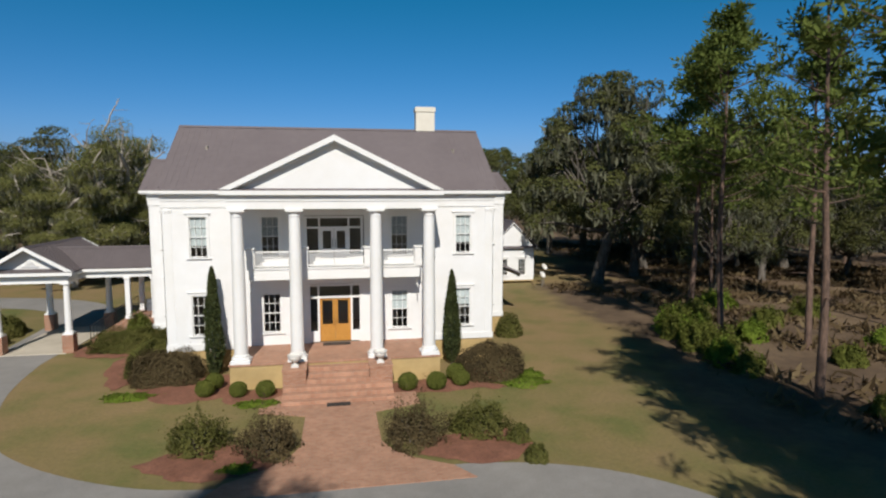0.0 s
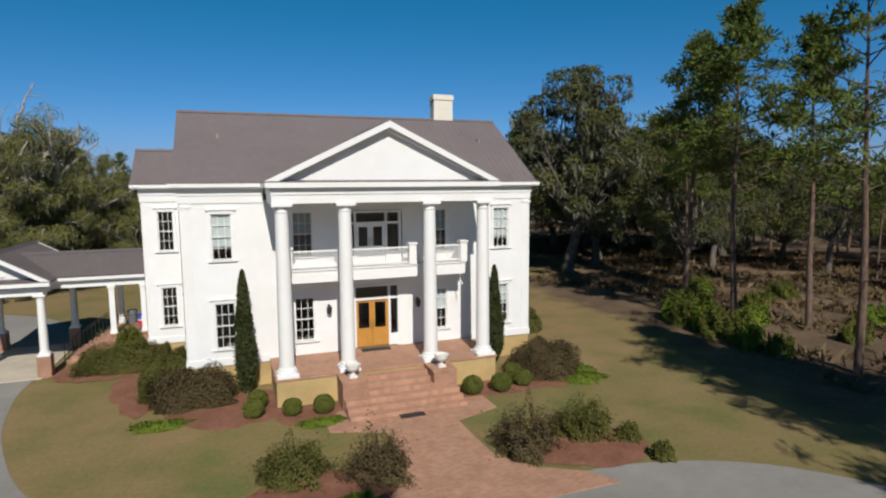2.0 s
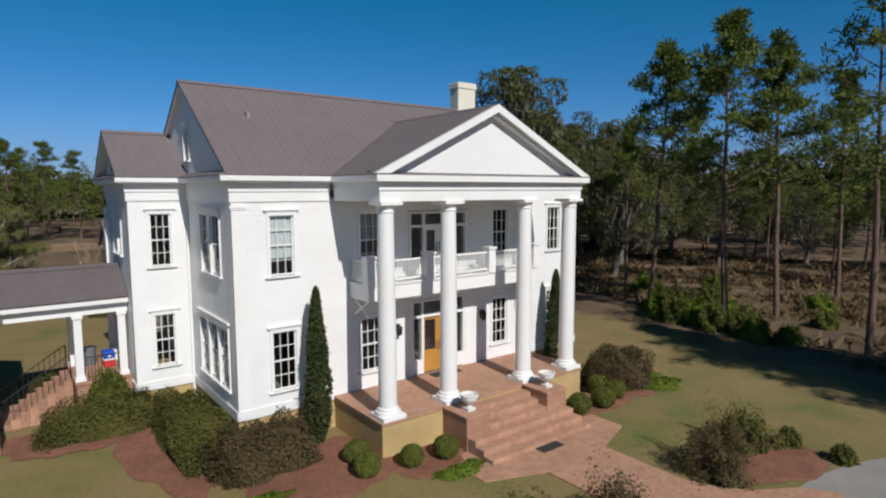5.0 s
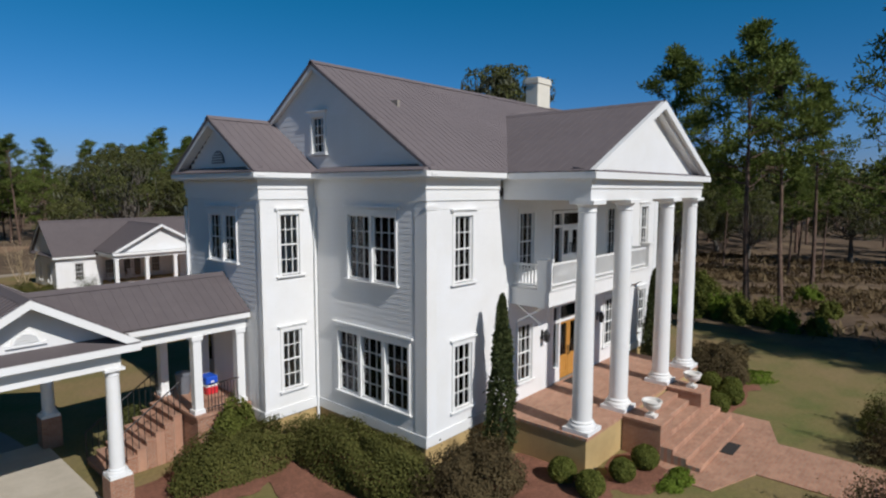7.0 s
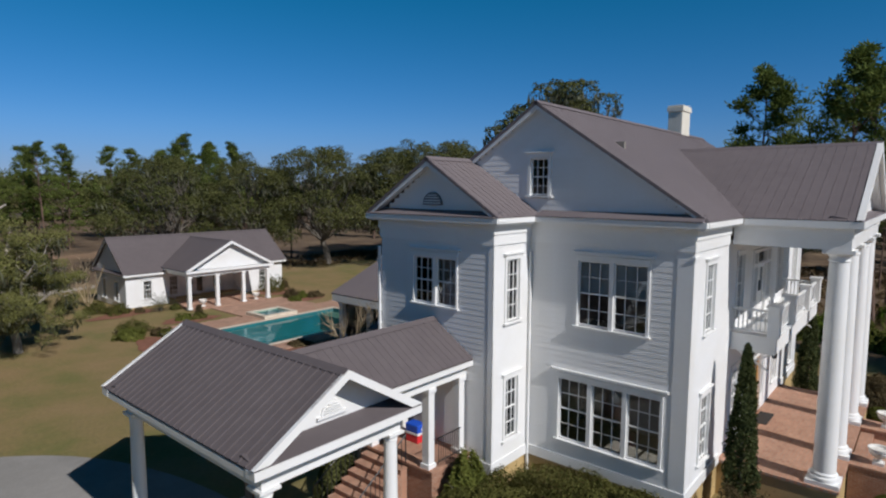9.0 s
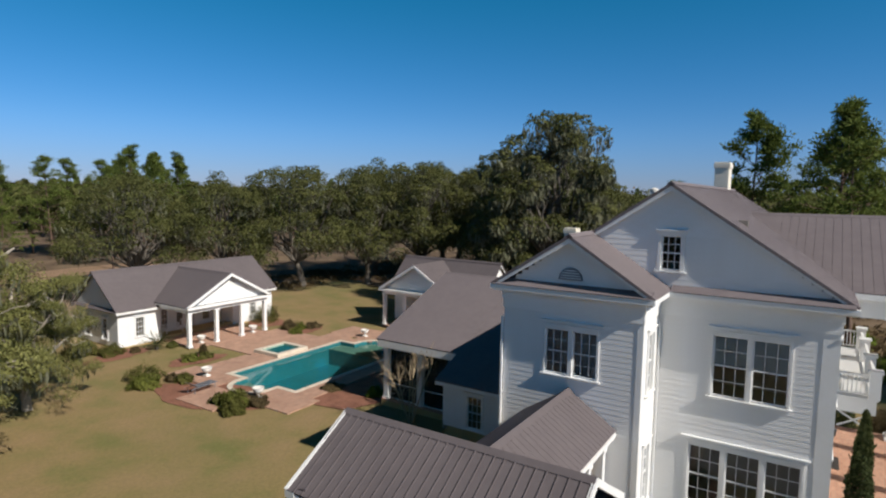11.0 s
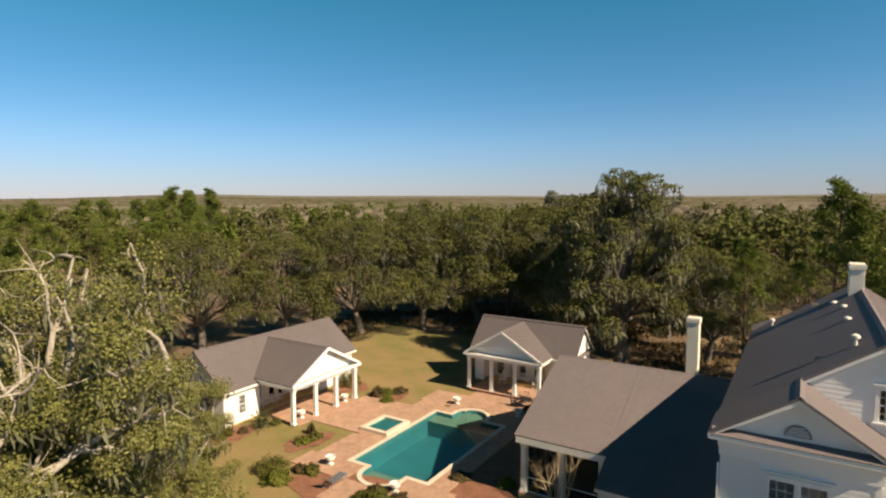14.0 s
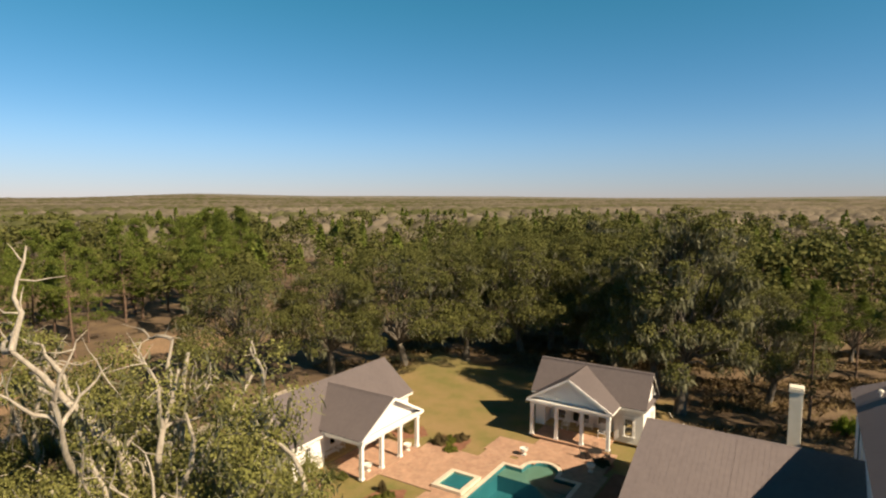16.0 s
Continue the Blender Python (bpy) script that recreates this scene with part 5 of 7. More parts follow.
        a, b = sorted((pcx + s * (ph + 0.15), pcx + s * (ph - 0.15)))
        boxpart("beam", (a, b, -pdepth + 0.16, 0.2, pez - 0.5, pez - 0.2), WHITE, c)
    cap_ridge(c, (pcx, py, paz), (pcx, back_, paz), metal=ANNEX_ROOF)
    boxpart("beam", (pcx - ph - 0.15, pcx + ph + 0.15, -pdepth - 0.16, -pdepth + 0.16, pez - 0.5, pez - 0.2), WHITE, c)
    boxpart("cornice", (pcx - ph - 0.4, pcx + ph + 0.4, py - 0.03, py + 0.3, pez - 0.2, pez - 0.02), WHITE, c)
    bm = bmesh.new()
    prism(bm, [(pcx - ph - 0.25, py + 0.5, pez - 0.02), (pcx + ph + 0.25, py + 0.5, pez - 0.02), (pcx, py + 0.5, paz - 0.12)], (0, 0.1, 0))
    part("tympanum", bm, SIDING, c)
    boxpart("ceiling_panel", (pcx - ph, pcx + ph, -pdepth, recess, pez - 0.22, pez - 0.18), WHITE, c)
    for i in range(4):
        square_column(c, pcx - ph + 2 * ph * i / 3, -pdepth, 0.1, pez - 0.5, 0.28)
    boxpart("porch_floor", (r0, r1, -pdepth - 0.3, recess, 0, 0.1), POOLDECK, c)
    return c


cottage("cottage", "white clapboard pool cottage with a four-columned porch", (1.68, 45.17, 0), 0, 7.45, 6.2, 3.65, 4.05, 2.98, 5.8, 3.3, 5.55, 1.6, -0.5)
cottage("cottage", "white clapboard cottage with a porch facing the pool", (14.85, 29.45, 0.2), -90, 4.95, 4.4, 3.45, 2.5, 3.4, 6.0, 3.45, 5.8, 1.4, -0.75)


# ---- pool ----
def pool():
    out = [(-2.55, 31.4)]
    out += [(8.0, 31.4), (8.0, 29.9), (8.6, 29.9)]
    out += [(8.6 + 1.35 * math.cos(a), 28.55 + 1.35 * math.sin(a)) for a in np.linspace(math.pi / 2, -math.pi / 2, 13)[1:-1]]
    out += [(8.6, 27.2), (8.0, 27.2), (8.0, 25.4), (-2.55, 25.4), (-2.55, 27.0), (-3.1, 27.0)]
    out += [(-3.1 + 1.4 * math.cos(a), 28.4 + 1.4 * math.sin(a)) for a in np.linspace(-math.pi / 2, -3 * math.pi / 2, 13)[1:-1]]
    out += [(-3.1, 29.8), (-2.55, 29.8)]
    out = [(x + POOL_X, y + POOL_Y) for x, y in out]
    bm = bmesh.new()
    top = [bm.verts.new((x, y, 0.06)) for x, y in out]
    bot = [bm.verts.new((x, y, -1.5)) for x, y in out]
    n = len(out)
    for i in range(n):
        bm.faces.new((top[i], bot[i], bot[(i + 1) % n], top[(i + 1) % n]))
    f = bm.faces.new(bot)
    bmesh.ops.triangulate(bm, faces=[f])
    tagged(part("pool", bm, POOLTILE), "teal swimming pool with curved steps", "swimming pool", kind="structure")
    bm = bmesh.new()
    f = bm.faces.new([bm.verts.new((x, y, -0.08)) for x, y in out])
    bmesh.ops.triangulate(bm, faces=[f])
    w = part("water", bm, WATER)
    w.visible_shadow = False
    if w.data.polygons[0].normal.z < 0:
        w.data.flip_normals()
    tagged(w, "still blue-green pool water", "water", kind="structure")
    for x0, x1, y0, y1 in ((8.0, 9.95, 27.25, 29.85), (-4.45, -2.6, 27.05, 29.75), (6.6, 8.0, 25.42, 31.38)):
        r = boxpart("pool_riser", (x0 + POOL_X, x1 + POOL_X, y0 + POOL_Y, y1 + POOL_Y, -1.5, -0.28), POOLTILE)
        tagged(r, "teal plastered riser of the pool shelf", "pool step", kind="structure")
        o = boxpart("pool_step", (x0 + POOL_X, x1 + POOL_X, y0 + POOL_Y, y1 + POOL_Y, -0.28, -0.24), SHELF)
        tagged(o, "shallow pale pool shelf under the water", "pool step", kind="structure")
    # coping round the rim
    bm = bmesh.new()
    cx, cy = sum(p[0] for p in out) / n, sum(p[1] for p in out) / n
    ring = []
    for i, (x, y) in enumerate(out):
        p, q = Vector(out[i - 1]), Vector(out[(i + 1) % n])
        a, b = (Vector((x, y)) - p).normalized(), (q - Vector((x, y))).normalized()
        na, nb = Vector((a.y, -a.x)), Vector((b.y, -b.x))
        m = (na + nb)
        m = m / max(m.length_squared * 0.5, 0.7)
        if i == 0:
            sgn = 1 if m.dot(Vector((x - cx, y - cy))) > 0 else -1
        ring.append((Vector((x, y)) + m * 0.32 * sgn))
    tv = [bm.verts.new((x, y, 0.1)) for x, y in out]
    tw = [bm.verts.new((p.x, p.y, 0.1)) for p in ring]
    lv = [bm.verts.new((x, y, 0.02)) for x, y in out]
    lw = [bm.verts.new((p.x, p.y, 0.02)) for p in ring]
    for i in range(n):
        j = (i + 1) % n
        bm.faces.new((tv[i], tv[j], tw[j], tw[i]))
        bm.faces.new((tv[i], lv[i], lv[j], tv[j]))
        bm.faces.new((tw[i], tw[j], lw[j], lw[i]))
    tagged(part("pool_coping", bm, COPING), "pale stone pool coping", "coping", kind="structure")
    # paved deck as flat slabs round the basin
    deck = [(-5.0, -2.87, 29.8 + 0.32, 34.9), (-2.87, 1.0, 31.72, 34.4), (1.0, 9.8, 31.72, 34.0), (1.2, 8.2, 34.0, 39.0), (9.8, 12.8, 31.0, 34.3), (8.32, 9.3, 30.2, 31.72), (9.3, 14.6, 30.2, 31.0), (10.3, 14.6, 24.2, 30.2),
            (8.32, 10.3, 23.7, 26.9), (-2.87, 8.32, 23.7, 25.08), (-5.4, -2.87, 23.0, 26.7), (-7.5, -4.8, 26.7, 30.12), (8.32, 9.3, 26.9, 27.0), (9.3, 10.3, 29.4, 30.2), (9.6, 10.3, 26.9, 27.6), (-2.87, -2.86, 25.08, 25.1)]
    for i, (x0, x1, y0, y1) in enumerate(deck[:-1]):
        o = boxpart("pavement", (x0 + POOL_X, x1 + POOL_X, y0 + POOL_Y, y1 + POOL_Y, 0.0, 0.075 + 0.0004 * i), POOLDECK)
        tagged(o, "pinkish pool terrace pavers", "terrace", kind="structure")


# the lawn sheet is opened under the pool
def open_ground():
    g = bpy.data.objects["ground"]
    bm = bmesh.new()
    bm.from_mesh(g.data)
    for co, no in (((-2.6, 0, 0), (1, 0, 0)), ((8.05, 0, 0), (1, 0, 0)), ((0, 25.35, 0), (0, 1, 0)), ((0, 31.45, 0), (0, 1, 0)), ((-4.6, 0, 0), (1, 0, 0)), ((10.05, 0, 0), (1, 0, 0)), ((0, 26.95, 0), (0, 1, 0)), ((0, 29.95, 0), (0, 1, 0))):
        bmesh.ops.bisect_plane(bm, geom=[*bm.verts, *bm.edges, *bm.faces], plane_co=(co[0] + POOL_X, co[1] + POOL_Y, 0), plane_no=no)
    kill = []
    for f in bm.faces:
        c = f.calc_center_median()
        if (-2.6 < c.x - POOL_X < 8.05 and 25.35 < c.y - POOL_Y < 31.45) or (-4.6 < c.x - POOL_X < 10.05 and 26.95 < c.y - POOL_Y < 29.95):
            kill.append(f)
    bmesh.ops.delete(bm, geom=kill, context="FACES")
    bm.to_mesh(g.data)
    bm.free()


open_ground()
pool()


def spa():
    ob = thing("spa", "square raised stone spa beside the pool", "spa", (1.15, 34.85, 0.076))
    boxpart("wall", [(-1.55, 1.45, -1.3, -0.95, 0, 0.24), (-1.55, 1.45, 0.95, 1.3, 0, 0.24), (-1.55, -1.2, -0.95, 0.95, 0, 0.24), (1.1, 1.45, -0.95, 0.95, 0, 0.24)], COPING, ob)
    boxpart("basin", (-1.2, 1.1, -0.95, 0.95, 0, 0.06), POOLTILE, ob, "teal plaster basin")
    bm = bmesh.new()
    bm.faces.new([bm.verts.new(p) for p in ((-1.2, -0.95, 0.19), (1.1, -0.95, 0.19), (1.1, 0.95, 0.19), (-1.2, 0.95, 0.19))])
    w = part("water", bm, WATER, ob)
    w.visible_shadow = False


spa()
# dark mulch colour laid to deepen the house's shade on this ground
flat("mulch_bed", [(-5.6, 24.6), (-5.2, 22.6), (-1.5, 20.9), (9.2, 21.6), (9.2, 25.3), (-4.8, 25.35)], 0.05, MULCH, "dark mulch sheet deepening the shade between the terrace and the house", "planting bed", 0.0)
for pts, seed in ((blob(-6.5, 29.4, 2.1, 4.0, seed=11, rough=0.08), 11), (blob(-1.5, 36.2, 1.9, 1.2, seed=12), 12), (blob(9.0, 36.2, 2.3, 1.6, seed=13), 13), (blob(-3.3, 41.6, 2.4, 1.1, seed=14), 14), (blob(10.4, 40.6, 1.8, 1.6, seed=15), 15), (blob(10.2, 24.4, 1.4, 1.2, seed=16), 16)):
    flat("mulch_bed", [garden(x, y) for x, y in pts], 0.03 + 0.002 * (seed - 10), MULCH, "reddish mulch bed beside the pool terrace", "planting bed", 0.0)


def dish(x, y, z, rz):
    ob = thing("satellite_dish", "white satellite dish on a steel post", "satellite dish", (x, y, 0), rz)
    bm = bmesh.new()
    bar(bm, (0, 0, 0), (0, 0, z), 0.03)
    part("post", bm, GREYPLASTIC, ob)
    bm = bmesh.new()
    prof = [(0.02, 0.0), (0.12, 0.015), (0.23, 0.055), (0.32, 0.11), (0.33, 0.1), (0.23, 0.04), (0.12, 0.0), (0.02, -0.015)]
    lathe(bm, prof, 18)
    d = part("dish", bm, STONE, ob, "", True)
    d.matrix_basis = pose(0, 0, z, 55, 0, 0)


dish(19.9, 23.3, 1.7, 30)
dish(19.2, 21.9, 1.15, 30)


# ---- plants ----
class Tubes:
    """Collects tapered limbs as one mesh."""

    def __init__(self, sides=7):
        self.v, self.q, self.n, self.sides = [], [], 0, sides

    def add(self, pts, radii, sides=None):
        k = sides or self.sides
        pts = np.asarray(pts, float)
        rows = []
        for i in range(len(pts)):
            d = pts[min(i + 1, len(pts) - 1)] - pts[max(i - 1, 0)]
            d = d / (np.linalg.norm(d) + 1e-9)
            u = np.cross(d, (0.31, 0.95, 0.05) if abs(d[1]) < 0.9 else (1.0, 0, 0))
            u /= np.linalg.norm(u)
            w = np.cross(d, u)
            a = np.arange(k) * 2 * np.pi / k
            self.v.append(pts[i] + radii[i] * (np.cos(a)[:, None] * u + np.sin(a)[:, None] * w))
            rows.append(self.n + np.arange(k))
            self.n += k
        for a, b in zip(rows, rows[1:]):
            self.q.append(np.stack([a, np.roll(a, -1), np.roll(b, -1), b], 1))

    def mesh(self, name, mat_):
        return arrays_mesh(name, np.concatenate(self.v), np.concatenate(self.q), mat_, True)


def limb(rng, p, d, length, n=6, wander=0.25, lift=0.0):
    """A bent line from p along d."""
    pts = [np.array(p, float)]
    d = np.array(d, float)
    d /= np.linalg.norm(d)
    for _ in range(n):
        d = d + rng.normal(0, wander, 3) * 0.5 + np.array((0, 0, lift))
        d /= np.linalg.norm(d)
        pts.append(pts[-1] + d * length / n)
    return np.array(pts), d


def leaves(rng, centres, size, ratio=0.55, up=0.35, hang=0.0, outward=None):
    """One small bent quad per centre, turned at random."""
    c = np.asarray(centres, float)
    n = len(c)
    nrm = rng.normal(0, 1, (n, 3)) + np.array((0, 0, up))
    if outward is not None:
        nrm = nrm * 0.6 + outward * 0.95
    nrm /= np.linalg.norm(nrm, axis=1)[:, None]
    a = rng.normal(0, 1, (n, 3))
    if hang:
        a = a * (1 - hang) + np.array((0, 0, -hang * 2))
    u = a - nrm * np.sum(a * nrm, 1)[:, None]
    u /= np.linalg.norm(u, axis=1)[:, None] + 1e-9
    w = np.cross(nrm, u)
    s = np.asarray(size) * rng.uniform(0.6, 1.35, n)
    s = s[:, None]
    v = np.stack([c + u * s, c + w * s * ratio + nrm * s * 0.18, c - u * s * 0.9, c - w * s * ratio + nrm * s * 0.12], 1).reshape(-1, 3)
    q = np.arange(4 * n).reshape(-1, 4)
    return v, q


def unit_random(rng, n):
    d = rng.normal(0, 1, (n, 3))
    return d / np.linalg.norm(d, axis=1)[:, None]


def put_tree(name, label, trunk, crowns, loc, rz=0.0, k=1.0, group="", tall=1.0):
    t = thing(name, label, "tree", loc, rz, group)
    o = shared("trunk", trunk, t)
    o.scale = (k, k, k * tall)
    for nm, me in crowns:
        o = shared(nm, me, t)
        o.scale = (k, k, k * tall)
        if nm == "moss":
            o["kind"] = "stuff"
    return t


def lobed_crown(rng, lobes, radii, per, leaf, centre):
    """Leaves on the outer sides of many rounded lobes, thin on their undersides."""
    n = np.maximum(40, (per * (radii / radii.mean()) ** 2)).astype(int)
    k = np.repeat(np.arange(len(lobes)), n)
    out = lobes - centre
    out /= np.linalg.norm(out, axis=1)[:, None] + 1e-9
    d = unit_random(rng, len(k)) + out[k] * 0.55 + np.array((0, 0, 0.3))
    d /= np.linalg.norm(d, axis=1)[:, None]
    ph = rng.uniform(0, 6.28, (len(lobes), 3))[k]
    wob = 1 + 0.16 * np.sin(d[:, 0] * 5 + ph[:, 0]) * np.sin(d[:, 1] * 6 + ph[:, 1]) + 0.12 * np.sin(d[:, 2] * 9 + ph[:, 2])
    c = lobes[k] + d * np.array((1, 1, 0.78)) * (radii[k] * wob * rng.uniform(0.3, 1.0, len(k)) ** 0.3)[:, None]
    return leaves(rng, c, leaf, 0.6, 0.5, outward=d)


def oak_meshes(seed, H=17.0, R=7.5, lobes=70, per=330, leaf=0.13, moss=2600, low=0.2, tiers=1.0, fat=(0.07, 0.12), open_=0.0, lead=0.12):
    """A live oak: a short stout trunk, crooked limbs that each carry a rounded lobe of leaves, and hanging moss."""
    rng = np.random.default_rng(seed)
    T = Tubes(8)
    r0 = H * 0.026
    pts, d = limb(rng, (0, 0, -0.1), (rng.normal(0, 0.1), rng.normal(0, 0.1), 1), H * low, 5, 0.14)
    T.add(pts, np.linspace(r0 * 1.3, r0 * 0.85, len(pts)))
    fork = pts[-1]
    i = np.arange(lobes) + rng.uniform(-0.35, 0.35, lobes)
    up = 1 - (i / lobes) * (1.05 + 0.2 * tiers)
    az = i * 2.39996 + rng.normal(0, 0.25, lobes)
    side = np.sqrt(np.clip(1 - np.clip(up, -0.4, 1) ** 2, 0.05, 1))
    rad = rng.uniform(*fat, lobes) * H
    squash = rng.uniform(0.62, 1.02, lobes)
    c = np.stack([np.cos(az) * side * R * squash, np.sin(az) * side * R * squash, H * 0.42 + up * (H * 0.58 - rad) * (0.72 + 0.3 * squash)], 1)
    # a few leading limbs stand over the rest
    tall = rng.random(lobes) < lead
    c[tall, 2] += rng.uniform(0.02, 0.12, tall.sum()) * H
    c = c[rng.random(lobes) > open_]
    rad = rad[: len(c)]
    for q in range(len(c)):
        if q % 2 and q > 8:
            continue
        v = c[q] - fork
        L = np.linalg.norm(v)
        steps = np.linspace(0, 1, 7)[:, None]
        sag = np.array((0, 0, 1.0)) * np.sin(steps * np.pi) * L * rng.uniform(-0.06, 0.16)
        line = fork + v * steps + sag + np.vstack([np.zeros((1, 3)), rng.normal(0, 0.03 * L, (5, 3)), np.zeros((1, 3))])
        rr = r0 * rng.uniform(0.22, 0.42)
        T.add(line, np.linspace(rr, rr * 0.25, 7), 6)
        for m in range(3):
            k = rng.integers(3, 6)
            l2, _ = limb(rng, line[k], v / L + unit_random(rng, 1)[0] * 0.9, L * rng.uniform(0.15, 0.3), 4, 0.4)
            T.add(l2, np.linspace(rr * 0.35, rr * 0.08, len(l2)), 4)
    mid = np.array((0, 0, H * 0.42))
    v, q = lobed_crown(rng, c, rad, per, leaf, mid)
    out = [("crown", arrays_mesh("crown", v, q, OAKLEAF))]
    if moss:
        k = rng.integers(0, len(c), moss)
        dd = unit_random(rng, moss) * rad[k][:, None]
        dd[:, 2] = -np.abs(dd[:, 2]) * 0.7
        L = rng.uniform(0.15, 0.6, moss)
        base = c[k] + dd
        base[:, 2] -= L * 0.6
        v, q = leaves(rng, base, L, 0.16, 0.0, 0.93)
        out.append(("moss", arrays_mesh("moss", v, q, MOSS)))
    return T.mesh("trunk", OAKBARK), out


def bare_oak_meshes(seed, H=17.0, R=7.0, clumps=95, per=150, leaf=0.17, moss=700, bare=0.0, low=0.28, bark=None, fat=(0.05, 0.085), limbs=8, skirt=0, stout=1.0, foliage=None, twigs=(6, 4)):
    """An old oak past its prime: bare sprawling crooked limbs, leaf clumps at some twigs and hanging moss."""
    rng = np.random.default_rng(seed)
    T = Tubes(8)
    r0 = H * 0.025
    pts, d = limb(rng, (0, 0, -0.1), (rng.normal(0, 0.12), rng.normal(0, 0.12), 1), H * low, 5, 0.14)
    T.add(pts, np.linspace(r0 * 1.25, r0 * 0.85, len(pts)))
    tips = []
    for i in range(limbs):
        a = 2 * np.pi * (i + rng.uniform(-0.3, 0.3)) / limbs
        el = (0.3, 0.95, 0.6, 1.3, 1.1)[i % 5] + rng.uniform(-0.12, 0.12)
        start = pts[-1] - np.array((0, 0, rng.uniform(0, H * 0.05)))
        reach = 1.0 / math.sqrt((math.cos(el) / R) ** 2 + (math.sin(el) / (H * (1 - low) * 0.93)) ** 2)
        L = reach * rng.uniform(0.82, 1.02)
        l1, d1 = limb(rng, start, (np.cos(a) * np.cos(el), np.sin(a) * np.cos(el), np.sin(el)), L, 9, 0.42, 0.03)
        rr = r0 * rng.uniform(0.4, 0.6) * stout
        T.add(l1, np.linspace(rr, rr * 0.2, len(l1)), 7)
        for j in range(twigs[0]):
            k = rng.integers(2, len(l1))
            dd = unit_random(rng, 1)[0] + d1 * 0.5 + np.array((0, 0, 0.3))
            l2, d2 = limb(rng, l1[k], dd, L * rng.uniform(0.2, 0.36), 6, 0.5, 0.02)
            T.add(l2, np.linspace(rr * 0.35, rr * 0.09, len(l2)), 5)
            for m in range(twigs[1]):
                kk = rng.integers(1, len(l2))
                l3, d3 = limb(rng, l2[kk], unit_random(rng, 1)[0] + d2 * 0.5, L * rng.uniform(0.07, 0.15), 3, 0.5)
                T.add(l3, np.linspace(rr * 0.12, rr * 0.03, len(l3)), 4)
                tips.append(l3[-1])
            tips.append(l2[-1])
        tips.append(l1[-1])
    tips = np.array(tips)
    keep = rng.random(len(tips)) > bare * np.clip(0.2 + 1.3 * (tips[:, 2] / H - 0.3), 0, 1)
    tips = tips[keep]
    for i in range(skirt):
        a, r = rng.uniform(0, 6.283), R * rng.uniform(0.5, 0.95)
        tips = np.vstack([tips, (r * np.cos(a), r * np.sin(a), H * rng.uniform(0.13, 0.36))])
    c0 = tips[rng.integers(0, len(tips), clumps)] if clumps < len(tips) else tips[np.arange(clumps) % len(tips)]
    rad = rng.uniform(*fat, len(c0)) * H
    n = len(c0) * per
    dirs = unit_random(rng, n)
    dirs[:, 2] = dirs[:, 2] * 0.62 + 0.08
    wob = 1 + 0.22 * np.sin(dirs[:, 0] * 5 + np.repeat(rng.uniform(0, 6, len(c0)), per)) * np.sin(dirs[:, 1] * 6 + dirs[:, 2] * 4)
    c = np.repeat(c0, per, 0) + dirs * (np.repeat(rad, per) * wob * rng.uniform(0.35, 1.0, n) ** 0.45)[:, None]
    v, q = leaves(rng, c, leaf, 0.6, 0.7, outward=dirs)
    out = [("crown", arrays_mesh("crown", v, q, foliage or OAKLEAF))]
    if moss:
        k = rng.integers(0, len(c0), moss)
        dd = unit_random(rng, moss) * rad[k][:, None]
        dd[:, 2] = -np.abs(dd[:, 2]) * 0.6
        base = c0[k] + dd
        L = rng.uniform(0.12, 0.45, moss)
        base[:, 2] -= L * 0.5
        v, q = leaves(rng, base, L, 0.15, 0.0, 0.93)
        out.append(("moss", arrays_mesh("moss", v, q, MOSS)))
    return T.mesh("trunk", bark or OAKBARK), out


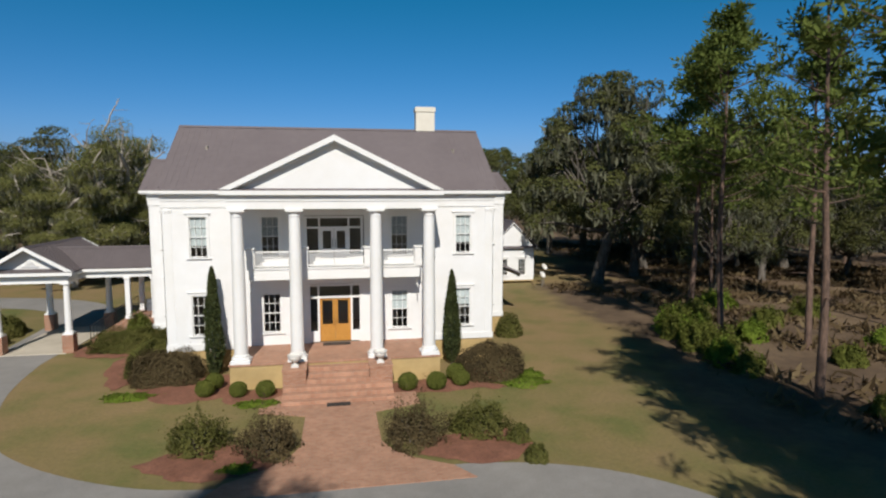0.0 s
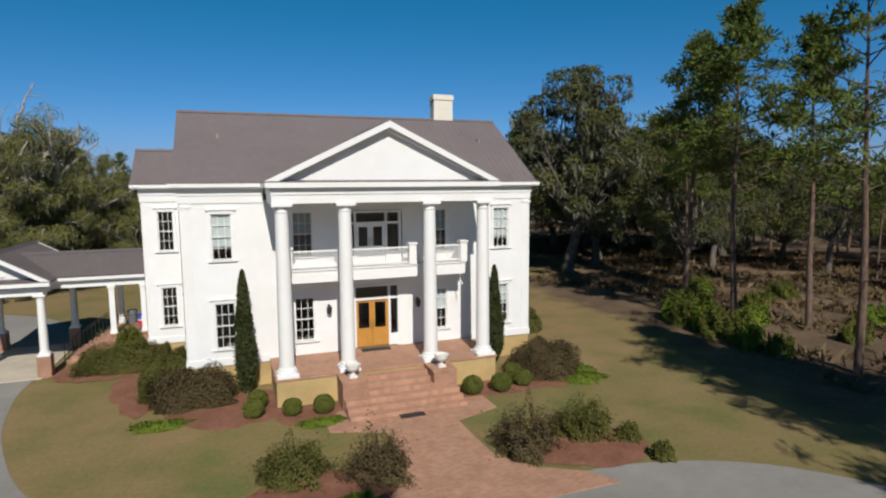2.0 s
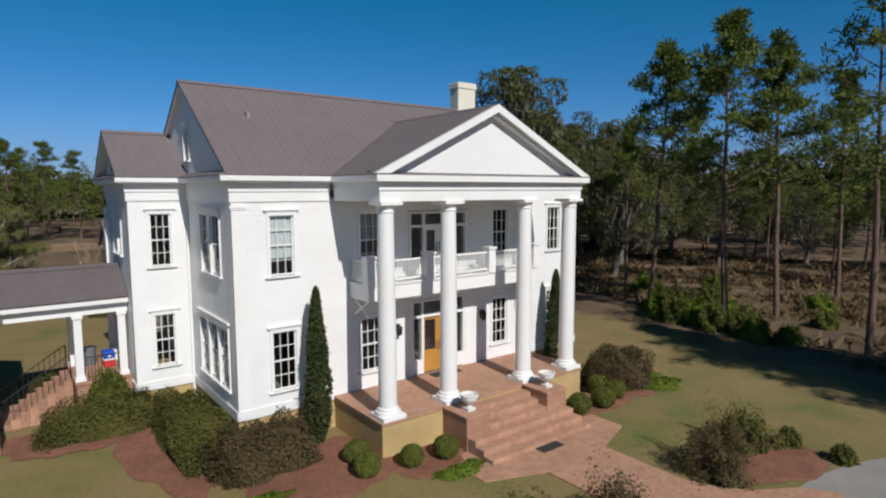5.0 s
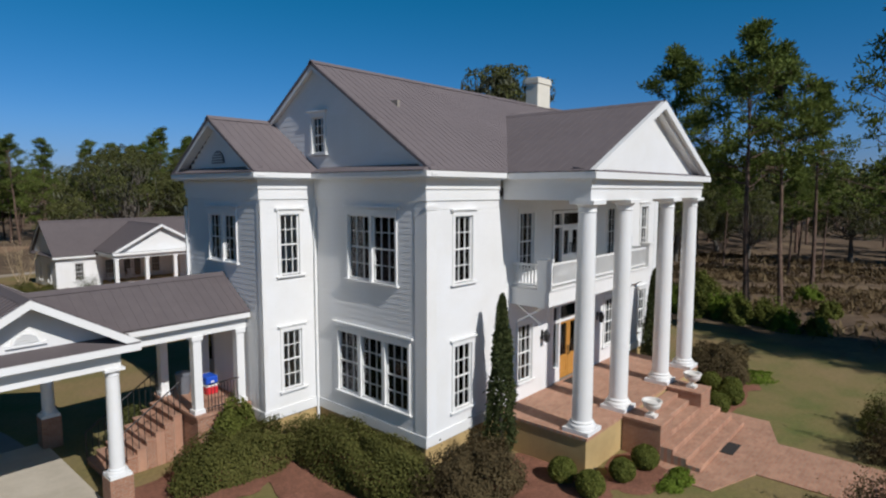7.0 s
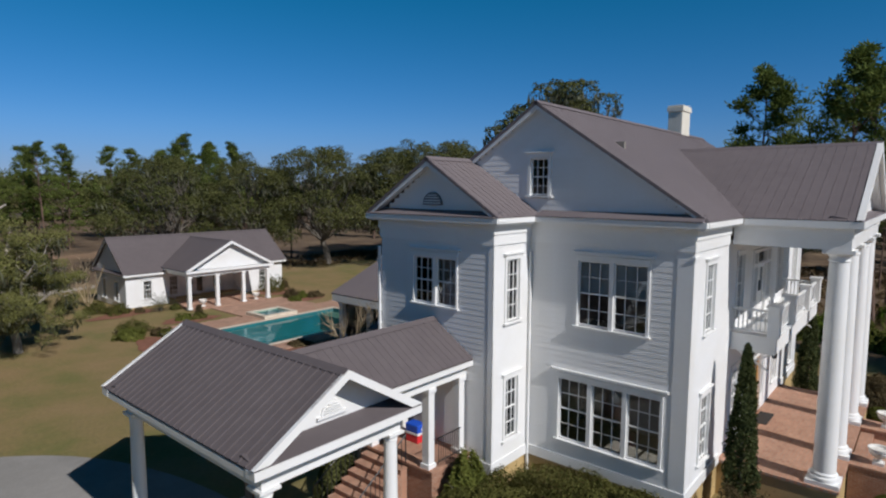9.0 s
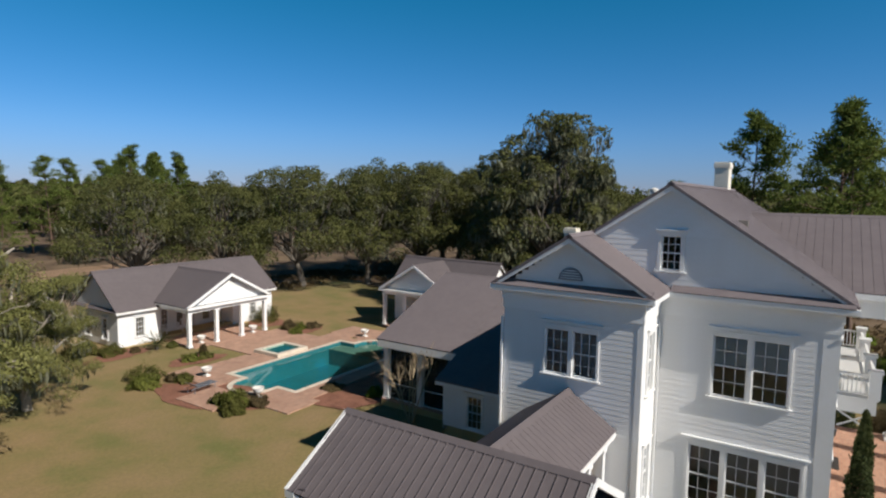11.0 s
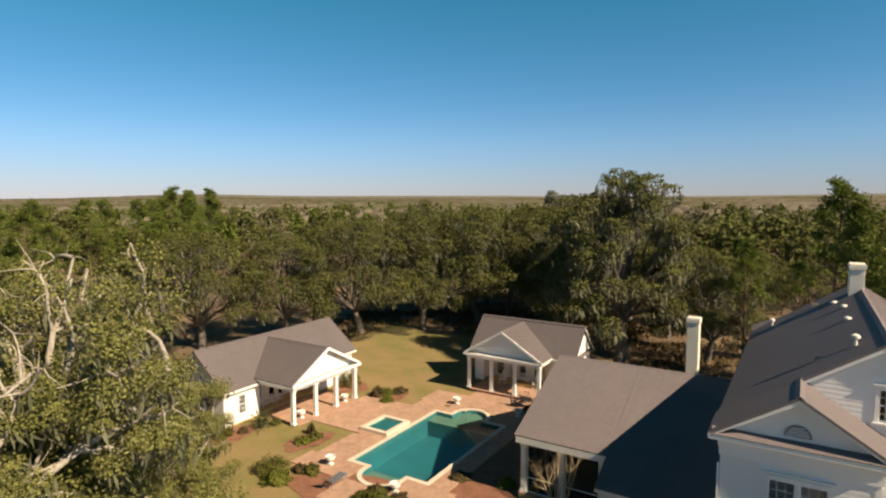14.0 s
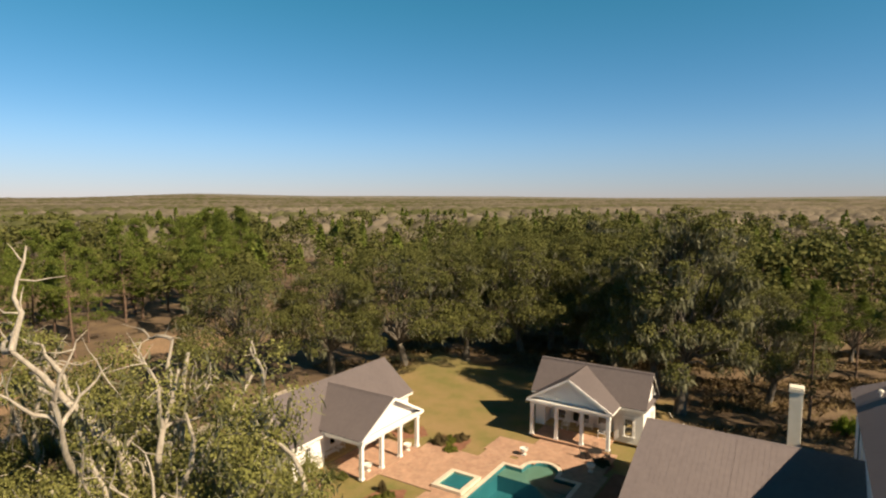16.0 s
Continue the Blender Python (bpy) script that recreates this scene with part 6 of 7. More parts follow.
def pine_meshes(seed, H=21.0, clear=0.52, R=2.6, n=7000, sparse=1.0):
    """A tall pine: a bare straight stem and tufts of needles at the branch ends."""
    rng = np.random.default_rng(seed)
    T = Tubes(8)
    pts, _ = limb(rng, (0, 0, -0.1), (rng.normal(0, 0.02), rng.normal(0, 0.02), 1), H, 12, 0.035, 0.04)
    rad = np.linspace(0.24, 0.035, len(pts)) * H / 21
    T.add(pts, rad)
    tufts = []
    nb = int(40 * sparse)
    for i in range(nb):
        f = clear + (1 - clear) * (i + rng.random()) / nb
        z = f * H
        k = min(int(f * 12), 11)
        p = pts[k] + (pts[k + 1] - pts[k]) * (f * 12 - k)
        g = (f - clear) / (1 - clear)
        L = R * (0.55 + 0.75 * math.sin(math.pi * min(1, 0.25 + g * 0.85))) * (1.08 - g * 0.55) * rng.uniform(0.6, 1.25)
        a = rng.uniform(0, 6.283)
        l1, d1 = limb(rng, p, (np.cos(a), np.sin(a), 0.05 + 0.55 * g), L, 5, 0.22, 0.07)
        T.add(l1, np.linspace(0.05, 0.012, len(l1)) * H / 21, 4)
        for j in range(5):
            kk = rng.integers(2, len(l1))
            l2, d2 = limb(rng, l1[kk], d1 + unit_random(rng, 1)[0] * 0.9 + np.array((0, 0, 0.3)), L * 0.32, 3, 0.3)
            T.add(l2, np.linspace(0.018, 0.007, len(l2)), 3)
            tufts.append(l2[-1])
        tufts.append(l1[-1])
    for i in range(6):
        tufts.append(pts[-1] + rng.normal(0, 0.25, 3))
    # a few dead stubs below the crown
    for i in range(7):
        f = rng.uniform(min(0.3, clear * 0.6), clear)
        k = int(f * 12)
        a = rng.uniform(0, 6.283)
        l1, _ = limb(rng, pts[k], (np.cos(a), np.sin(a), 0.1), rng.uniform(0.4, 1.6), 3, 0.2)
        T.add(l1, np.linspace(0.03, 0.01, len(l1)), 4)
    tufts = np.array(tufts)
    per = max(1, n // len(tufts))
    dirs = unit_random(rng, len(tufts) * per) + np.array((0, 0, 0.25))
    c = np.repeat(tufts, per, 0) + dirs * rng.uniform(0.05, 0.8, (len(dirs), 1)) * np.array((1, 1, 0.62)) * H / 21
    m = len(c)
    w = unit_random(rng, m)
    u = dirs / np.linalg.norm(dirs, axis=1)[:, None]
    w = np.cross(u, w)
    w /= np.linalg.norm(w, axis=1)[:, None] + 1e-9
    s = rng.uniform(0.14, 0.26, (m, 1)) * H / 21
    v = np.stack([c + u * s, c + w * s * 0.3, c - u * s * 0.8, c - w * s * 0.3], 1).reshape(-1, 3)
    crown = arrays_mesh("crown", v, np.arange(4 * m).reshape(-1, 4), PINELEAF)
    return T.mesh("trunk", PINEBARK), [("crown", crown)]


def shrub_mesh(seed, rx, ry, h, n, leaf, mat_, ragged=0.25, box_=False, ball=False):
    """Leaves in a lumpy shell on the ground."""
    rng = np.random.default_rng(seed)
    d = unit_random(rng, n)
    if ball:
        d[:, 2] = d[:, 2] * 0.5
    else:
        d[:, 2] = np.abs(d[:, 2])
    ph = rng.uniform(0, 6.28, 6)
    az, el = np.arctan2(d[:, 1], d[:, 0]), d[:, 2]
    lump = 1 + ragged * 0.5 * (np.sin(3 * az + ph[0]) * np.cos(4 * el + ph[1]) + 0.7 * np.sin(5 * az + 6 * el + ph[2]) + 0.5 * np.sin(9 * az + ph[3]) * np.sin(8 * el + ph[4]))
    r = lump * (1 - np.abs(rng.normal(0, 0.09 + 0.12 * ragged, n))) * (1 + ragged * 0.25 * np.abs(rng.normal(0, 1, n)) * (rng.random(n) < 0.12))
    if box_:
        p = 4.0
        d = d / (np.abs(d) ** p).sum(1)[:, None] ** (1 / p)
    c = d * r[:, None] * np.array((rx, ry, h))
    if ball:
        c[:, 2] += h * 0.5
    c[:, 2] = np.maximum(c[:, 2], 0.03)
    v, q = leaves(rng, c, leaf, 0.6, 0.5, outward=d)
    return arrays_mesh("foliage", v, q, mat_)


def stems_mesh(seed, rx, ry, h, n=9, mat_=None):
    rng = np.random.default_rng(seed)
    T = Tubes(5)
    for i in range(n):
        a = rng.uniform(0, 6.28)
        l1, _ = limb(rng, (rng.normal(0, rx * 0.12), rng.normal(0, ry * 0.12), -0.03), (np.cos(a) * rx * 0.6, np.sin(a) * ry * 0.6, h), h * rng.uniform(0.7, 0.95), 5, 0.2)
        T.add(l1, np.linspace(0.03, 0.008, len(l1)))
    return T.mesh("stem", mat_ or OAKBARK)


SHRUBS = {}


def shrub(name, label, x, y, rx, ry, h, mat_, n=1500, leaf=0.07, ragged=0.25, box_=False, rz=0.0, z=0.0, group="", seed=0, ball=False):
    key = (name, rx, ry, h, mat_.name, seed)
    if key not in SHRUBS:
        sd = int(abs(rx * 91 + ry * 57 + h * 131 + seed * 17)) + 3
        SHRUBS[key] = shrub_mesh(sd, rx, ry, h, int(n * 2.2), leaf * 0.72, mat_, ragged, box_, ball), stems_mesh(sd, rx, ry, h)
    t = thing(name, label, "shrub", (x, y, z), rz, group)
    shared("foliage", SHRUBS[key][0], t)
    shared("stem", SHRUBS[key][1], t)
    return t


# clipped balls by the porch
for x, y, r in ((-5.95, -3.95, 0.5), (-5.75, -2.95, 0.5), (-4.5, -4.25, 0.46), (-3.3, -4.45, 0.5), (3.05, -4.7, 0.55), (4.35, -4.85, 0.56), (5.6, -4.5, 0.5), (5.5, -3.7, 0.55)):
    shrub("boxwood_ball", "clipped round green boxwood in mulch", x, y, r * 0.84, r * 0.84, r * 1.5, BOXLEAF, 2600, 0.05, 0.05, group="boxwood balls", rz=random.uniform(0, 360), ball=True)


def cypress(x, y, h, seed):
    rng = np.random.default_rng(seed)
    n = 9000
    z = rng.random(n) ** 0.85
    prof = 0.46 * np.minimum(1, 0.35 + z * 3.2) * (1 - z) ** 0.62 + 0.012
    a = rng.uniform(0, 6.283, n)
    r = prof * (1 + 0.13 * np.sin(3 * a + 9 * z + seed) + 0.1 * np.sin(7 * a - 15 * z) + 0.09 * np.sin(23 * z + 2 * a) + rng.normal(0, 0.12, n))
    c = np.stack([np.cos(a) * r, np.sin(a) * r, 0.15 + z * h], 1)
    v, q = leaves(rng, c, 0.075, 0.4, 0.0, -0.6)
    t = thing("cypress", "tall narrow dark green cypress beside the front wall", "tree", (x, y, 0), 0, "cypresses")
    shared("crown", arrays_mesh("crown", v, q, CYPRESSLEAF), t)
    T = Tubes(6)
    T.add([(0, 0, -0.05), (0, 0, h * 0.5), (0, 0, h * 0.9)], [0.08, 0.05, 0.01])
    shared("trunk", T.mesh("trunk", OAKBARK), t)


cypress(-6.1, -0.95, 5.3, 5)
cypress(5.85, -0.95, 4.85, 6)
shrub("shrub", "dense bronze-brown evergreen shrub against the house", -8.2, -1.55, 1.55, 0.9, 1.4, BROWNLEAF, 9500, 0.06, 0.28, True)
shrub("shrub", "dense bronze-brown evergreen shrub against the house", 7.3, -3.4, 1.6, 1.15, 1.5, BROWNLEAF, 7500, 0.065, 0.22, True)
shrub("hedge", "low clipped hedge along the side wall", -9.5, 1.8, 0.95, 3.1, 1.3, HEDGELEAF, 16000, 0.055, 0.2, True, group="hedges")
shrub("hedge", "broad hedge in front of the side wing", -11.9, 4.75, 1.75, 0.95, 1.2, HEDGELEAF, 11000, 0.055, 0.25, True, group="hedges")
shrub("shrub", "rounded green shrub beside the side porch", -11.5, 5.45, 0.85, 0.6, 2.0, BOXLEAF, 3200, 0.08, 0.2)
shrub("shrub", "rounded green shrub beside the side steps", -13.1, 9.6, 0.8, 0.7, 1.2, OAKLEAF, 2200, 0.08, 0.2)
shrub("shrub", "leafy green shrub in the front bed", -5.0, -9.6, 1.0, 0.85, 1.15, HEDGELEAF, 3000, 0.06, 0.6)
shrub("shrub", "loose bronze shrub beside the brick walk", -2.55, -10.4, 0.98, 0.8, 1.3, BROWNLEAF, 2600, 0.058, 0.7)
shrub("shrub", "loose bronze shrub beside the brick walk", 2.6, -10.4, 1.08, 0.9, 1.45, BROWNLEAF, 3000, 0.058, 0.7)
shrub("shrub", "leafy green shrub in the front bed", 5.2, -9.9, 1.05, 0.9, 1.1, HEDGELEAF, 3000, 0.06, 0.6)
for x, y, r in ((6.4, -10.9, 0.42), (6.5, -12.5, 0.38), (4.4, -9.6, 0.35)):
    shrub("shrub", "small low shrub at the bed's edge", x, y, r, r, r * 1.5, HEDGELEAF, 800, 0.06, 0.3)
for x, y, rx, ry in ((-9.3, -3.6, 1.0, 0.5), (8.6, -4.7, 1.2, 0.7), (-3.5, -5.5, 0.9, 0.35), (9.2, -3.6, 0.7, 0.6), (-3.4, -11.5, 0.5, 0.3)):
    shrub("ground_cover", "bright green ground cover at the bed's edge", x, y, rx, ry, 0.2, BRIGHTLEAF, 1200, 0.06, 0.5)
shrub("shrub", "rounded evergreen shrub by the far corner", 10.6, 4.3, 0.85, 0.8, 1.4, HEDGELEAF, 1800, 0.08, 0.2)
for x, y, rx, ry, h in ((-20.6, 7.0, 1.1, 1.6, 1.1), (-20.8, 9.9, 1.1, 1.5, 1.2), (-21.3, 4.4, 0.9, 1.0, 0.9)):
    shrub("hedge", "low hedge beside the carport drive", x, y, rx, ry, h, HEDGELEAF, 3500, 0.08, 0.2, group="hedges")
# round the cottages and the pool
for x, y, r, h, m in ((-3.4, 42.2, 0.9, 0.7, HEDGELEAF), (-4.2, 43.8, 0.9, 0.9, HEDGELEAF), (-2.2, 41.3, 0.35, 0.4, BROWNLEAF), (0.2, 40.4, 0.4, 0.4, HEDGELEAF), (10.6, 41.0, 1.2, 1.4, HEDGELEAF), (12.6, 42.2, 0.8, 0.9, BROWNLEAF), (9.6, 36.4, 0.55, 0.55, BOXLEAF), (8.1, 35.6, 0.6, 0.4, BOXLEAF), (10.6, 35.8, 0.7, 0.45, BROWNLEAF), (9.0, 37.0, 0.7, 0.8, BROWNLEAF),
                      (-1.9, 36.3, 0.6, 0.45, BOXLEAF), (-0.9, 36.0, 0.5, 0.4, HEDGELEAF), (-0.3, 36.8, 0.3, 0.7, BROWNLEAF), (-5.5, 32.9, 0.6, 0.5, HEDGELEAF), (-6.3, 27.9, 0.6, 0.5, BROWNLEAF), (-7.6, 27.0, 0.85, 0.95, BOXLEAF), (-8.2, 26.4, 0.6, 0.8, HEDGELEAF), (-7.3, 28.2, 0.6, 0.5, HEDGELEAF), (-6.6, 26.3, 0.7, 0.45, BROWNLEAF), (-6.4, 35.2, 1.2, 0.9, HEDGELEAF), (-7.3, 34.0, 0.9, 0.7, BOXLEAF), (-5.6, 33.7, 0.5, 0.4, BROWNLEAF),
                      (-2.3, 21.6, 0.5, 0.5, BRIGHTLEAF), (-2.4, 24.4, 0.7, 0.3, BROWNLEAF), (10.6, 24.2, 0.6, 0.5, BROWNLEAF)):
    shrub("shrub", "garden shrub near the pool terrace", *garden(x, y), r, r * 0.9, h, m, 1300, 0.075, 0.45, rz=random.uniform(0, 360), z=0.02)

# pines
def in_woods(x, y):
    """Places of the woods: those behind the house turn with the back garden."""
    k = min(1.0, max(0.0, (y - 8) / 18))
    gx, gy = garden(x, y)
    return x * (1 - k) + gx * k, y * (1 - k) + gy * k


PINES = [pine_meshes(21, 21, 0.45, 3.5, 12500, 1.0), pine_meshes(22, 21, 0.5, 3.0, 11000), pine_meshes(23, 21, 0.58, 2.5, 8000), pine_meshes(24, 21, 0.42, 3.4, 4200, 0.6), pine_meshes(25, 18, 0.16, 3.4, 12000, 1.5)]
for i, (x, y, h, k) in enumerate(((38, 92, 19, 1), (47, 99, 18.5, 1), (51, 103, 18.5, 0), (54, 100, 19, 1), (42, 106, 20, 4), (60, 106, 20, 4), (10, 98, 18, 4), (2, 97, 18, 4), (17, 103, 19, 4), (24, 106, 20, 4), (-6, 98, 19, 4), (32, 104, 20, 4), (-13, 94, 18, 4), (6, 104, 20, 4), (20, 96, 16, 4), (48, 108, 20, 4), (54, 112, 20, 4), (-20, 98, 19, 4), (37, 108, 20, 4), (-8, 82, 15, 0), (-16, 78, 14, 1), (-24, 84, 15, 1), (-2, 90, 16, 0), (14, 90, 16, 1), (28, 84, 15, 0), (-32, 76, 14, 0), (31, 60, 12, 3))):
    put_tree("pine_tree", "tall pine with a bare trunk and tufted crown", *PINES[k], (*in_woods(x, y), 0), (i * 77) % 360, h / 21, "pine trees")
# the open pine wood beside the lawn, and those behind the drive that shade it
for i, (x, y, h, k) in enumerate(((21.8, -1.0, 18.6, 0), (24.3, 6.0, 18.6, 1), (21.0, -8.9, 18.2, 3), (26.7, -2.0, 18.0, 1), (36.3, -2.3, 16.8, 2), (45.8, 1.3, 10.8, 1), (50, -1, 9.5, 2), (44, -8, 13, 2), (55, -6, 12, 1), (30.5, 12.5, 13.5, 2), (48, 8, 10, 2), (60, 3, 11, 0), (52, -15, 14, 3),
                                (15.8, -19.5, 17, 1), (14.6, -23.5, 19, 0), (16.2, -26.5, 19, 1), (13.8, -29.5, 20, 0), (15.6, -32.5, 21, 1), (13.4, -35.5, 22, 0), (15.4, -39, 23, 0), (-6.9, -38.3, 21.5, 2))):
    put_tree("pine_tree", "tall pine with a bare trunk and tufted crown", *PINES[k], (x, y, 0), (i * 77) % 360, h / 21, "pine trees")
# oaks
OAKS = [oak_meshes(31, 17, 8.0), oak_meshes(32, 17, 9.0, 80), oak_meshes(33, 17, 6.0, 95, 260, leaf=0.11, moss=9000, low=0.26, fat=(0.045, 0.085), open_=0.2, lead=0.35), oak_meshes(34, 17, 7.6, 56, moss=3600, open_=0.2), oak_meshes(35, 17, 7.2, 60, low=0.34, tiers=0.2)]
for i, (x, y, h, k) in enumerate(((29, 51.5, 14.5, 1), (22, 57, 12.5, 0), (35, 46, 13.2, 0), (41, 41, 15.5, 1), (47, 34.5, 15, 4), (44, 38, 13, 4), (47, 27, 16, 0), (53, 33, 16, 2), (49, 37, 15, 1), (15, 63, 13, 1), (43, 50, 15, 0), (52, 24, 15, 2), (54, 45, 15, 1), 
                                (-33, 47, 13, 3), (-41, 36, 13, 0), (-38, 58, 14, 1), (-26, 60, 14, 2), (-48, 48, 14, 0), (-50, 28, 14, 1), (58, 30, 15, 1), (-30, 52, 15, 3),
                                (-60, 40, 14, 2), (-56, 60, 14, 0))):
    put_tree("oak_tree", "broad live oak draped with grey moss", *OAKS[k], (*in_woods(x, y), 0), (i * 113) % 360, h / 15, "live oaks")
# the mossy oak beyond the house's far corner and those at the back of the open pine wood
for i, (x, y, h, k) in enumerate(((25.6, 23.5, 20.0, 2), (31.5, 27, 16.5, 3), (36, 33, 15, 2), (33.7, 16.2, 12.5, 3), (43, 22, 12.5, 0), (50, 14, 10.5, 4), (53, 22, 11.5, 1), (58, 8, 9.5, 0), (62, -2, 9.0, 4), (47, 31, 14, 3), (57, 30, 13, 0), (66, 14, 10, 1), (64, -12, 9, 3))):
    put_tree("oak_tree", "broad live oak draped with grey moss", *OAKS[k], (x, y, 0), (i * 97) % 360, h / 17, "live oaks")
SILVER = [bare_oak_meshes(45, 18.8, 7.0, 430, 330, 0.062, 7500, bare=0.95, low=0.2, bark=DEADWOOD, fat=(0.03, 0.062), limbs=15, twigs=(6, 4), stout=1.35, foliage=SILVERLEAF),
          bare_oak_meshes(42, 13.5, 5.8, 260, 380, 0.062, 3800, bare=0.3, low=0.2, bark=DEADWOOD, fat=(0.045, 0.085), limbs=10, twigs=(6, 4), stout=1.2, foliage=SILVERLEAF, skirt=40),
          bare_oak_meshes(43, 17.0, 6.4, 210, 330, 0.062, 4800, bare=0.95, low=0.24, bark=DEADWOOD, fat=(0.035, 0.07), limbs=12, twigs=(6, 4), stout=1.4, foliage=SILVERLEAF)]
for k, x, y, rz, size in ((0, -22.4, 35.4, 150, 1.1), (1, -23.0, 40.2, 0, 1.0), (2, -27.3, 32.6, 40, 0.95), (2, -19.8, 49.0, 150, 0.98), (2, -21.9, 37.6, 280, 1.16)):
    put_tree("oak_tree", "old live oak with bare silvery limbs and grey moss", *SILVER[k], (x, y, 0), rz, size, "live oaks")
for x, y, rz, size in ((-24.6, 29.6, 130, 0.78), (-15.2, 37.0, 250, 0.66), (-20.0, 43.2, 20, 0.72)):
    put_tree("oak_tree", "low leafy oak with silvery twigs and grey moss", *SILVER[1], (x, y, 0), rz, size, "live oaks")
# understorey
for i, (x, y, r, h) in enumerate(((21.4, 3.4, 1.1, 1.5), (20.9, 1.9, 1.0, 1.7), (22.4, 2.6, 1.2, 1.9), (21.2, 0.6, 0.9, 1.4), (20.3, -0.9, 0.9, 1.6), (20.8, -2.4, 1.0, 1.5), (19.9, -3.7, 0.8, 1.2), (20.2, -5.4, 0.7, 1.0), (23.6, 4.6, 1.1, 1.5), (24.8, 0.4, 0.9, 1.1), (28.5, 3.5, 1.0, 1.2), (26.5, -5.0, 0.8, 0.9), (31.0, -3.0, 1.1, 1.1), (34, 6, 1.2, 1.2), (22.0, -11.5, 0.8, 0.9), (29, 9.5, 1.2, 1.3))):
    shrub("wax_myrtle", "yellow-green bush under the pines", x, y, r, r * 0.9, h, BRIGHTLEAF if i % 3 == 0 else BOXLEAF, 2600, 0.1, 0.5, group="understorey bushes", seed=i)


# ---- woods to the horizon ----
def woods(name, label, mat_, seed, trees, per, leaf, shape, flatness=0.6):
    spread = 0.34 if flatness < 1 else 0.6
    rng = np.random.default_rng(seed)
    V, D = [], []
    for x, y, h in trees:
        n = per
        d = unit_random(rng, n)
        if shape == "pine":
            t = rng.random(n)
            r = h * 0.16 * (1 - t) ** 0.8 * np.sqrt(rng.random(n)) + 0.15
            a = rng.uniform(0, 6.283, n)
            c = np.stack([x + r * np.cos(a), y + r * np.sin(a), h * (0.38 + 0.62 * t)], 1)
        else:
            lumps = unit_random(rng, 16)
            lumps[:, 2] = np.abs(lumps[:, 2]) * 1.25 - 0.25
            lumps = lumps * np.array((h * spread, h * spread, h * 0.36)) + np.array((0, 0, h * 0.52))
            k = rng.integers(0, 16, n)
            d = d + np.array((0, 0, 0.35))
            d /= np.linalg.norm(d, axis=1)[:, None]
            c = lumps[k] + d * h * rng.uniform(0.1, 0.17, (n, 1))
            c += np.array((x, y, 0))
        V.append(c)
        D.append(d)
    c = np.concatenate(V)
    v, q = leaves(rng, c, np.repeat([leaf * t[2] / 15 for t in trees], per), 0.65, flatness, outward=np.concatenate(D) if flatness < 1 else None)
    ob = new(name, arrays_mesh(name, v, q, mat_))
    return tagged(ob, label, "woods", kind="stuff")


def scatter(seed, n, r0, r1):
    rng = np.random.default_rng(seed)
    out = []
    while len(out) < n:
        r = math.sqrt(rng.uniform(r0 * r0, r1 * r1))
        a = rng.uniform(0, 2 * math.pi)
        x, y = r * math.cos(a), r * math.sin(a)
        if y < -60 and r < 160:
            continue
        clear = (-46 < x < 46 and y < 66) or (x < 58 and y < 100 and x > -46 and x + y < 128) or (abs(x) < 60 and y < -20 and x < 30)
        if clear or y < -25 and x < 25 and r < 260:
            continue
        if y < -120 and r < 400:
            continue
        out.append((x, y, rng.uniform(10, 15)))
    return out


def trunks(name, trees, seed):
    rng = np.random.default_rng(seed)
    T = Tubes(4)
    for x, y, h in trees:
        T.add([(x, y, -0.1), (x + rng.normal(0, 0.3), y + rng.normal(0, 0.3), h * 0.45), (x + rng.normal(0, 0.5), y + rng.normal(0, 0.5), h * 0.75)], [h * 0.018, h * 0.013, h * 0.005])
    tagged(new(name, T.mesh(name, PINEBARK)), "dark tree trunks in the woods", "woods", kind="stuff")


near_o, near_p, near_b = scatter(51, 330, 50, 190), scatter(52, 170, 50, 190), scatter(53, 90, 70, 190)
woods("oak_woods", "dense green live oak woods", OAKLEAF, 61, near_o, 620, 0.5, "oak")
woods("pine_woods", "green pines among the woods", PINELEAF, 62, near_p, 330, 0.5, "pine")
woods("bare_woods", "grey-brown leafless trees", BAREWOOD, 63, near_b, 200, 0.45, "oak")
trunks("wood_trunks", near_o + near_p + near_b, 64)
far_o, far_p, far_b = scatter(54, 330, 190, 330), scatter(55, 420, 190, 420), scatter(56, 190, 190, 330)
woods("far_oak_woods", "far green woods", OAKLEAF, 65, far_o, 330, 0.75, "oak")
woods("far_pine_woods", "far pine woods", PINELEAF, 66, far_p, 240, 0.6, "pine")
woods("far_bare_woods", "far leafless grey-brown woods", BAREWOOD, 67, far_b, 200, 0.7, "oak")


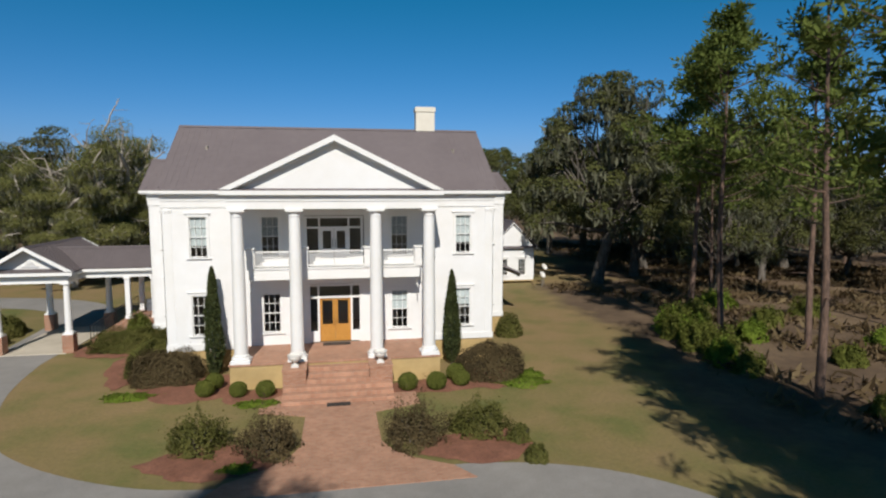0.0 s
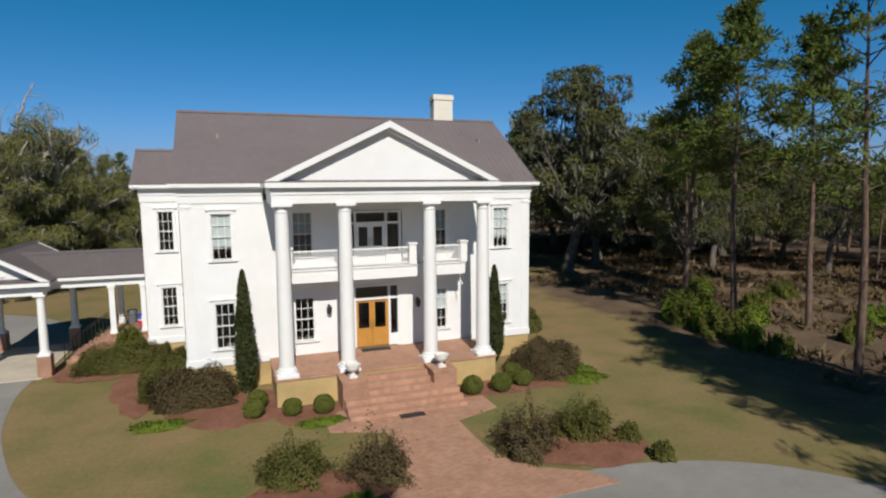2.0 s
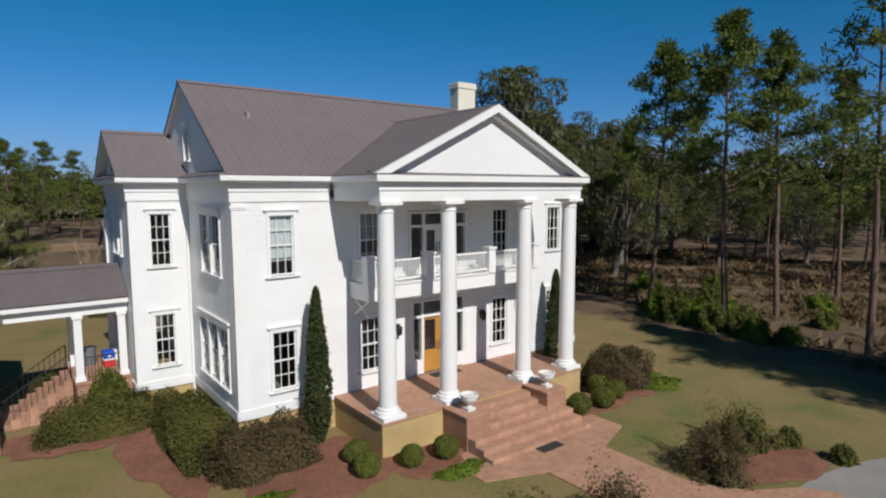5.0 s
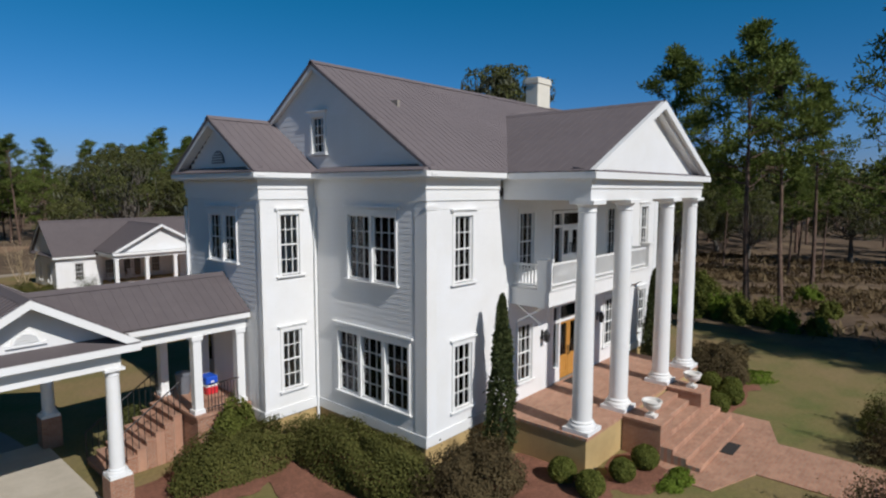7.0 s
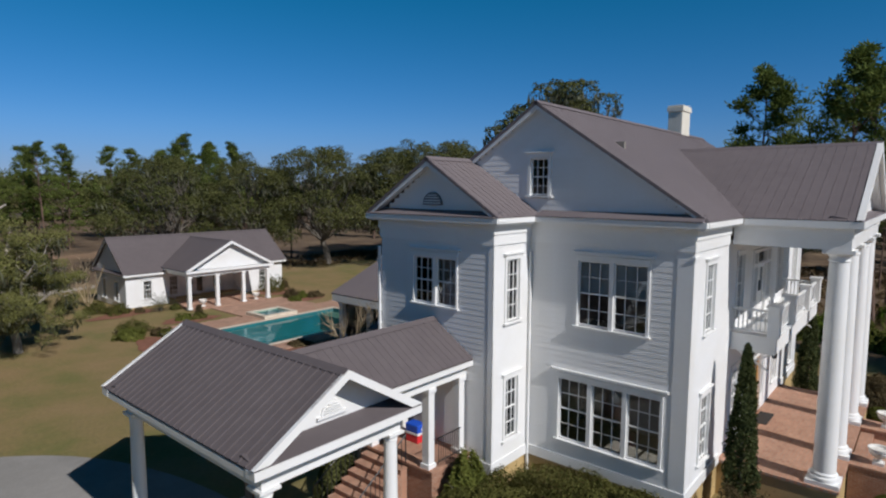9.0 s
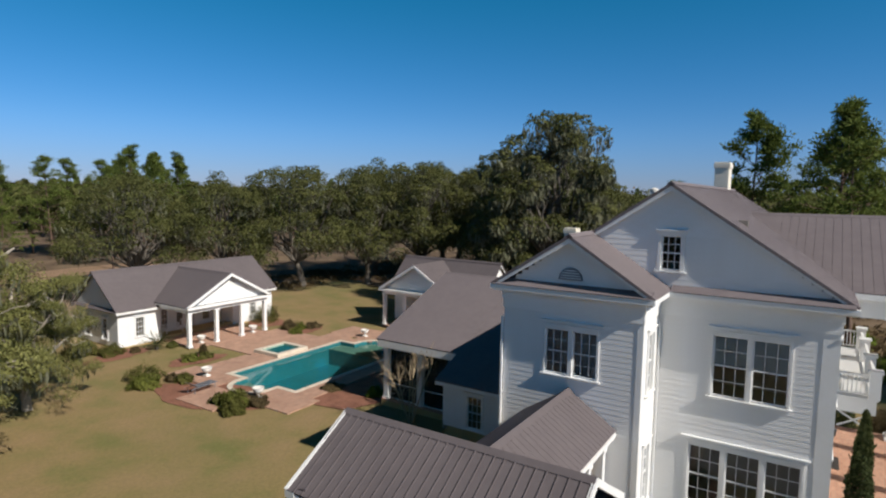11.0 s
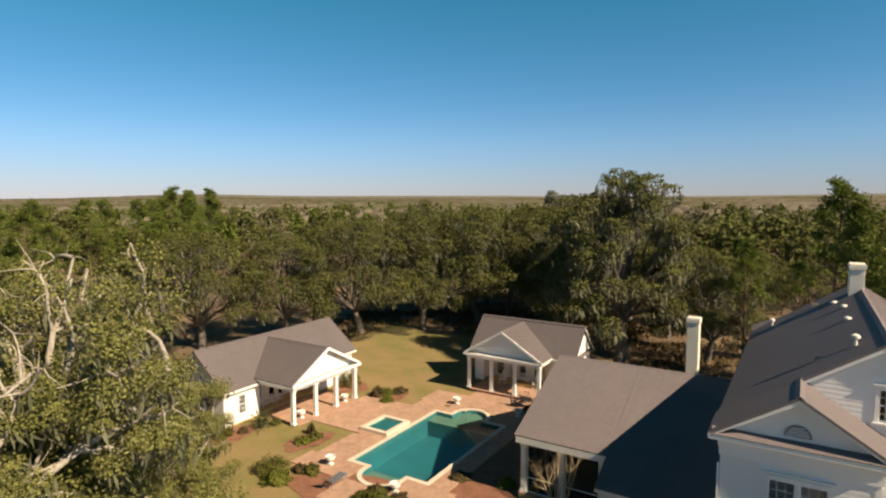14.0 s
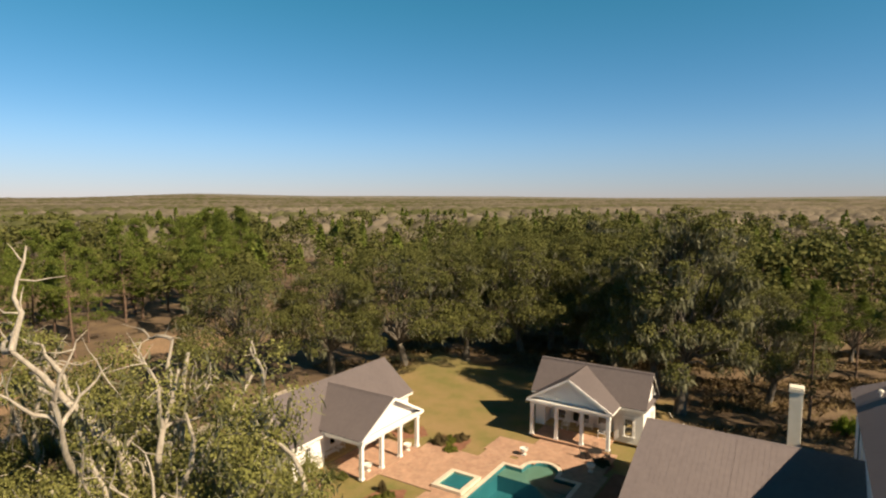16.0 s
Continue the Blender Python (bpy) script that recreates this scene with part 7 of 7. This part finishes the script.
def canopy_material():
    """Winter woods seen from afar: leafless grey-brown stretches and darker evergreen ones, crown by crown."""
    m, nt, b = material("far woodland canopy")
    v = mapped(nt)
    mp = nt.nodes.new("ShaderNodeMapping")
    mp.inputs["Rotation"].default_value = (0, 0, radians(-35))
    mp.inputs["Scale"].default_value = (0.5, 1.4, 1)
    nt.links.new(v, mp.inputs[0])
    broad, crown, fine = noise_node(nt, mp.outputs[0], 0.0042, 5, 0.55), noise_node(nt, v, 0.07, 3), noise_node(nt, v, 0.5, 4)
    c = ramp(nt, broad, [(0.30, (0.062, 0.072, 0.030)), (0.43, (0.085, 0.088, 0.042)), (0.50, (0.135, 0.118, 0.09)), (0.60, (0.17, 0.145, 0.115)), (0.68, (0.10, 0.098, 0.05))])
    c = mix(nt, 0.45, c, ramp(nt, crown, [(0.35, (0.6, 0.62, 0.6)), (0.65, (1.25, 1.22, 1.18))]), "MULTIPLY")
    c = mix(nt, 0.4, c, ramp(nt, fine, [(0.3, (0.6, 0.6, 0.6)), (0.7, (1.2, 1.2, 1.2))]), "MULTIPLY")
    nt.links.new(c, b.inputs["Base Color"])
    b.inputs["Roughness"].default_value = 1.0
    b.inputs["Specular IOR Level"].default_value = 0.0
    return m


def far_canopy():
    """The tops of the woods out to the horizon: rounded crowns of uneven height over low hills."""
    rng = np.random.default_rng(77)
    r = 200 * np.exp(np.arange(0, 2.7, 0.0072))
    a = np.arange(radians(-40), radians(150), 0.0072)
    A, R = np.meshgrid(a, r)
    X, Y = R * np.cos(A), R * np.sin(A)
    s_ = 10.0
    gi, gj = np.floor(X / s_).astype(int), np.floor(Y / s_).astype(int)
    jit = rng.random((512, 512, 3))
    Z = np.zeros_like(X)
    for di in (-1, 0, 1):
        for dj in (-1, 0, 1):
            h = jit[(gi + di) % 512, (gj + dj) % 512]
            d2 = ((gi + di + h[..., 0]) * s_ - X) ** 2 + ((gj + dj + h[..., 1]) * s_ - Y) ** 2
            Z = np.maximum(Z, (6.5 + 6.0 * h[..., 2]) * np.sqrt(np.clip(1 - d2 / (0.85 * s_) ** 2, 0, 1)))
    Z = Z * np.clip((R - 190) / 60, 0.15, 1) + rng.normal(0, 0.22, X.shape)
    rise = np.clip((R - 900) / 1400, 0, 1) ** 1.3
    hills = 5 + 4 * np.sin(X / 420 + 1.3) + 4 * np.sin(Y / 510 + X / 800) + 17 * np.exp(-(((A - 1.0) / 0.13) ** 2)) * np.clip((R - 1300) / 500, 0, 1)
    Z += rise * hills
    v = np.stack([X.ravel(), Y.ravel(), Z.ravel()], 1)
    i = np.arange(X.size).reshape(X.shape)
    q = np.stack([i[:-1, :-1], i[1:, :-1], i[1:, 1:], i[:-1, 1:]], -1).reshape(-1, 4)
    tagged(new("far_canopy", arrays_mesh("far_canopy", v, q, canopy_material(), True)), "grey-brown and green winter woods to the horizon", "woods", kind="stuff")


far_canopy()


def tall_grass():
    rng = np.random.default_rng(71)
    n = 60000
    x, y = rng.uniform(17, 62, n), rng.uniform(-30, 66, n)
    keep = ((x > 21 + 3 * np.sin(y / 5)) & (y < 22)) | (x > 32) | (y > 56)
    x, y = x[keep], y[keep]
    dens = np.sin(x / 3.1) * np.sin(y / 3.7) + np.sin(x / 1.3 + y / 2.1)
    m = dens + rng.normal(0, 0.6, len(x)) > 0.1
    x, y = x[m], y[m]
    h = rng.uniform(0.2, 0.6, len(x))
    c = np.stack([x, y, h * 0.45], 1)
    v, q = leaves(rng, c, h, 0.2, 0.0, -0.85)
    tagged(new("tall_grass", arrays_mesh("tall_grass", v, q, DRYLEAF)), "dry tan grass tufts under the trees", "grass", kind="stuff")


tall_grass()


# ---- garden things ----
def crepe_myrtle(x, y, h, seed, z=0.0):
    """A leafless multi-stemmed small tree with tan upright branches."""
    rng = np.random.default_rng(seed)
    t = thing("crepe_myrtle", "leafless tan multi-stemmed crepe myrtle", "tree", (x, y, z), 0, "crepe myrtles")
    tw = Tubes(4)
    for i in range(6):
        T = Tubes(6)
        a = i * 1.05 + rng.uniform(-0.2, 0.2)
        l1, d1 = limb(rng, (0.1 * np.cos(a), 0.1 * np.sin(a), -0.05), (np.cos(a) * 0.28, np.sin(a) * 0.28, 1), h * rng.uniform(0.65, 0.8), 7, 0.14, 0.03)
        T.add(l1, np.linspace(0.05, 0.02, len(l1)))
        shared("trunk", T.mesh("trunk", TANBARK), t)
        for j in range(9):
            k = rng.integers(3, len(l1))
            l2, d2 = limb(rng, l1[k], d1 + unit_random(rng, 1)[0] * 0.55, h * rng.uniform(0.15, 0.34), 4, 0.2, 0.05)
            tw.add(l2, np.linspace(0.018, 0.005, len(l2)))
            for m in range(3):
                l3, _ = limb(rng, l2[rng.integers(1, len(l2))], d2 + unit_random(rng, 1)[0] * 0.7, h * 0.1, 2, 0.2)
                tw.add(l3, np.linspace(0.008, 0.003, len(l3)))
    shared("twig", tw.mesh("twig", TANBARK), t)["kind"] = "stuff"


TANBARK = bark_material("smooth tan bark", (0.30, 0.22, 0.13), (0.50, 0.40, 0.26))
crepe_myrtle(-4.4, 18.6, 4.2, 81)
crepe_myrtle(*garden(-3.1, 46.8), 4.4, 82)


def sago(x, y, r, seed):
    """A palm-like plant: a rosette of arching fronds, each with many narrow leaflets."""
    rng = np.random.default_rng(seed)
    t = thing("sago_palm", "dark green spiky sago palm beside the cottage", "palm", (x, y, 0.02), 0)
    V, Q, n = [], [], 0
    for i in range(34):
        a = i * 2.39996
        el = 1.35 - 1.15 * (i / 34)
        for s in np.linspace(0.12, 1.0, 18):
            w = r * s
            p = np.array((np.cos(a) * np.cos(el) * w, np.sin(a) * np.cos(el) * w, 0.3 + np.sin(el) * w - 0.45 * r * s * s * np.cos(el)))
            side = np.array((-np.sin(a), np.cos(a), 0.25))
            fw = np.array((np.cos(a), np.sin(a), -0.2 * s))
            for sg in (-1, 1):
                L = 0.2 * r * (1.1 - 0.7 * s)
                tip = p + (side * sg * np.array((1, 1, sg)) + fw * 0.7) * L
                V += [p - fw * 0.018, p + fw * 0.018, tip + fw * 0.004, tip - fw * 0.004]
                Q.append((n, n + 1, n + 2, n + 3))
                n += 4
    shared("frond", arrays_mesh("frond", np.array(V), np.array(Q), CYPRESSLEAF), t)
    bm = bmesh.new()
    lathe(bm, [(0.16, 0), (0.18, 0.15), (0.13, 0.32), (0.05, 0.36)], 10)
    part("trunk", bm, OAKBARK, t, "", True)


sago(-4.0, 43.0, 1.5, 91)


# ---- garden furniture ----
def bench_meshes():
    out = []
    bm = bmesh.new()
    for y in (-0.2, -0.07, 0.06, 0.19):
        box(bm, -0.75, 0.75, y - 0.055, y + 0.055, 0.42, 0.445)
    out.append(("seat", mesh_of("seat", bm, WHITE)))
    bm = bmesh.new()
    box(bm, -0.75, 0.75, 0.235, 0.265, 0.86, 0.93)
    box(bm, -0.75, 0.75, 0.235, 0.265, 0.5, 0.55)
    for i in range(13):
        x = -0.69 + 1.38 * i / 12
        box(bm, x - 0.022, x + 0.022, 0.24, 0.26, 0.55, 0.86)
    out.append(("backrest", mesh_of("backrest", bm, WHITE)))
    for x in (-0.72, 0.72):
        for y, z in ((-0.22, 0.64), (0.25, 0.93)):
            bm = bmesh.new()
            box(bm, x - 0.03, x + 0.03, y - 0.03, y + 0.03, 0, z)
            out.append(("leg", mesh_of("leg", bm, WHITE)))
        bm = bmesh.new()
        box(bm, x - 0.035, x + 0.035, -0.27, 0.24, 0.64, 0.675)
        out.append(("armrest", mesh_of("armrest", bm, WHITE)))
    return out


def rocker_meshes():
    out = []
    bm = bmesh.new()
    for i in range(6):
        y = -0.22 + i * 0.085
        box(bm, -0.26, 0.26, y - 0.035, y + 0.035, 0.4, 0.42)
    out.append(("seat", mesh_of("seat", bm, WHITE)))
    bm = bmesh.new()
    for i in range(7):
        x = -0.22 + i * 0.0733
        prism(bm, [(x - 0.022, 0.24, 0.46), (x + 0.022, 0.24, 0.46), (x + 0.022, 0.42, 1.1), (x - 0.022, 0.42, 1.1)], (0, 0.02, 0.003))
    prism(bm, [(-0.28, 0.4, 1.05), (0.28, 0.4, 1.05), (0.26, 0.43, 1.15), (-0.26, 0.43, 1.15)], (0, 0.03, 0.003))
    out.append(("backrest", mesh_of("backrest", bm, WHITE)))
    for x in (-0.27, 0.27):
        bm = bmesh.new()
        pts = [(x, -0.42 + 0.1 * k, 0.015 + 0.35 * ((k - 4.5) / 10) ** 2) for k in range(11)]
        for a, b in zip(pts, pts[1:]):
            bar(bm, a, b, 0.02, 6)
        out.append(("rocker", mesh_of("rocker", bm, WHITE)))
        for y, z in ((-0.22, 0.62), (0.24, 0.62)):
            bm = bmesh.new()
            bar(bm, (x, y, 0.02), (x, y, z), 0.022, 6)
            out.append(("leg", mesh_of("leg", bm, WHITE)))
        bm = bmesh.new()
        box(bm, x - 0.045, x + 0.045, -0.28, 0.3, 0.62, 0.645)
        out.append(("armrest", mesh_of("armrest", bm, WHITE)))
    return out


def lounger_meshes():
    out = []
    bm = bmesh.new()
    for i in range(14):
        y = -0.95 + i * 0.095
        box(bm, -0.3, 0.3, y, y + 0.06, 0.34, 0.36)
    out.append(("slat_bed", mesh_of("slat_bed", bm, GREYPLASTIC)))
    bm = bmesh.new()
    prism(bm, [(-0.3, 0.4, 0.34), (0.3, 0.4, 0.34), (0.3, 0.95, 0.72), (-0.3, 0.95, 0.72)], (0, -0.012, 0.02))
    out.append(("backrest", mesh_of("backrest", bm, GREYPLASTIC)))
    for x in (-0.31, 0.31):
        bm = bmesh.new()
        bar(bm, (x, -0.98, 0.33), (x, 0.95, 0.33), 0.022, 6)
        out.append(("rail", mesh_of("rail", bm, GREYPLASTIC)))
        for y in (-0.8, 0.7):
            bm = bmesh.new()
            bar(bm, (x, y, 0), (x, y, 0.33), 0.02, 6)
            out.append(("leg", mesh_of("leg", bm, GREYPLASTIC)))
    return out


def iron_chair_meshes():
    out = []
    bm = bmesh.new()
    box(bm, -0.24, 0.24, -0.23, 0.23, 0.42, 0.45)
    out.append(("seat", mesh_of("seat", bm, BLACK)))
    bm = bmesh.new()
    bar(bm, (-0.23, 0.23, 0.44), (-0.2, 0.3, 0.92), 0.014)
    bar(bm, (0.23, 0.23, 0.44), (0.2, 0.3, 0.92), 0.014)
    bar(bm, (-0.2, 0.3, 0.92), (0.2, 0.3, 0.92), 0.014)
    for i in range(5):
        x = -0.13 + i * 0.065
        bar(bm, (x, 0.235, 0.46), (x, 0.3, 0.92), 0.009, 5)
    out.append(("backrest", mesh_of("backrest", bm, BLACK)))
    for x in (-0.21, 0.21):
        for y in (-0.2, 0.2):
            bm = bmesh.new()
            bar(bm, (x, y, 0.43), (x * 1.1, y * 1.15, 0), 0.014)
            out.append(("leg", mesh_of("leg", bm, BLACK)))
    return out


FURNITURE = {"garden_bench": bench_meshes(), "rocking_chair": rocker_meshes(), "pool_lounger": lounger_meshes(), "iron_chair": iron_chair_meshes()}


def furnish(kind_, label, category, x, y, z, rz, group):
    t = thing(kind_, label, category, (x, y, z), rz, group)
    for nm, me in FURNITURE[kind_]:
        shared(nm, me, t)
    return t


# cottage porches
for x in (2.1, 3.35, 6.6, 8.0):
    furnish("garden_bench" if x < 3 or x > 7 else "rocking_chair", "white slatted bench on the cottage porch" if x < 3 or x > 7 else "white wooden rocking chair on the cottage porch", "bench" if x < 3 or x > 7 else "chair", x - 2.9, 45.9, 0.1, 0, "porch seats")
for y in (25.5, 28.9):
    furnish("rocking_chair", "white wooden rocking chair on the cottage porch", "chair", 14.95, y + 2.55, 0.31, -90, "porch seats")
furnish("garden_bench", "white slatted bench on the cottage porch", "bench", 15.75, 29.85, 0.31, -90, "porch seats")
# round the pool
for x, y, rz in ((-7.9, 31.9, 95),):
    furnish("pool_lounger", "grey slatted lounger on the pool terrace", "lounger", x, y, 0.09, rz, "pool loungers")
table = thing("patio_table", "round black iron table on the pool terrace", "table", (*garden(11.3, 24.9), 0.09))
bm = bmesh.new()
lathe(bm, [(0.02, 0.7), (0.58, 0.7), (0.6, 0.715), (0.58, 0.73), (0.02, 0.73)], 24)
part("tabletop", bm, BLACK, table)
for k in range(4):
    bm = bmesh.new()
    a = math.pi / 4 + k * math.pi / 2
    bar(bm, (0.35 * math.cos(a), 0.35 * math.sin(a), 0.7), (0.42 * math.cos(a), 0.42 * math.sin(a), 0), 0.018)
    part("leg", bm, BLACK, table)
for k in range(4):
    a = k * math.pi / 2 + 0.3
    furnish("iron_chair", "black iron chair at the patio table", "chair", table.location.x + 0.95 * math.cos(a), table.location.y + 0.95 * math.sin(a), 0.09, math.degrees(a) - 90, "chairs round the patio table")

# a sandy track behind the cottage and an orange clearing beyond
flat("track", [garden(*p) for p in [(x, 56.2 + 0.03 * x + 0.5 * math.sin(x / 7) - 0.8) for x in range(-14, 18, 2)] + [(x, 56.2 + 0.03 * x + 0.5 * math.sin(x / 7) + 0.9) for x in range(16, -16, -2)]], 0.02, SAND, "pale sandy track through the trees", "track", 0.01)
flat("clearing", blob(*garden(25, 84), 11, 7, seed=21), 0.02, CLAY, "bare orange soil clearing at the edge of the pines", "clearing", 0.01)
flat("clearing", blob(*garden(3, 84), 10, 8, seed=22), 0.03, CLAY, "bare brown soil clearing beyond the cottage", "clearing", 0.01)
# white downspouts at the side walls
for x, y, z in ((-8.47, 5.13, 8.0), (-10.57, 10.1, 8.0)):
    bm = bmesh.new()
    box(bm, x - 0.045, x + 0.045, y - 0.035, y + 0.035, 0.1, z)
    box(bm, x - 0.055, x + 0.055, y - 0.045, y + 0.045, 2.4, 2.45)
    box(bm, x - 0.055, x + 0.055, y - 0.045, y + 0.045, 5.2, 5.25)
    part("downspout", bm, WHITE, house)
